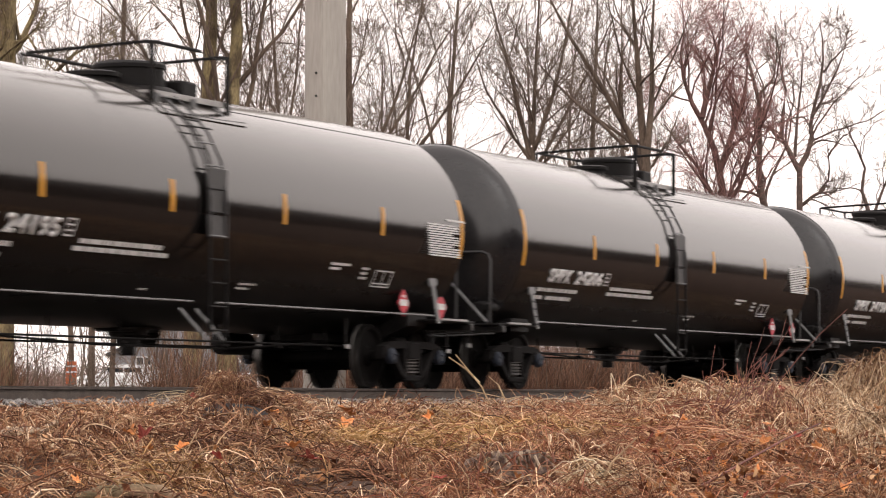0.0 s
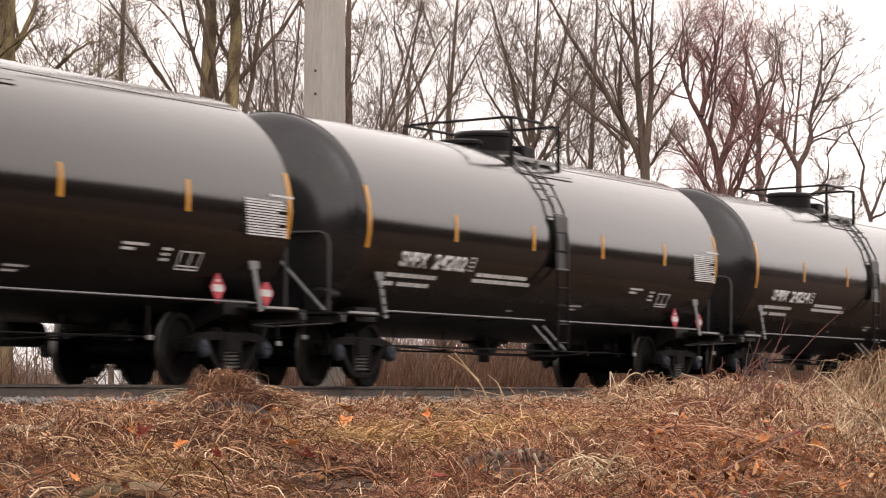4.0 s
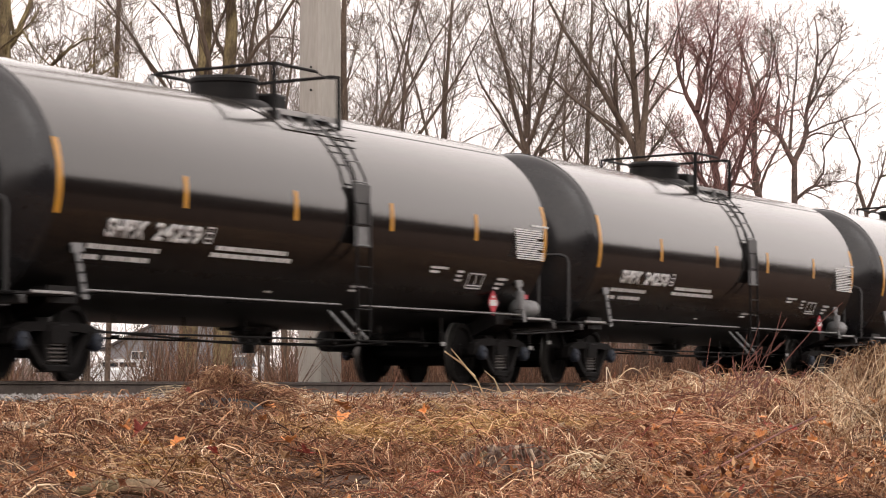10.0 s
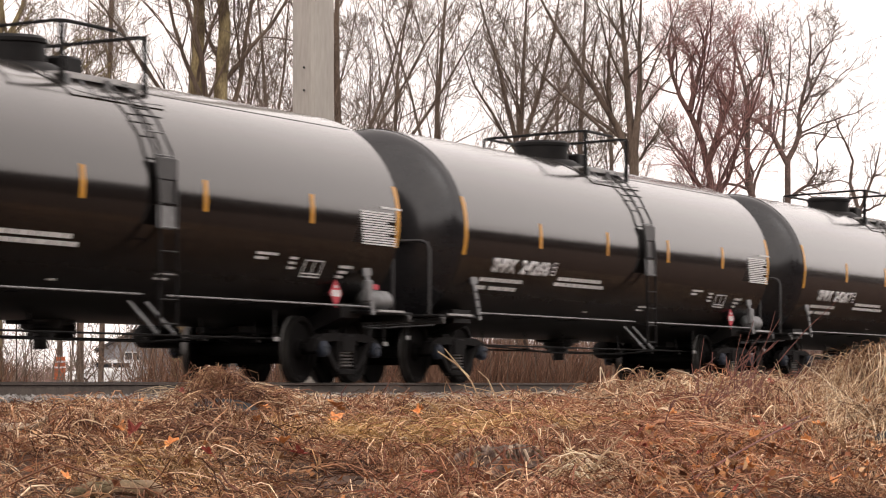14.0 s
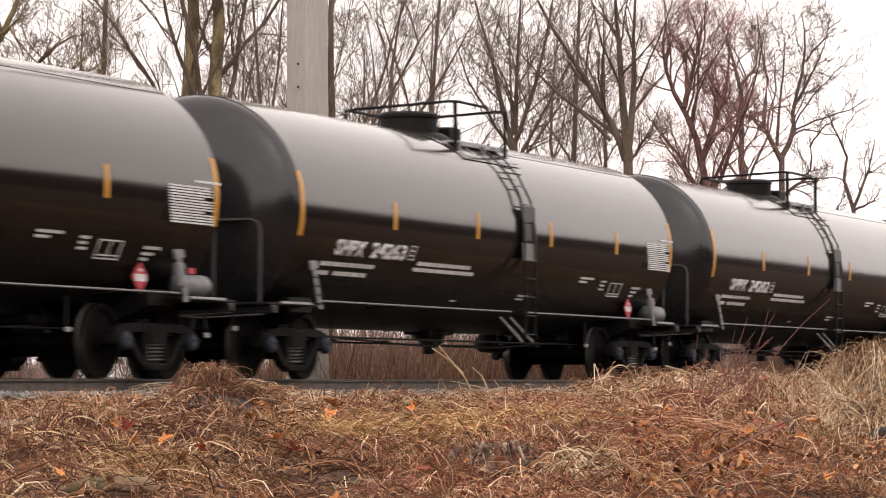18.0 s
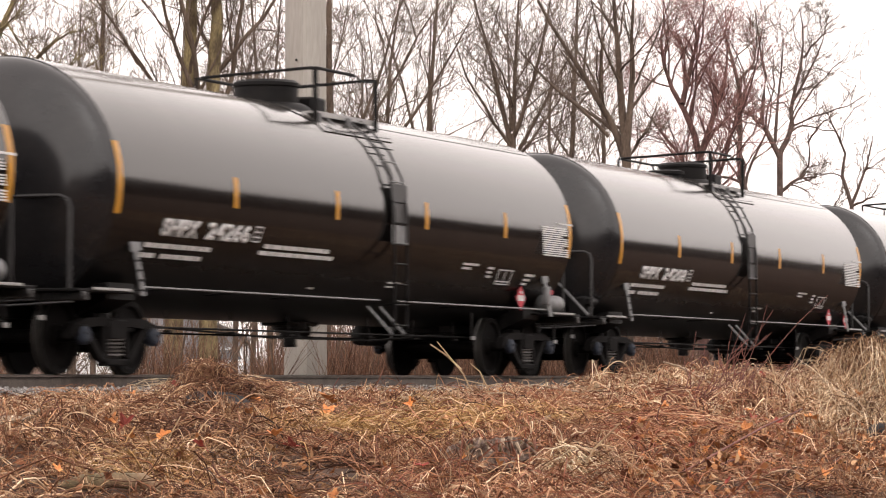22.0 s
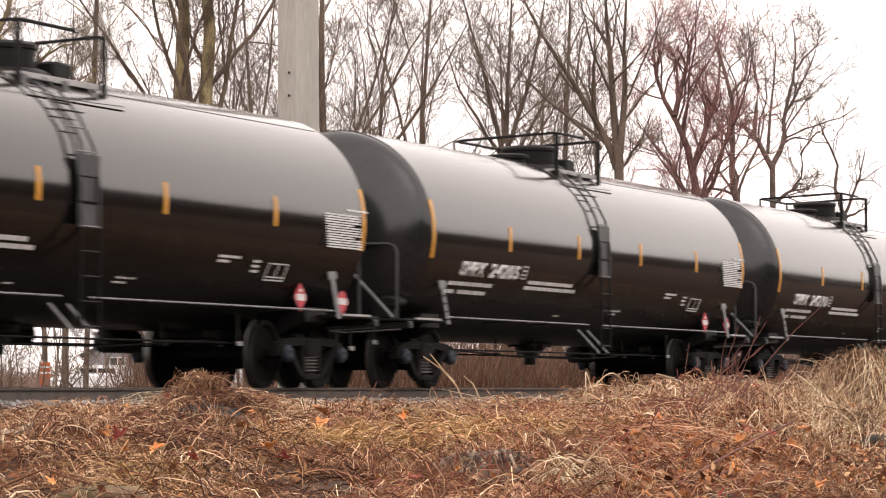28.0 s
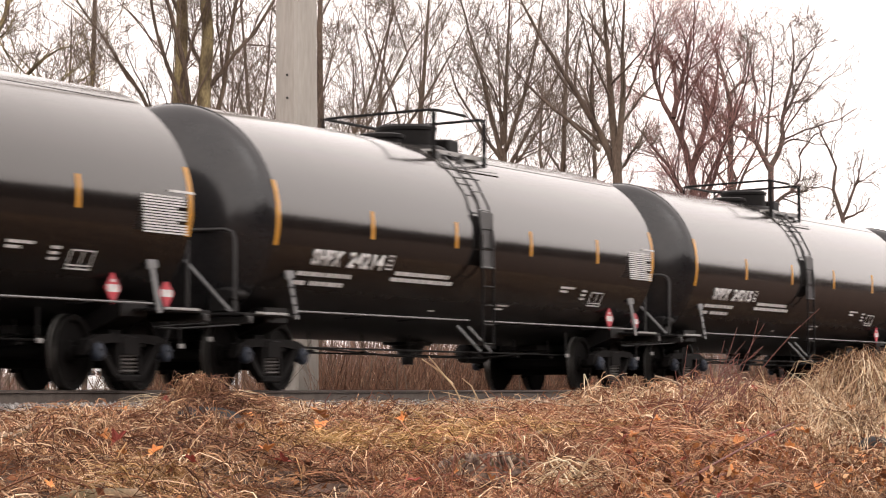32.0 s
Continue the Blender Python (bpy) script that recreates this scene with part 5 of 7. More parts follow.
def dry_ground_cover():
    rng = np.random.default_rng(3)
    pieces, pale = [], []
    for y0, y1, count, lmin, lmax, w, loft in ((4.3, 9.0, 30000, 0.05, 0.16, 0.0045, 0.7), (9.0, 13.0, 12000, 0.06, 0.2, 0.0065, 0.5),
                                               (4.3, 9.0, 15000, 0.14, 0.40, 0.0042, 0.85), (9.0, 13.0, 9000, 0.2, 0.5, 0.0065, 0.5), (13.0, 17.7, 18000, 0.16, 0.5, 0.0085, 0.32)):
        x, y = scatter(rng, count, y0, y1)
        # patchy: fewer stems where a slow pattern is low; little grass on the open ballast
        keep = (np.sin(x * 1.3 + y * 2.1) + np.sin(x * 2.9 - y * 1.7) + np.sin(x * 5.3 + 2 * y) + 1.2 * np.sin(9 * x + 1) * np.sin(13 * y) + rng.normal(0, 0.6, count)) > -0.55
        keep &= (y < 15.6) | (x / y > 2.06 + 0.06 * np.sin(3 * x)) | (rng.uniform(0, 1, count) < 0.06)
        x, y = x[keep], y[keep]
        ln = rng.uniform(lmin, lmax, len(x))
        n = 5 if lmax < 0.25 else 9
        flow = 2.2 * np.sin(x * 0.9 + 1.7 * y) + 1.6 * np.sin(2.3 * x - 1.1 * y + 2) + rng.normal(0, 1.5, len(x))
        lines = arcs(rng, x, y, ln, ln * loft * rng.uniform(0.05, 0.5, len(x)), n, 1.7, flow)
        wd = (w * rng.uniform(0.5, 1.6, len(x)))[:, None] * np.interp(np.linspace(0, 1, n), [0, 0.6, 0.85, 1], [1, 1, 0.8, 0.4])[None]
        # paler, drier grass further up the bank and towards the tall stand
        dry = smoothstep(6.5, 10.5, y + 1.6 * (x / y - 2.6)) * np.where(y > 5.6, 1, 0.25) > rng.uniform(0.1, 1.15, len(x))
        ac = across_of(rng, len(x))
        pieces.append(ribbons(lines[~dry], wd[~dry], ac[~dry]))
        pale.append(ribbons(lines[dry], wd[dry], ac[dry]))
    stuff("dry_grass_mat", "flattened mat of tan dead grass and weed stalks", "dry grass", *join(pieces), MATSTRAW)
    stuff("pale_grass_mat", "flattened mat of pale straw along the rail", "dry grass", *join(pale), PALESTRAW)
    # small yellow patches
    pieces = []
    for cx, cy, sx, sy, count in ((16.75, 7.45, 0.35, 0.12, 800), (20.6, 7.45, 0.7, 0.16, 900), (12.6, 6.35, 0.35, 0.1, 350), (18.6, 7.2, 0.5, 0.12, 800), (17.3, 7.0, 0.6, 0.14, 700)):
        x, y = rng.normal(cx, sx, count), rng.normal(cy, sy, count)
        ln = rng.uniform(0.1, 0.32, count)
        lines = arcs(rng, x, y, ln, ln * rng.uniform(0.2, 0.55, count), 6, 1.6)
        lines[:, :, 2] += 0.012
        pieces.append(ribbons(lines, (0.005 * rng.uniform(0.6, 1.4, count))[:, None] * np.array([1, 1, 1, 0.9, 0.8, 0.45])[None], across_of(rng, count)))
    stuff("yellow_grass", "patches of yellowed grass on the bank", "dry grass", *join(pieces), YELLOWSTRAW)
    # russet finer stems, mostly in the middle and on the right of the bank
    x, y = scatter(rng, 6000, 4.3, 9.5, 2.3, 3.6)
    ln = rng.uniform(0.12, 0.45, len(x))
    lines = arcs(rng, x, y, ln, ln * rng.uniform(0.2, 0.6, len(x)), 5, 1.2)
    stuff("russet_weeds", "tangle of russet dead weed stems", "dry weeds",
          *ribbons(lines, (0.005 * rng.uniform(0.7, 1.4, len(x)))[:, None] * np.array([1, 1, 0.9, 0.8, 0.5])[None], across_of(rng, len(x))), REDBRUSH)
    # thick pale stalks
    x, y = scatter(rng, 2600, 4.3, 15.5)
    ln = rng.uniform(0.15, 0.55, len(x))
    lines = arcs(rng, x, y, ln, ln * rng.uniform(0.05, 0.3, len(x)) * np.where(y > 12, 0.5, 1), 7, 0.5)
    stuff("thick_dead_stalks", "thick pale dead stalks lying across the grass", "dry stalks", *tubes(lines, np.repeat(rng.uniform(0.0018, 0.005, (len(x), 1)), 7, 1), 4), STRAW)
    # leaf litter: small curled scraps
    x, y = scatter(rng, 5200, 4.3, 14)
    xr, yr = scatter(rng, 2600, 4.6, 7.4, 2.9, 4.1)
    thick = (np.sin(xr * 2.1) + np.sin(yr * 4.3 + xr) + rng.normal(0, 0.5, len(xr))) > -0.2
    x, y = np.concatenate([x, xr[thick]]), np.concatenate([y, yr[thick]])
    b = len(x)
    z = ground_z(x, y) + rng.uniform(0.01, 0.10, b) + np.where(np.arange(b) >= 5200, 0.035, 0.0)
    u, w = across_of(rng, b), across_of(rng, b)
    w -= u * (u * w).sum(1, keepdims=True)
    w /= np.linalg.norm(w, axis=1, keepdims=True)
    c = np.stack([x, y, z], 1)
    s1, s2 = rng.uniform(0.012, 0.036, (b, 1)), rng.uniform(0.008, 0.024, (b, 1))
    big = np.where(np.arange(b) >= 5200, 1.1, 0.85)[:, None]
    s1, s2 = s1 * big, s2 * big
    nrm = np.cross(u, w)
    v = np.stack([c - u * s1, c - w * s2 + nrm * s2 * 0.5, c + u * s1, c + w * s2 + nrm * s2 * 0.5], 1).reshape(-1, 3)
    stuff("leaf_litter", "scraps of brown and orange dead leaves", "leaf litter", v, np.arange(b * 4).reshape(b, 4), LITTER)


def wiry_tangle():
    """Curled wiry stems of dead vines that rise, loop over and droop back into the mat; four colours by patches."""
    rng = np.random.default_rng(57)
    round_, flat = {}, {}
    beds = [(*scatter(rng, count, y0, y1, 1.6, 4.2), r0, r1, tall, 0.9) for y0, y1, count, r0, r1, tall in
            ((4.4, 7.0, 7000, 0.0010, 0.0022, 0.08), (7.0, 9.6, 7000, 0.0012, 0.0026, 0.085), (9.6, 12.5, 5500, 0.0016, 0.0034, 0.08), (12.5, 15.9, 4000, 0.0022, 0.0045, 0.07))]
    # low mounds of looped stems all over the bank
    for _ in range(130):
        cy = math.sqrt(rng.uniform(4.6 ** 2, 11.5 ** 2))
        cx, count = cy * rng.uniform(1.7, 4.0), int(rng.uniform(60, 170))
        wide = rng.uniform(0.12, 0.3)
        beds.append((rng.normal(cx, wide, count), rng.normal(cy, wide * 0.4, count), 0.0011 + 0.00006 * cx, 0.0022 + 0.00008 * cx, rng.uniform(0.07, 0.11) + 0.006 * (cy - 4.6), 9.0))
    # denser knots: centre, spread, number, height
    for cx, cy, sx, sy, count, tall in ((15.2, 7.75, 0.40, 0.14, 1300, 0.16), (14.5, 7.6, 0.25, 0.10, 500, 0.13), (17.1, 6.15, 0.22, 0.10, 800, 0.17), (27.6, 8.95, 0.9, 0.18, 1300, 0.18),
                                        (25.2, 8.1, 0.7, 0.2, 900, 0.19), (22.6, 6.9, 0.6, 0.2, 800, 0.16), (33.0, 16.1, 1.0, 0.2, 500, 0.14), (30.3, 15.2, 0.5, 0.12, 400, 0.13), (12.9, 7.3, 0.3, 0.08, 250, 0.08)):
        beds.append((rng.normal(cx, sx, count), rng.normal(cy, sy, count), 0.0013 + 0.00006 * cx, 0.0026 + 0.00008 * cx, tall, 9.0))
    for x, y, r0, r1, tall, thin in beds:
        blot = np.sin(1.7 * x + 2.9 * y) + np.sin(3.1 * x - 2.2 * y + 1) + 0.8 * np.sin(5.7 * x + 4.1 * y)
        keep = (blot + rng.normal(0, 0.8, len(x)) > -thin) & ((y < 13.5) | (x / y > 2.06) | (rng.uniform(0, 1, len(x)) < 0.35))
        keep &= ~in_open(x, y) | (rng.uniform(0, 1, len(x)) < 0.08)
        x, y, blot = x[keep], y[keep], blot[keep]
        b, n = len(x), 13
        q = np.linspace(0, 1, n)[None]
        size = np.minimum(rng.uniform(0.5, 1.4, b) * (0.8 + 0.2 * np.clip(blot, -1, 2)), 1.25)
        run = (rng.normal(0, 0.15, (b, 2)) * size[:, None])[:, :, None]
        sway = [(0.04 * size * rng.uniform(0.2, 1.4, b))[:, None] * np.sin(q * rng.uniform(2, 10, (b, 1)) + rng.uniform(0, 6.3, (b, 1))) for _ in range(2)]
        px, py = x[:, None] + run[:, 0] * q + sway[0], y[:, None] + run[:, 1] * q + sway[1]
        high = (tall * size * rng.uniform(0.2, 1.25, b))[:, None]
        top = high * np.abs(np.sin(np.pi * (q * rng.uniform(0.6, 1.5, (b, 1)) + rng.uniform(0, 0.3, (b, 1)))))
        pz = ground_z(x, y)[:, None] * 0.5 + ground_z(px, py) * 0.5 + 0.005 + top + 0.009 * np.sin(q * rng.uniform(5, 13, (b, 1)) + rng.uniform(0, 6.3, (b, 1)))
        lines = np.stack([px, py, pz], 2)
        rad = rng.uniform(r0, r1, (b, 1)) * np.linspace(1, 0.6, n)[None]
        # brown and russet on the near bank, straw towards the rail and the tall stand
        dry = np.clip((y - 6.3) / 4 + 0.5 * (x / y - 2.9) + 0.3 * np.sin(2.3 * x + y), 0.12, 0.9)
        pick = rng.uniform(0, 1, b)
        red = 0.36 * np.exp(-((x / y - 2.9) / 0.55) ** 2)
        kind = np.where(pick < dry * 0.8, 0, np.where(pick < dry * 0.8 + red, 1, np.where(pick < 0.8, 2, 3)))
        stout = rng.uniform(0, 1, b) < 0.3
        for k in range(4):
            a, c = (kind == k) & stout, (kind == k) & ~stout
            round_.setdefault(k, []).append(tubes(lines[a], rad[a], 3))
            flat.setdefault(k, []).append(ribbons(lines[c], rad[c] * 2.4, across_of(rng, int(c.sum()))))
    for k, (label, m) in enumerate((("pale wiry dead vines looping over the grass", PALESTRAW), ("russet wiry dead vines looping over the grass", REDBRUSH),
                                    ("brown wiry dead vines looping over the grass", HEAP), ("tan wiry dead vines looping over the grass", STRAW))):
        stuff("dead_vines", label, "dead vines", *join(round_[k] + flat[k]), m)


def ballast():
    rng = np.random.default_rng(8)
    x, y = rng.uniform(24, 62, 9000), rng.uniform(16.9, 18.75, 9000)
    b = len(x)
    c = np.stack([x, y, ground_z(x, y) + rng.uniform(0.0, 0.03, b)], 1)
    r = rng.uniform(0.016, 0.036, b)
    base = np.array([(1, 0, 0), (0, 1, 0), (-1, 0, 0), (0, -1, 0), (0, 0, 1), (0, 0, -1)], float)
    v = c[:, None] + (base[None] * rng.uniform(0.6, 1.3, (b, 6, 1)) + rng.normal(0, 0.15, (b, 6, 3))) * r[:, None, None]
    t = np.array([(0, 1, 4), (1, 2, 4), (2, 3, 4), (3, 0, 4), (1, 0, 5), (2, 1, 5), (3, 2, 5), (0, 3, 5)])
    q = (np.arange(b)[:, None, None] * 6 + t[None]).reshape(-1, 3)
    stuff("ballast", "pale grey crushed-stone ballast beside the rail", "ballast", v.reshape(-1, 3), q, STONE)


def curl(rng, count, size):
    """Smooth random bends along seven points."""
    s = np.linspace(0, 1, 7)[None]
    return size * (np.sin(s * rng.uniform(3, 9, (count, 1)) + rng.uniform(0, 6.3, (count, 1))) + 0.15 * rng.normal(0, 1, (count, 7)))


def weed_heap(x, y, wide, high, count, seed, label, m=None, thick=0.005, droop=1.0, bend=0.15):
    """A heap of arching stalks that spring from the middle and hang to the ground all round."""
    rng = np.random.default_rng(seed)
    a = rng.uniform(0, 2 * np.pi, count)
    s = np.linspace(0, 1, 7)[None]
    rad = (wide * rng.uniform(0.35, 1.1, count))[:, None]
    x0, y0 = x + rng.normal(0, wide * 0.25, count), y + rng.normal(0, wide * 0.25, count)
    hh = (high * rng.uniform(0.45, 1.15, count))[:, None]
    px = x0[:, None] + np.cos(a)[:, None] * rad * s ** 1.3 + rng.normal(0, 0.012, (count, 7))
    py = y0[:, None] + np.sin(a)[:, None] * rad * s ** 1.3 + rng.normal(0, 0.012, (count, 7))
    prof = np.sin(np.pi * np.clip(0.12 + s * rng.uniform(0.6, 0.92, (count, 1)) * droop, 0, 1))
    px, py = px + curl(rng, count, wide * bend), py + curl(rng, count, wide * bend)
    pz = ground_z(px, py) + hh * prof + curl(rng, count, high * 0.10)
    lines = np.stack([px, py, pz], 2)
    v, q = tubes(lines, rng.uniform(thick * 0.35, thick, (count, 1)) * np.array([1, 1, 0.95, 0.9, 0.8, 0.65, 0.4])[None], 3)
    ob = new("weed_heap", fast_mesh("weed_heap", v, q, m or HEAP))
    return tagged(ob, label, "dead weeds", group="heaps of dead weeds", kind="stuff")


def tall_grass():
    """Stand of upright and bent dry grass on the near bank."""
    rng = np.random.default_rng(21)
    pieces = []
    for cx, cy, sx, sy, count, h0, h1 in ((24.7, 6.45, 0.8, 0.3, 1500, 0.2, 0.5), (27.6, 7.6, 1.3, 0.4, 1700, 0.15, 0.34), (22.4, 5.9, 0.7, 0.3, 900, 0.15, 0.36),
                                          (29.0, 7.2, 1.5, 0.3, 1300, 0.2, 0.42)):
        x, y = rng.normal(cx, sx, count), rng.normal(cy, sy, count)
        h = rng.uniform(h0, h1, count)
        a = rng.uniform(0, 2 * np.pi, count)
        bend = h * rng.uniform(0.1, 0.9, count)
        s = np.linspace(0, 1, 6)[None]
        px = x[:, None] + np.cos(a)[:, None] * bend[:, None] * s ** 2
        py = y[:, None] + np.sin(a)[:, None] * bend[:, None] * s ** 2
        pz = ground_z(x, y)[:, None] + h[:, None] * (s - 0.35 * s ** 3 * rng.uniform(0, 1.6, (count, 1)))
        w = rng.uniform(0.004, 0.009, (count, 1)) * np.array([1, 1, 0.9, 0.8, 0.6, 0.3])[None]
        pieces.append(ribbons(np.stack([px, py, pz], 2), w, across_of(rng, count)))
    stuff("tall_dry_grass", "stand of tall bent tan grass on the bank", "dry grass", *join(pieces), PALESTRAW)


def reeds_behind():
    rng = np.random.default_rng(31)
    n = 34000
    y = rng.uniform(22.6, 30, n)
    x = y * rng.uniform(1.62, 4.3, n)
    # thinner towards the near end, where houses show through
    gap = np.interp(x / y, [1.62, 1.73, 1.77, 1.905, 1.925, 2.03, 2.05, 2.10, 2.13, 2.145, 2.15, 2.22, 2.225, 3.12, 3.14, 3.32, 3.34],
                    [0.9, 0.8, 0.14, 0.14, 0.9, 0.9, 0.3, 0.3, 1.0, 1.0, 0.04, 0.04, 1.0, 1.0, 0.22, 0.22, 1.0])
    keep = rng.uniform(0, 1, n) < gap
    x, y, gap = x[keep], y[keep], gap[keep]
    b = len(x)
    h = (0.35 + 0.65 * gap) * rng.uniform(0.8, 1.9, b) * (0.85 + 0.25 * np.sin(x * 0.9) * np.sin(x * 0.37 + 1))
    lean = rng.normal(0, 0.32, (b, 2))
    s = np.linspace(0, 1, 4)[None]
    px, py = x[:, None] + lean[:, :1] * h[:, None] * s ** 1.5, y[:, None] + lean[:, 1:] * h[:, None] * s ** 1.5
    pz = ground_z(x, y)[:, None] + h[:, None] * s
    w = rng.uniform(0.004, 0.012, (b, 1)) * np.array([1, 1, 0.8, 0.4])[None]
    stuff("reed_bed", "dense brown dead reeds and brush beyond the track", "reeds", *ribbons(np.stack([px, py, pz], 2), w, across_of(rng, b)), REED)
    # thin dark saplings
    n = 150
    y = rng.uniform(22.4, 28, n)
    x = y * rng.uniform(1.65, 4.2, n)
    d = np.stack([rng.normal(0, 0.06, n), rng.normal(0, 0.06, n), np.ones(n)], 1)
    lines = grow(rng, np.stack([x, y, ground_z(x, y)], 1), d, rng.uniform(1.0, 2.6, n), 5, 0.05, 0.02)
    stuff("saplings", "thin dark bare saplings among the reeds", "saplings", *tubes(lines, np.linspace(0.016, 0.007, 6)[None].repeat(n, 0), 4), TWIG)
    # low brush along the far side of the field, and open shrubs before it
    n = 26000
    y = rng.uniform(96, 150, n)
    x = y * rng.uniform(1.66, 2.2, n)
    h = rng.uniform(0.5, 2.6, n) * (0.75 + 0.25 * np.sin(x * 0.5))
    s = np.linspace(0, 1, 3)[None]
    lean = rng.normal(0, 0.25, (n, 2))
    pts = np.stack([x[:, None] + lean[:, :1] * h[:, None] * s, y[:, None] + lean[:, 1:] * h[:, None] * s, ground_z(x, y)[:, None] + h[:, None] * s], 2)
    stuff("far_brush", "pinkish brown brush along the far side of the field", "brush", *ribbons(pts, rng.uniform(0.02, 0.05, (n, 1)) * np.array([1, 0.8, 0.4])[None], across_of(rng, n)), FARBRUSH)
    n = 30000
    y = rng.uniform(36, 52, n)
    x = y * rng.uniform(2.16, 3.7, n)
    h = rng.uniform(1.0, 3.3, n) * (0.8 + 0.2 * np.sin(x * 0.35))
    lean = rng.normal(0, 0.3, (n, 2))
    pts = np.stack([x[:, None] + lean[:, :1] * h[:, None] * s, y[:, None] + lean[:, 1:] * h[:, None] * s, ground_z(x, y)[:, None] + h[:, None] * s], 2)
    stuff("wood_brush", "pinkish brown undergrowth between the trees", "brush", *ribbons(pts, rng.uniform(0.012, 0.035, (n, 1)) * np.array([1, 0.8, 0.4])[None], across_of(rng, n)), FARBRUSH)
    n = 42
    y = rng.uniform(30, 39, n)
    x = y * rng.uniform(1.70, 1.93, n)
    th, fi = crown(rng, np.stack([x, y, ground_z(x, y)], 1), np.stack([rng.normal(0, 0.6, n), rng.normal(0, 0.6, n), np.ones(n)], 1), rng.uniform(1.8, 3.4, n),
                   np.full(n, 0.016), [(5, 0.8, 0.5, 3), (4, 0.8, 0.5, 3)], 0.006, 0.2, 0.0)
    stuff("open_shrubs", "open twiggy shrubs between the trees", "shrubs", *join(th + fi), TWIG)
    # tall undergrowth between the trunks
    n = 75
    y = rng.uniform(27, 37, n)
    x = y * rng.uniform(1.95, 3.25, n)
    th, fi = crown(rng, np.stack([x, y, ground_z(x, y)], 1), np.stack([rng.normal(0, 0.28, n), rng.normal(0, 0.28, n), np.ones(n)], 1), rng.uniform(3.5, 7.6, n),
                   np.full(n, 0.028), [(8, 0.6, 0.5, 3), (6, 0.7, 0.55, 3), (3, 0.7, 0.6, 3)], 0.0055, 0.16, 0.04)
    stuff("tall_undergrowth", "tall thin bare undergrowth between the trunks", "undergrowth", *join(th + fi), TWIG)
    # tangled shrubs
    n = 420
    y = rng.uniform(24, 34, n)
    x = y * np.where(rng.uniform(0, 1, n) < 0.06, rng.uniform(1.62, 1.95, n), rng.uniform(1.94, 3.9, n))
    th, fi = crown(rng, np.stack([x, y, ground_z(x, y)], 1), np.stack([rng.normal(0, 0.5, n), rng.normal(0, 0.5, n), np.ones(n)], 1), rng.uniform(0.8, 2.2, n),
                   np.full(n, 0.014), [(4, 0.7, 0.5, 3), (3, 0.8, 0.5, 3)], 0.006, 0.12, 0.02)
    stuff("bare_shrubs", "tangled bare shrubs behind the track", "shrubs", *join(th + fi), TWIG)


dry_ground_cover()
wiry_tangle()
ballast()
tall_grass()
reeds_behind()
for args in ((28.95, 14.25, 0.36, 0.36, 600, 51, "drooping heap of dead weed stalks near the rail"), (21.3, 10.2, 0.4, 0.2, 420, 68, "drooping heap of dead weed stalks on the bank"), (20.5, 8.52, 0.2, 0.17, 340, 52, "small pale drooping tuft of dead stalks"),
             (15.3, 7.75, 0.4, 0.12, 300, 53, "low tangled heap of dark dead weeds"), (14.6, 7.65, 0.3, 0.09, 160, 59, "low tangled heap of dark dead weeds"),
             (27.5, 8.9, 1.0, 0.13, 300, 54, "broad heap of dead brush and stalks"), (31.5, 9.2, 1.2, 0.16, 620, 55, "broad heap of dead brush and stalks"),
             (15.6, 5.6, 0.3, 0.17, 150, 61, "drooping heap of pale and brown weeds"), (20.7, 6.8, 0.6, 0.16, 200, 56, "russet heap of dead weeds"), (16.6, 6.2, 0.4, 0.10, 120, 57, "low russet heap of dead weeds"),
             (25.0, 8.0, 0.7, 0.22, 300, 58, "russet heap of dead weeds"), (24.7, 6.45, 0.5, 0.5, 1000, 62, "pale dome of tall drooping dead grass"), (26.4, 6.85, 0.6, 0.5, 900, 63, "pale dome of tall drooping dead grass"),
             (22.9, 6.1, 0.4, 0.27, 520, 64, "pale dome of tall drooping dead grass"), (33.4, 16.3, 0.75, 0.2, 420, 65, "pale low tangle of straw against the rail"),
             (26.4, 8.6, 0.8, 0.13, 520, 66, "pale tangle of straw over the brush"), (20.7, 7.4, 0.35, 0.10, 220, 67, "tangle of straw hanging over a step in the bank")):
    weed_heap(*args, m=REDBRUSH if "russet" in args[-1] else PALESTRAW if "pale " in args[-1] or "broad" in args[-1] else None, thick=0.004 if "dome" in args[-1] else 0.005, bend=0.07 if "dome" in args[-1] else 0.15)


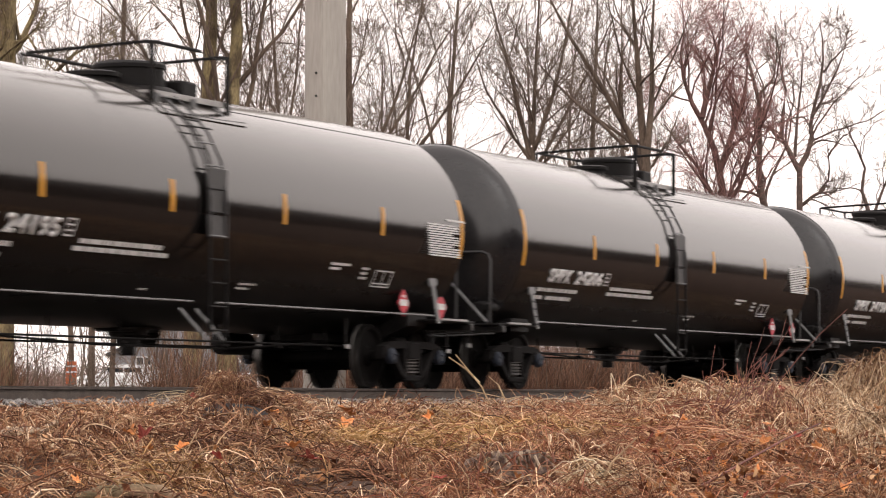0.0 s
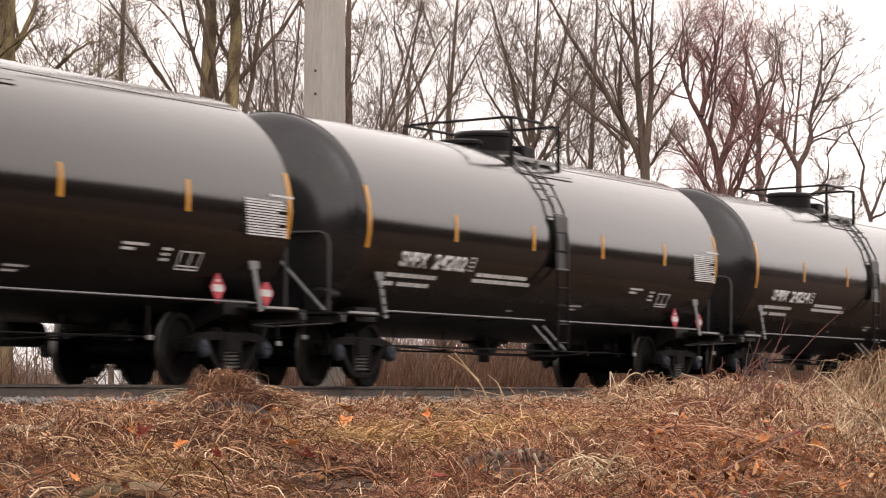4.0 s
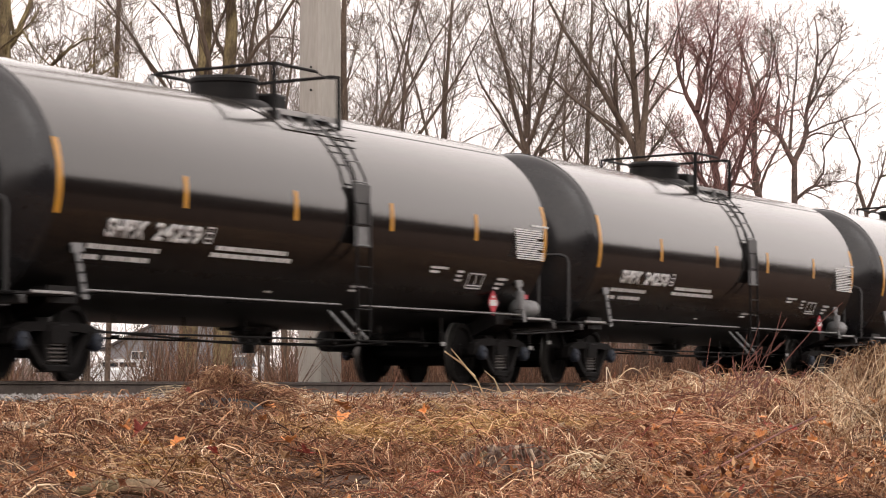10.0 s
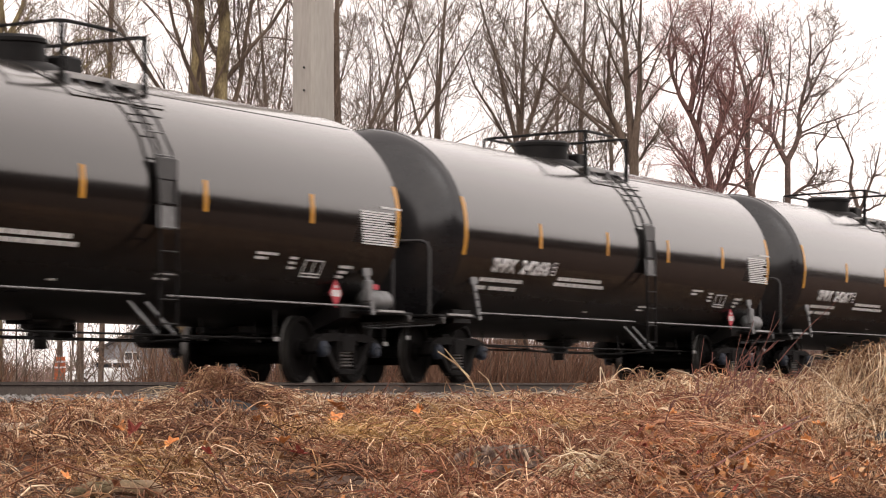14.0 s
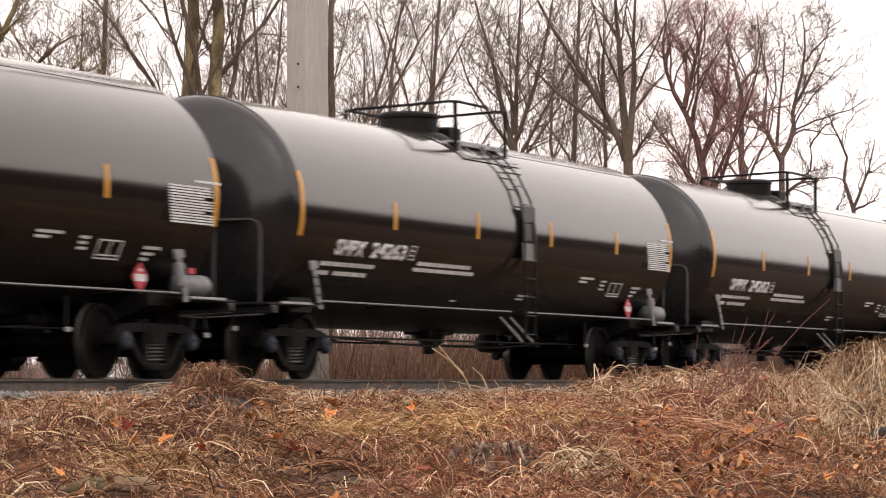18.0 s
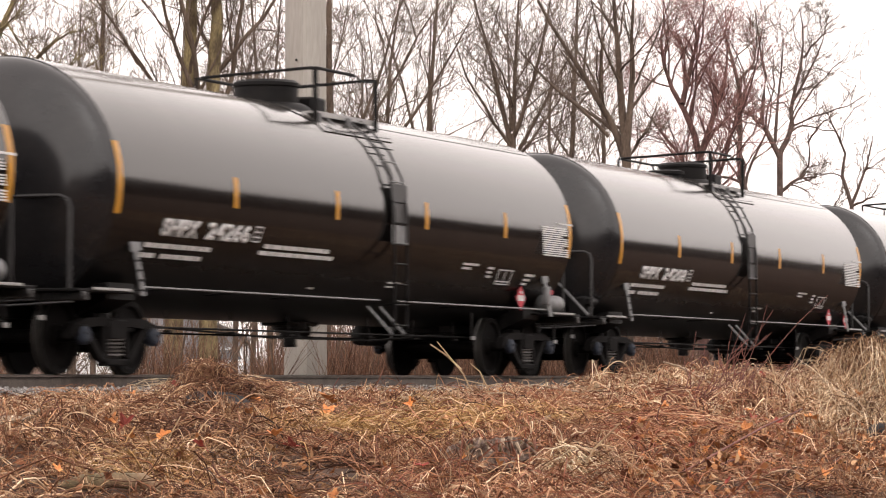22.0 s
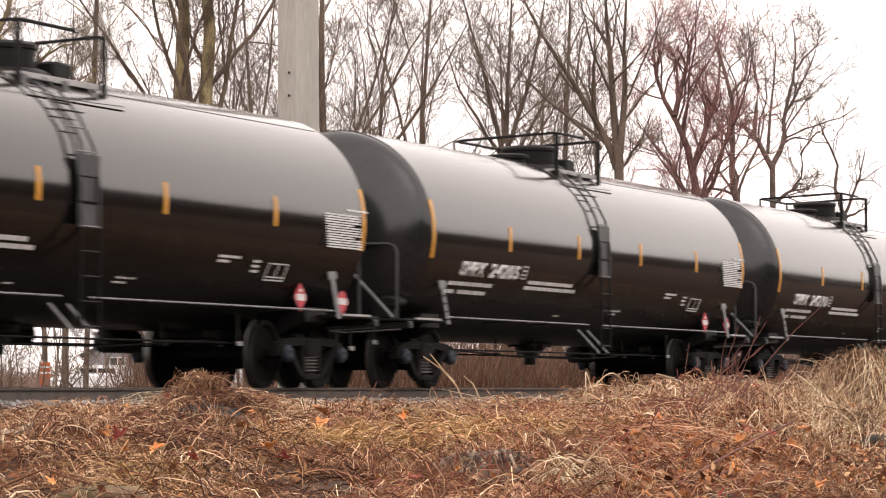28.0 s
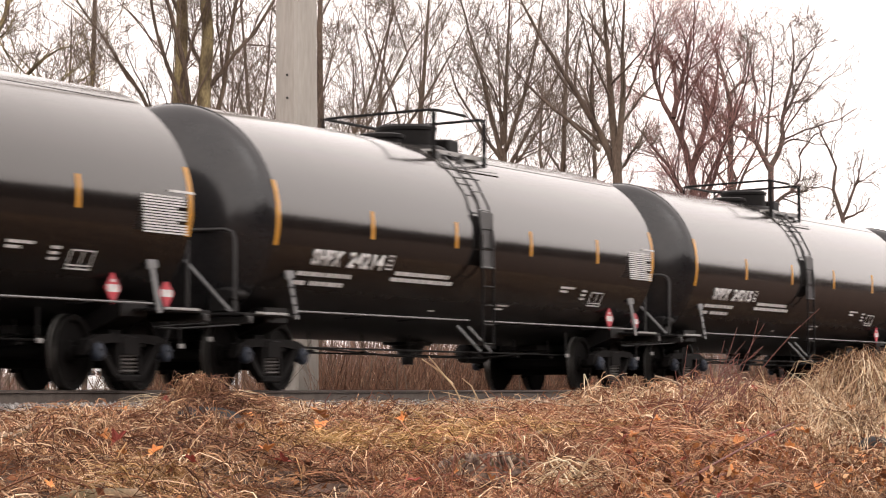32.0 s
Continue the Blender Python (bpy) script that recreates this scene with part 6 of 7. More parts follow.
def clumps():
    """Small tussocks all over the near bank, each a knot of bent stems."""
    rng = np.random.default_rng(91)
    n, per = 900, 26
    x, y = scatter(rng, n, 4.4, 13.0)
    size = rng.uniform(0.06, 0.24, n)
    x, y, size = np.repeat(x, per), np.repeat(y, per), np.repeat(size, per)
    count = n * per
    a = rng.uniform(0, 2 * np.pi, count)
    s = np.linspace(0, 1, 6)[None]
    rad = (size * rng.uniform(0.4, 1.6, count))[:, None]
    px = (x + rng.normal(0, 0.3, count) * size)[:, None] + np.cos(a)[:, None] * rad * s ** 1.2 + rng.normal(0, 0.012, (count, 6))
    py = (y + rng.normal(0, 0.3, count) * size)[:, None] + np.sin(a)[:, None] * rad * s ** 1.2 + rng.normal(0, 0.012, (count, 6))
    pz = ground_z(px, py) + (size * rng.uniform(0.25, 0.95, count))[:, None] * np.sin(np.pi * (0.1 + 0.8 * s)) * np.where(y > 11, 0.5, 1)[:, None] + rng.normal(0, 0.006, (count, 6))
    w = (rng.uniform(0.002, 0.0048, count) * (1 + 0.06 * (y - 4)))[:, None] * np.array([1, 1, 0.9, 0.8, 0.6, 0.4])[None]
    stuff("grass_tussocks", "small knotted tussocks of dead grass and weeds", "dry grass", *ribbons(np.stack([px, py, pz], 2), w * 1.25, across_of(rng, count)), STRAW)


clumps()


# ---- wooded bank on the viewer's side of the line, seen only in reflections ----
def wooded_bank():
    rng = np.random.default_rng(77)
    g = Geo()
    xs = np.arange(-160, 420, 1.6)
    top = 12.5 + 1.8 * np.sin(xs * 0.05) + 1.2 * np.sin(xs * 0.21 + 1) + rng.normal(0, 0.9, len(xs))
    ys = -34 - 0.06 * np.clip(xs, 0, 400)
    rings = [[(x, y + 3, -1.2), (x, y + 0.6, h * 0.6 - 1), (x, y, h), (x, y - 3, h * 0.9), (x, y - 4, -1.2)] for x, y, h in zip(xs, ys, top)]
    g.rings(rings)
    m = mat("far_bare_woods", (0.055, 0.036, 0.029), 0.95, second=(0.02, 0.014, 0.012), scale=0.5, fine=0.4, spec=0.1, stretch=(3, 3, 0.4))
    tagged(part("backdrop_woods", g, m, None, smooth=0), "brown band of bare woods in the distance", "woods", kind="structure")


# ---- houses, vehicles and a sign beyond the track ----
SIDING = mat("pale_siding", (0.62, 0.61, 0.58), 0.7, second=(0.52, 0.51, 0.49), scale=1.5, fine=0.1)
GREYWALL = mat("grey_house_wall", (0.30, 0.30, 0.32), 0.8, second=(0.24, 0.24, 0.25), scale=1.5, fine=0.1)
ROOF = mat("dark_roof_shingle", (0.085, 0.08, 0.08), 0.9, second=(0.055, 0.05, 0.05), scale=3, fine=0.3)
TRIM = mat("white_trim", (0.75, 0.74, 0.72), 0.6, second=(0.65, 0.64, 0.62), scale=3)
GLASS = mat("dark_window_glass", (0.03, 0.035, 0.04), 0.06, spec=0.8)
CARWHITE = mat("white_car_paint", (0.84, 0.84, 0.84), 0.25, second=(0.8, 0.8, 0.8), scale=2, coat=0.5)
TYRE = mat("black_rubber", (0.015, 0.015, 0.015), 0.9)
RIM = mat("alloy_rim", (0.4, 0.4, 0.41), 0.35, 0.8)
LAMP = mat("lamp_lens", (0.5, 0.5, 0.5), 0.15)
REDLAMP = mat("red_lamp_lens", (0.35, 0.02, 0.02), 0.2)
ORANGE = mat("orange_sheeting", (0.50, 0.12, 0.035), 0.5, second=(0.40, 0.09, 0.03), scale=6)


def house(name, label, x, y, turn, w, d, h, roof_h, wall, clad=False, gable=False):
    """Gabled house: walls, roof slabs with eaves, windows with frames, a door."""
    o = thing(name, pose(x, y, float(ground_z(x, y)), 0, 0, turn), label=label, category="house")
    g = Geo().add([(-w / 2, -d / 2, -0.4), (w / 2, -d / 2, -0.4), (w / 2, d / 2, -0.4), (-w / 2, d / 2, -0.4),
                   (-w / 2, -d / 2, h), (w / 2, -d / 2, h), (w / 2, d / 2, h), (-w / 2, d / 2, h), (-w / 2, 0, h + roof_h), (w / 2, 0, h + roof_h)],
                  [(3, 2, 1, 0), (0, 1, 5, 4), (2, 3, 7, 6), (1, 2, 6, 9, 5), (3, 0, 4, 8, 7), (4, 5, 9, 8), (6, 7, 8, 9)])
    part("wall", g, wall, o, smooth=0)
    e = 0.45
    for s in (-1, 1):
        k = roof_h / (d / 2)
        a, b = (s * (d / 2 + e), h - e * k + 0.03), (0.0, h + roof_h + 0.03)
        rf = Geo().rings([[(q, a[0], a[1]), (q, b[0], b[1]), (q, b[0], b[1] + 0.16), (q, a[0], a[1] + 0.16)] for q in (-w / 2 - e, w / 2 + e)])
        rp = part("roof", rf, ROOF, o, "dark shingled roof slope", smooth=0)
        part("fascia", Geo().box(-w / 2 - e, w / 2 + e, a[0] - 0.03 if s < 0 else a[0] + 0.003, a[0] - 0.003 if s < 0 else a[0] + 0.03, a[1] - 0.04, a[1] + 0.17), TRIM, rp, smooth=0)
    for face, span in ((-1, w),):
        for i in range(max(2, int(span / 2.6))):
            cx = -w / 2 + (i + 0.5) * w / max(2, int(span / 2.6))
            wn_ = part("window", Geo().box(cx - 0.5, cx + 0.5, -d / 2 - 0.05, -d / 2 - 0.002, 1.0, 2.3), TRIM, o, "white window frame", smooth=0)
            for q in (-1, 1):
                part("pane", Geo().box(cx + (0.03 if q > 0 else -0.44), cx + (0.44 if q > 0 else -0.03), -d / 2 - 0.062, -d / 2 - 0.052, 1.07, 2.23), GLASS, wn_, smooth=0)
    if gable:
        for cy, z0, z1 in ((-2.6, 0.9, 2.2), (-0.3, 0.9, 2.2), (2.7, 1.0, 2.3)):
            wn_ = part("window", Geo().box(-w / 2 - 0.05, -w / 2 - 0.002, cy - 0.5, cy + 0.5, z0, z1), TRIM, o, "white window frame", smooth=0)
            for q in (-1, 1):
                part("pane", Geo().box(-w / 2 - 0.062, -w / 2 - 0.052, cy + (0.03 if q > 0 else -0.43), cy + (0.43 if q > 0 else -0.03), z0 + 0.07, z1 - 0.07), GLASS, wn_, smooth=0)
        for s in (-1, 1):
            part("corner_board", Geo().box(-w / 2 - 0.02, -w / 2 + 0.1, s * (d / 2 + 0.012) - 0.06, s * (d / 2 + 0.012) + 0.06, -0.3, h - 0.15), TRIM, o, smooth=0)
    if clad:
        for k in range(int((h + 0.2) / 0.2)):
            part("siding_board", Geo().add([(-w / 2, -d / 2 - 0.022, k * 0.2 - 0.2), (w / 2, -d / 2 - 0.022, k * 0.2 - 0.2), (w / 2, -d / 2 - 0.004, k * 0.2 - 0.012), (-w / 2, -d / 2 - 0.004, k * 0.2 - 0.012),
                                            (-w / 2, -d / 2 - 0.004, k * 0.2 - 0.2), (w / 2, -d / 2 - 0.004, k * 0.2 - 0.2)],
                                           [(0, 1, 2, 3), (0, 4, 5, 1), (0, 3, 4), (1, 5, 2), (4, 3, 2, 5)]), wall, o, smooth=0)
    return o


def vehicle(name, label, x, y, turn, pickup=False):
    """Parked car: lofted body, cabin, glass, wheels, lamps, mirrors, bumpers. Front towards +x."""
    o = thing(name, pose(x, y, float(ground_z(x, y)), 0, 0, turn), label=label, category="car")
    L2, W2 = 2.35, 0.92
    secs = [(-L2, 0.45, 0.95, 0.80), (-L2 + 0.12, 0.36, 1.02, 0.88), (-1.3, 0.32, 1.06, W2), (0.0, 0.32, 1.05, W2), (0.95, 0.32, 1.03, W2), (1.5, 0.34, 0.98, 0.91), (2.15, 0.38, 0.88, 0.86), (L2, 0.48, 0.74, 0.72)]
    g = Geo().rings([[(a, -w, z0 + 0.08), (a, -w + 0.07, z0), (a, w - 0.07, z0), (a, w, z0 + 0.08), (a, w, z1 - 0.1), (a, w - 0.1, z1), (a, -w + 0.1, z1), (a, -w, z1 - 0.1)] for a, z0, z1, w in secs])
    body = part("body", g, CARWHITE, o, smooth=40)
    back = -0.35 if pickup else -2.2
    hr = 0.0 if pickup else 0.2
    cab = [(back, 1.02, 0.80), (back + 0.45, 1.58 - hr, 0.68), (back + 0.8, 1.68 - hr, 0.66), (0.05, 1.70 - hr, 0.66), (0.45, 1.62 - hr, 0.67), (1.15, 1.03, 0.80)]
    part("roof", Geo().rings([[(a, -w, 1.0), (a, -w * 0.99, z), (a, w * 0.99, z), (a, w, 1.0)] for a, z, w in cab]), CARWHITE, o, smooth=30)
    part("windscreen", Geo().add([(1.10, -0.70, 1.08), (1.10, 0.70, 1.08), (0.52, 0.60, 1.59 - hr), (0.52, -0.60, 1.59 - hr)], [(0, 1, 2, 3)]), GLASS, o, smooth=0, at=pose(0.03, 0, 0.015))
    for s in (-1, 1):
        for a, b in (((-0.15, 0.42) if pickup else (-0.95, -0.12)), ((0.48, 0.9) if pickup else (-0.05, 0.75))):
            part("side_window", Geo().box(a, b, s * 0.80 - 0.012, s * 0.80 + 0.012, 1.10, 1.52 - hr, 0.01), GLASS, o, smooth=0)
        part("mirror", Geo().box(0.72, 0.88, s * 1.0 - 0.1, s * 1.0 + 0.1, 1.08, 1.22, 0.03), CARWHITE, o)
        part("headlight", Geo().box(2.16, 2.33, s * 0.62 - 0.15, s * 0.62 + 0.15, 0.66, 0.80, 0.03), LAMP, o, "clear headlight")
        part("tail_light", Geo().box(-2.37, -2.28, s * 0.78 - 0.08, s * 0.78 + 0.08, 0.72, 0.98, 0.02), REDLAMP, o, "red tail light")
        for a in (-1.42, 1.45):
            wh = part("wheel", Geo().lathe([(-0.1, 0.2), (-0.11, 0.31), (-0.07, 0.34), (0.07, 0.34), (0.11, 0.31), (0.1, 0.2)], "y", 24, (0, 0, 0)), TYRE, o,
                      "black tyre on an alloy rim", at=pose(a, s * 0.82, 0.34))
            part("rim", Geo().lathe([(-0.09, 0.05), (-0.085, 0.2), (0.085, 0.2), (0.09, 0.05)], "y", 16, caps=True), RIM, wh)
    part("bumper", Geo().box(2.22, 2.42, -0.78, 0.78, 0.38, 0.58, 0.04), CARWHITE, o)
    part("bumper", Geo().box(-2.42, -2.25, -0.8, 0.8, 0.40, 0.60, 0.04), GREYP, o)
    return o


def barrier_sign(x, y):
    o = thing("barrier_panel", pose(x, y, float(ground_z(x, y)), 0, 0, -65), label="orange and white striped barrier panel on a post", category="barrier")
    part("post", Geo().box(-0.04, 0.04, 0.02, 0.07, 0, 1.50, 0.008), GREYP, o)
    pn = part("panel", Geo().box(-0.15, 0.15, -0.02, 0.02, 0.82, 1.46, 0.006), ORANGE, o)
    for z in (1.14, 1.30):
        part("stripe", Geo().box(-0.14, 0.14, -0.026, -0.022, z, z + 0.05), WHITE, pn, smooth=0)
    return o


wooded_bank()
house("house", "grey house with a dark gabled roof beyond the trees", 183.0, 92.35, 22.4, 10, 9, 2.5, 2.2, GREYWALL, gable=True)
house("clad_garage", "low pale clapboard garage beyond the brush", 147, 46.5, -62, 9, 6, 1.75, 1.2, SIDING, True)
vehicle("parked_car", "white estate car parked beyond the trees", 145.6, 77.6, 122)
vehicle("pickup_truck", "white pickup parked beyond the reeds", 148.5, 72.0, 205, True)
barrier_sign(80.53, 44.48)


# ---- single stalks, leaves and debris on the bank ----
LEAF = mat("orange_maple_leaf", (0.70, 0.33, 0.11), 0.7, second=(0.50, 0.17, 0.05), scale=14, fine=0.25, obrand=0.3)
REDLEAF = mat("red_maple_leaf", (0.36, 0.055, 0.035), 0.7, second=(0.22, 0.035, 0.022), scale=14, fine=0.25, obrand=0.2)
TANLEAF = mat("tan_dead_leaf", (0.60, 0.40, 0.22), 0.75, second=(0.40, 0.22, 0.11), scale=14, fine=0.25, obrand=0.2)
WOOD = mat("bleached_wood", (0.46, 0.36, 0.26), 0.85, second=(0.28, 0.20, 0.14), scale=6, fine=0.3, bump=0.003, stretch=(0.4, 3, 3))
REDLEAFWOOD = mat("red_rotten_wood", (0.24, 0.10, 0.06), 0.95, second=(0.12, 0.05, 0.035), scale=20, fine=0.3)
ROTTEN = mat("rotten_wood", (0.22, 0.15, 0.11), 0.95, second=(0.06, 0.035, 0.028), scale=30, fine=0.4, bump=0.01)
RUBBER = mat("dark_weathered_rubber", (0.026, 0.025, 0.026), 0.9, second=(0.015, 0.0145, 0.015), scale=6, fine=0.3)
MOSSLOG = mat("mossy_log", (0.26, 0.17, 0.105), 0.95, second=(0.12, 0.095, 0.05), scale=9, fine=0.3, bump=0.008)


def leaf_mesh(seed, size, material):
    """Five-lobed leaf, cupped and curled, with a stalk."""
    rnd = random.Random(seed)
    tips = [(-2.5, 0.55), (-2.1, 0.66), (-1.75, 0.48), (-1.35, 0.9), (-1.1, 0.86), (-0.72, 0.55), (-0.2, 1.0), (0.0, 1.12), (0.2, 1.0), (0.72, 0.55), (1.1, 0.86), (1.35, 0.9), (1.75, 0.48), (2.1, 0.66), (2.5, 0.55), (3.1, 0.28)]
    v, f = [(0, 0, 0)], []
    fold, roll = rnd.uniform(0.2, 0.95), rnd.uniform(-0.2, 0.45)
    for a, r in tips:
        r *= rnd.uniform(0.85, 1.15)
        px, py = math.sin(a) * r, math.cos(a) * r
        v.append((px * (1 - 0.35 * fold), py, fold * abs(px) * 0.9 + roll * py * py + 0.12 * rnd.uniform(-1, 1)))
    n = len(tips)
    low = [(x, y, z - 0.03) for x, y, z in v]
    f = [(0, i, i % n + 1) for i in range(1, n + 1)] + [(n + 1, n + 1 + i % n + 1, n + 1 + i) for i in range(1, n + 1)]
    f += [(i, n + 1 + i, n + 1 + i % n + 1, i % n + 1) for i in range(1, n + 1)]
    g = Geo().add([(x * size, y * size, z * size) for x, y, z in v + low], f)
    g.tube([(0, -0.15 * size, 0), (0.1 * size, -0.7 * size, 0.2 * size), (0.1 * size, -1.1 * size, 0.1 * size)], 0.0015, 4)
    return g.mesh("fallen_leaf", material)


def leaves():
    rnd = random.Random(9)
    kinds = {k: [leaf_mesh(i + 10 * len(k), 0.052 if k != "tan" else 0.04, m) for i in range(5)] for k, m in (("orange", LEAF), ("red", REDLEAF), ("tan", TANLEAF))}
    names = {"orange": "curled orange maple leaf on the dead grass", "red": "curled dark red maple leaf on the dead grass", "tan": "pale tan dead leaf on the grass"}
    spots = [(18.1, 8.1, "orange", 1.6), (17.8, 7.98, "orange", 1.4), (13.73, 7.2, "red", 1.2), (13.7, 7.25, "orange", 1.0),
             (14.39, 6.73, "orange", 1.1), (13.36, 6.27, "tan", 1.2), (13.86, 6.39, "red", 1.0), (17.39, 7.25, "orange", 0.9),
             (17.23, 7.21, "orange", 1.0), (12.56, 6.41, "orange", 0.9), (12.92, 6.4, "red", 0.8), (19.44, 5.33, "tan", 1.4),
             (16.16, 5.0, "tan", 1.2), (22.28, 6.24, "orange", 1.6), (19.64, 5.6, "orange", 1.2), (22.16, 5.99, "red", 1.0),
             (21.2, 6.02, "tan", 1.1), (19.94, 6.04, "orange", 1.1), (22.14, 6.65, "red", 1.0), (21.48, 7.08, "orange", 1.0),
             (16.05, 4.45, "orange", 1.1), (17.18, 4.65, "tan", 1.1), (20.97, 5.49, "orange", 1.0), (15.56, 5.19, "orange", 0.9),
             (14.55, 8.03, "tan", 0.8), (18.79, 8.91, "orange", 0.9), (15.65, 7.47, "orange", 0.8), (28.97, 14.63, "red", 1.2),
             (23.98, 6.38, "orange", 1.0)]
    named = len(spots)
    for i in range(120):
        y = rnd.uniform(4.8, 10.5 if i % 3 else 6.8)
        x = y * (rnd.uniform(2.9, 4.0) if i % 4 else rnd.uniform(1.8, 3.9))
        spots.append((x, y, ("orange", "orange", "orange", "red", "tan")[i % 5], rnd.uniform(0.55, 1.05)))
    for i, (x, y, k, s) in enumerate(spots):
        ob = new("fallen_leaf", kinds[k][rnd.randrange(5)])
        z = float(ground_z(x, y)) + (0.14 if i < named else rnd.uniform(0.07, 0.15))
        ob.matrix_basis = pose(x, y, z, rnd.uniform(5, 60), rnd.uniform(-40, 40), rnd.uniform(-160, 120)) @ Matrix.Diagonal((s, s, s, 1))
        tagged(ob, names[k], "leaf", group="fallen leaves")


def stalk(label, m, base, tips, r):
    """One dead stalk; tips: lists of (x, y, z) from the base."""
    x, y = base
    z = float(ground_z(x, y)) - 0.03
    g = Geo()
    for pts in tips:
        g.tube([(x + SIDE.x * a + DEEP.x * c, y + SIDE.y * a + DEEP.y * c, z + b) for a, b, c in pts], [r * (1 - 0.6 * i / len(pts)) for i in range(len(pts))], 6)
    return tagged(part("dead_stalk", g, m, None), label, "stalk")


def stick(label, x, y, z, r, length, rot, bend=0.1, m=None):
    g = Geo().tube([(length * (q - 0.5), bend * length * math.sin(3 * q), 0.02 * math.sin(7 * q)) for q in (0, 0.2, 0.45, 0.7, 0.9, 1.0)], [r * 0.8, r, r, r * 0.9, r * 0.7, r * 0.3], 7)
    return tagged(part("stick", g, m or WOOD, None, at=pose(x, y, float(ground_z(x, y)) + z, *rot)), label, "stick", group="sticks on the bank")


def debris():
    stalk("tall pale forked dead stalk leaning over the grass", STALK, (22.6, 8.9),
          [[(0.01, 0, 0), (0.0, 0.1, 0), (-0.045, 0.22, 0), (-0.115, 0.37, 0), (-0.22, 0.50, 0), (-0.31, 0.61, 0)], [(-0.13, 0.4, 0), (-0.23, 0.50, 0.02), (-0.36, 0.59, 0.02)]], 0.009)
    stalk("long pale stem fallen aslant across the grass", STALK, (25.5, 9.6), [[(0.1, 0, 0), (0.0, 0.16, 0), (-0.2, 0.23, 0), (-0.42, 0.28, 0), (-0.66, 0.33, 0)]], 0.006)
    stalk("pale dead stalk leaning over the grass", STALK, (22.5, 8.82), [[(0.05, 0, 0), (0.06, 0.13, 0), (0.03, 0.27, 0), (-0.03, 0.4, 0), (-0.1, 0.46, 0)]], 0.008)
    stalk("upright pale stalk broken off at the top", STALK, (22.4, 8.98), [[(0, 0, 0), (0.0, 0.1, 0), (0.0, 0.23, 0)]], 0.011)
    rnd = random.Random(4)
    for i in range(20):
        x, y = 25.4 + rnd.uniform(-1.7, 1.5), 8.0 + rnd.uniform(-0.5, 0.4)
        ln, a = rnd.uniform(0.3, 0.75), rnd.uniform(0.1, 1.1)
        pts = [(a * ln * q + 0.03 * math.sin(4 * q + i), ln * q * (1 - 0.3 * q * a), 0.05 * math.sin(3 * q + i)) for q in (0, 0.15, 0.3, 0.45, 0.6, 0.8, 1.0)]
        q, k = pts[3], pts[2]
        stalk("thin red-brown bramble stem arching out of the weeds", REDSTALK, (x, y),
              [pts, [q, (q[0] + 0.05, q[1] + 0.09, 0), (q[0] + 0.08, q[1] + 0.2, 0.03)], [k, (k[0] + 0.1, k[1] + 0.05, 0), (k[0] + 0.22, k[1] + 0.14, 0)]], 0.0045)
    for i in range(7):
        x, y = 26.2 + rnd.uniform(-0.7, 0.7), 8.15 + rnd.uniform(-0.2, 0.2)
        ln, a = rnd.uniform(0.55, 1.0), rnd.uniform(0.0, 0.75)
        pts = [(a * ln * q + 0.03 * math.sin(4 * q + i), ln * q * (1 - 0.2 * q * a), 0.05 * math.sin(3 * q + i)) for q in (0, 0.15, 0.3, 0.45, 0.6, 0.8, 1.0)]
        q, k = pts[4], pts[3]
        stalk("tall thin red-brown bramble stem with short side twigs", REDSTALK, (x, y),
              [pts, [q, (q[0] + 0.07, q[1] + 0.05, 0), (q[0] + 0.14, q[1] + 0.12, 0.03)], [k, (k[0] - 0.04, k[1] + 0.08, 0), (k[0] - 0.05, k[1] + 0.17, 0)]], 0.0043)
    stalk("long thin grey-brown twig reaching up before the train", REDSTALK, (25.6, 7.9), [[(0, 0, 0), (0.2, 0.35, 0), (0.42, 0.62, 0), (0.60, 0.82, 0), (0.82, 1.02, 0)]], 0.0055)
    stalk("long red-brown stem lying aslant over the dead leaves", REDSTALK, (16.19, 5.43),
          [[(-0.05, 0, 0), (0.2, 0.1, 0.2), (0.45, 0.22, 0.5), (0.7, 0.33, 0.9), (0.95, 0.42, 1.3)], [(0.2, 0.1, 0.2), (0.4, 0.13, 0.35), (0.6, 0.2, 0.5)]], 0.008)
    stalk("bent pale stick standing out of the weeds", STALK, (15.44, 5.53), [[(0, 0, 0), (0.01, 0.1, 0), (0.06, 0.2, 0), (0.13, 0.27, 0), (0.19, 0.33, 0)]], 0.008)
    stalk("straight pale stem standing on the bank", STALK, (23.76, 8.21), [[(0, 0, 0), (0.02, 0.15, 0), (0.05, 0.4, 0)]], 0.006)
    for i in range(130):
        y = rnd.uniform(5.0, 10.5)
        x, ln, a = y * rnd.uniform(1.8, 4.0), rnd.uniform(0.1, 0.34), rnd.uniform(-0.9, 0.9)
        pts = [(a * ln * q + 0.035 * math.sin(5 * q + i), ln * q * (1 - 0.35 * q * abs(a)), 0.02 * math.sin(3 * q)) for q in (0, 0.2, 0.4, 0.6, 0.8, 1.0)]
        stalk("thin pale dead stalk standing in the grass", STALK if i % 4 else REDSTALK, (x, y), [pts], rnd.uniform(0.003, 0.006))
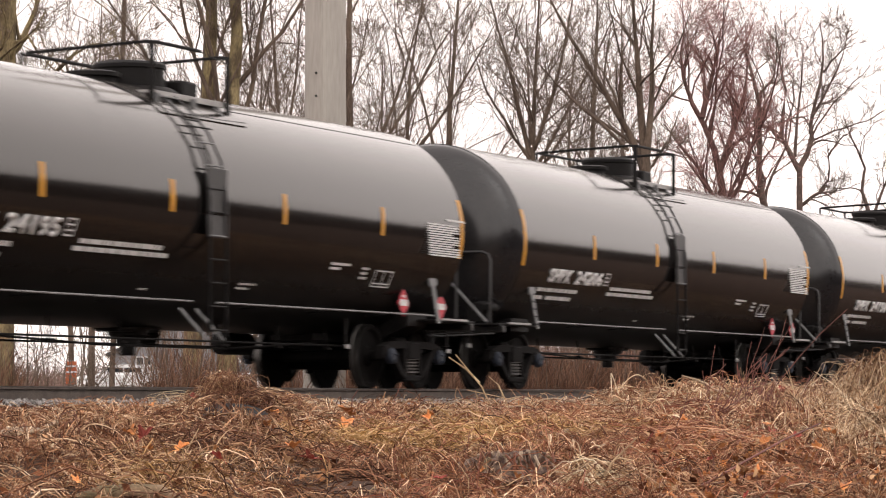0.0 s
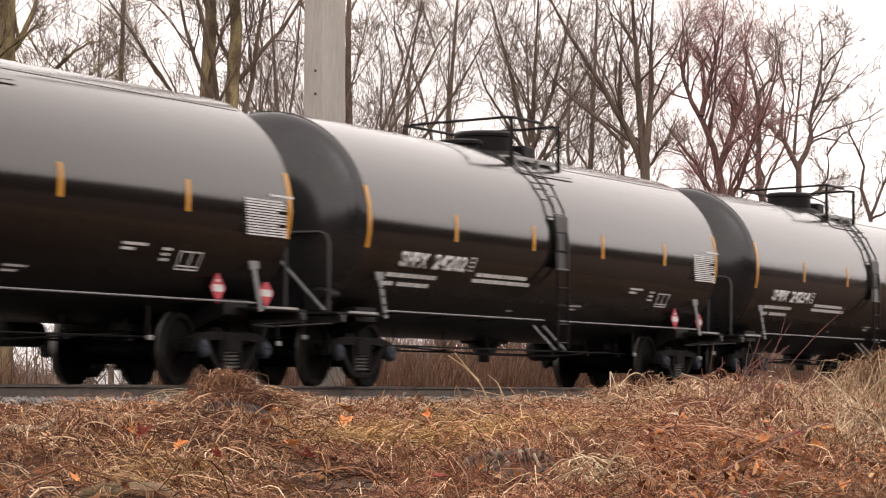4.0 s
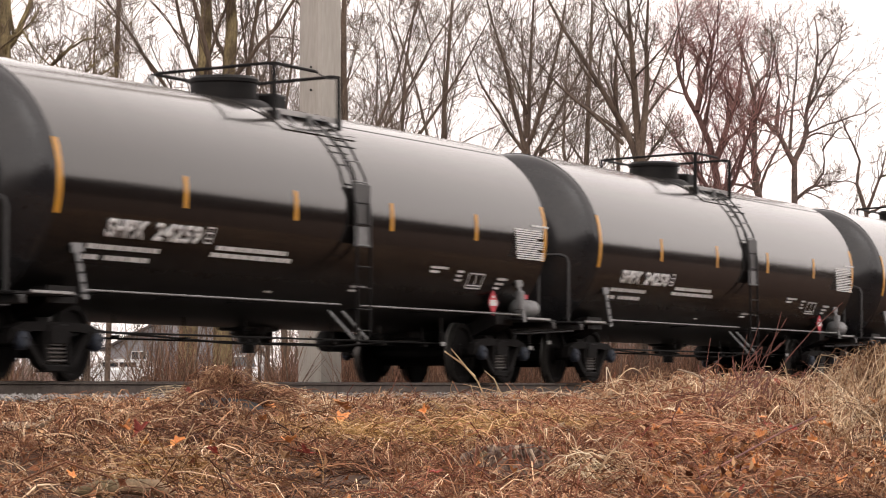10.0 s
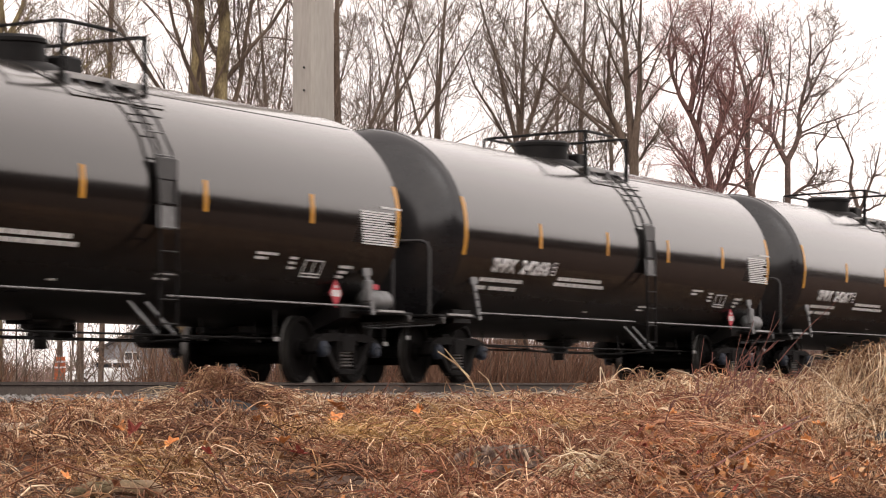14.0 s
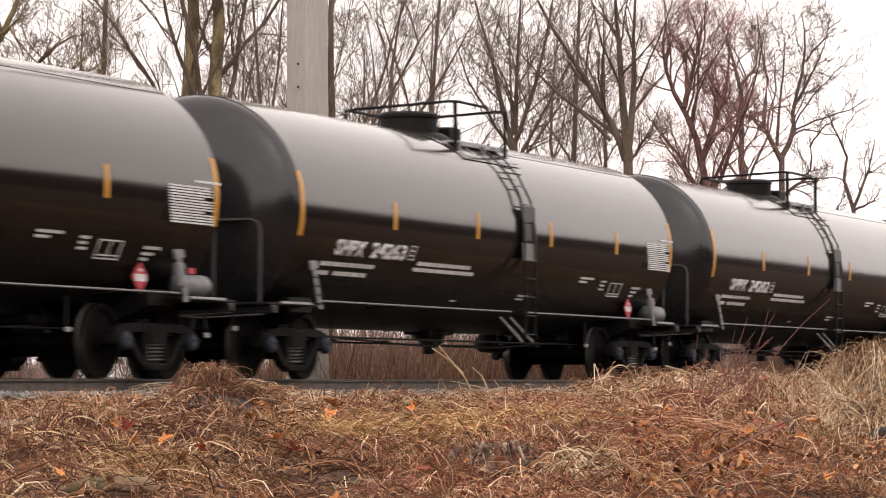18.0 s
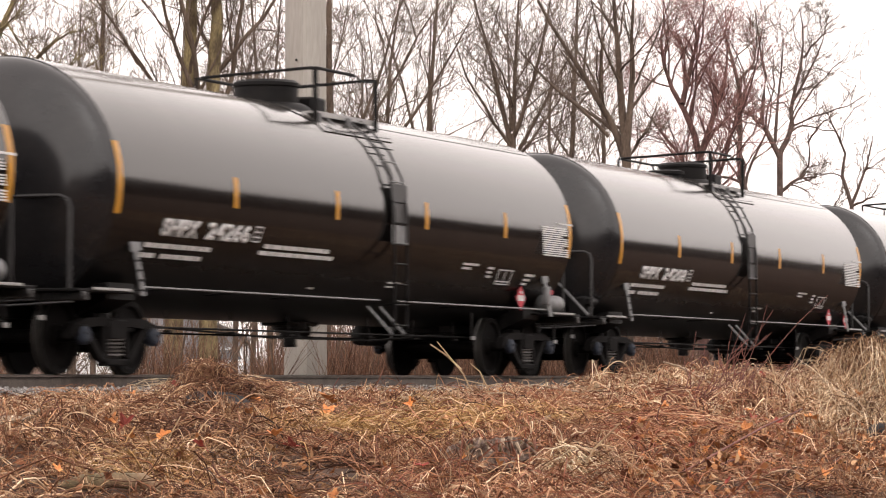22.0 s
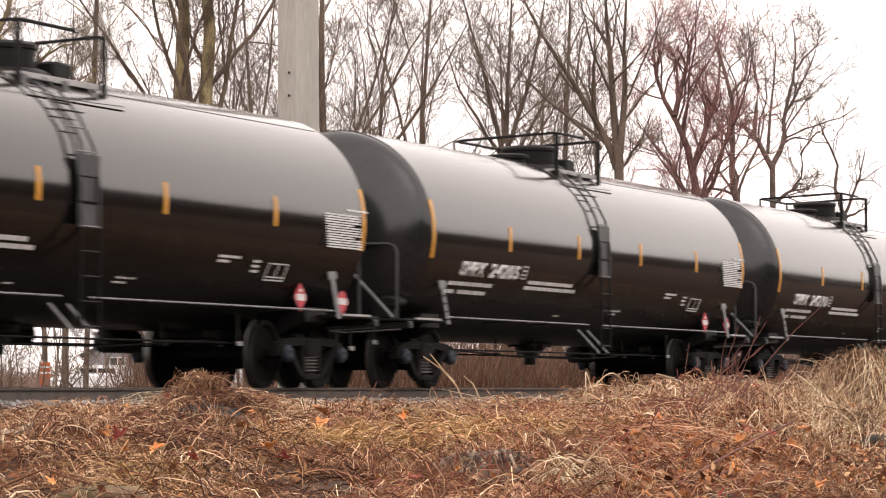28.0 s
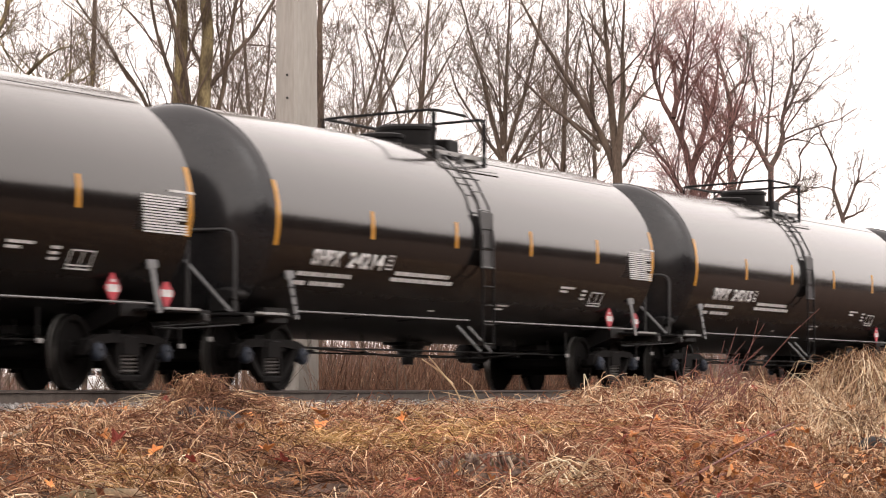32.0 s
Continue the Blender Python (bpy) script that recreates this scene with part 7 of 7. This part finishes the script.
    # curved dark slab, sticks, rotten stump, cut stub, log, stone
    g = Geo().rings([[(a, -0.075 * w, 0.03 * math.cos(a * 5)), (a, 0.075 * w, 0.03 * math.cos(a * 5)), (a, 0.075 * w, 0.03 * math.cos(a * 5) + 0.02), (a, -0.075 * w, 0.03 * math.cos(a * 5) + 0.02)]
                     for a, w in ((-0.3, 0.4), (-0.22, 0.9), (-0.08, 1.0), (0.08, 1.0), (0.2, 0.85), (0.28, 0.4))])
    x, y = 19.25, 9.4
    tagged(part("rubber_slab", g, RUBBER, None, at=pose(x, y, float(ground_z(x, y)) + 0.14, 40, 6, -67) @ Matrix.Diagonal((0.75, 1.2, 1, 1))), "curved dark piece of weathered rubber in the weeds", "debris")
    stick("bleached broken stick lying on the grass", 14.4, 8.2, 0.07, 0.022, 0.34, (0, -14, -66), 0.02)
    stick("bleached splinter of wood on the grass", 19.78, 7.45, 0.07, 0.02, 0.3, (0, -10, -66), 0.02)
    for x, y, z, r, ln, rot in ((27.6, 8.75, 0.16, 0.009, 0.75, (0, 22, -64)), (26.6, 8.5, 0.13, 0.007, 0.5, (0, 18, -60)), (28.6, 8.8, 0.17, 0.007, 0.6, (0, -14, -70)),
                                (25.8, 9.4, 0.19, 0.008, 0.75, (0, 3, -64)), (26.8, 8.3, 0.12, 0.006, 0.4, (0, 30, -58)), (24.4, 9.2, 0.1, 0.006, 0.6, (0, 8, -75))):
        stick("weathered pale stick on the brush heap", x, y, z, r, ln, rot)
    x, y = 16.32, 6.38
    rnd = random.Random(12)
    g = Geo()
    rings = []
    for z, q in ((-0.06, 0.26), (0.0, 0.25), (0.03, 0.22), (0.055, 0.17), (0.07, 0.06)):
        rings.append([(math.cos(k * 0.2855) * q * rnd.uniform(0.7, 1.2), math.sin(k * 0.2855) * q * rnd.uniform(0.7, 1.2), z + rnd.uniform(-0.025, 0.03)) for k in range(22)])
    g.rings(rings)
    stump = thing("rotten_stump", pose(x, y, float(ground_z(x, y)) + 0.09), label="crumbling grey and brown rotten stump in the grass", category="stump")
    part("stump_body", g, ROTTEN, stump, smooth=0)
    for k in range(70):
        a = rnd.uniform(2.2, 5.6)
        q = rnd.uniform(0.12, 0.27)
        part("splinter", Geo().box(-rnd.uniform(0.005, 0.018), rnd.uniform(0.005, 0.018), -0.006, 0.006, -0.04, rnd.uniform(0.02, 0.07), 0.003), (ROTTEN, MOSSLOG, ROTTEN, REDLEAFWOOD, WOOD)[k % 5], stump,
             at=pose(q * math.cos(a), q * math.sin(a), 0.03 + 0.10 * (0.27 - q), rnd.uniform(-40, 40), rnd.uniform(-40, 40), rnd.uniform(0, 180)))
    x, y = 16.36, 7.3
    g = Geo().lathe([(-0.05, 0.03), (0.0, 0.03), (0.075, 0.027), (0.095, 0.022), (0.096, 0.002)], "z", 12, caps=True)
    tagged(part("cut_stub", g, ROTTEN, None, at=pose(x, y, float(ground_z(x, y)), 14, 12, 0)), "short brown cut stub of a stem", "stub")
    x, y = 11.85, 6.27
    g = Geo().tube([(-0.22, 0, -0.02), (-0.12, 0.01, 0.0), (0.0, 0, 0.01), (0.12, 0.02, 0.0), (0.2, 0.02, -0.03)], [0.018, 0.034, 0.03, 0.038, 0.016], 11)
    tagged(part("log", g, MOSSLOG, None, at=pose(x, y, float(ground_z(x, y)) + 0.045, 0, 0, -62)), "short mossy log half sunk in dead grass", "log")
    x, y = 22.02, 5.69
    g = Geo().lathe([(-0.04, 0.1), (0.02, 0.14), (0.08, 0.12), (0.12, 0.07), (0.13, 0.01)], "z", 9, caps=True)
    tagged(part("stone", g, RUBBER, None, at=pose(x, y, float(ground_z(x, y)) + 0.02)), "dark grey stone at the edge of the tall grass", "stone")


leaves()
debris()


motions()
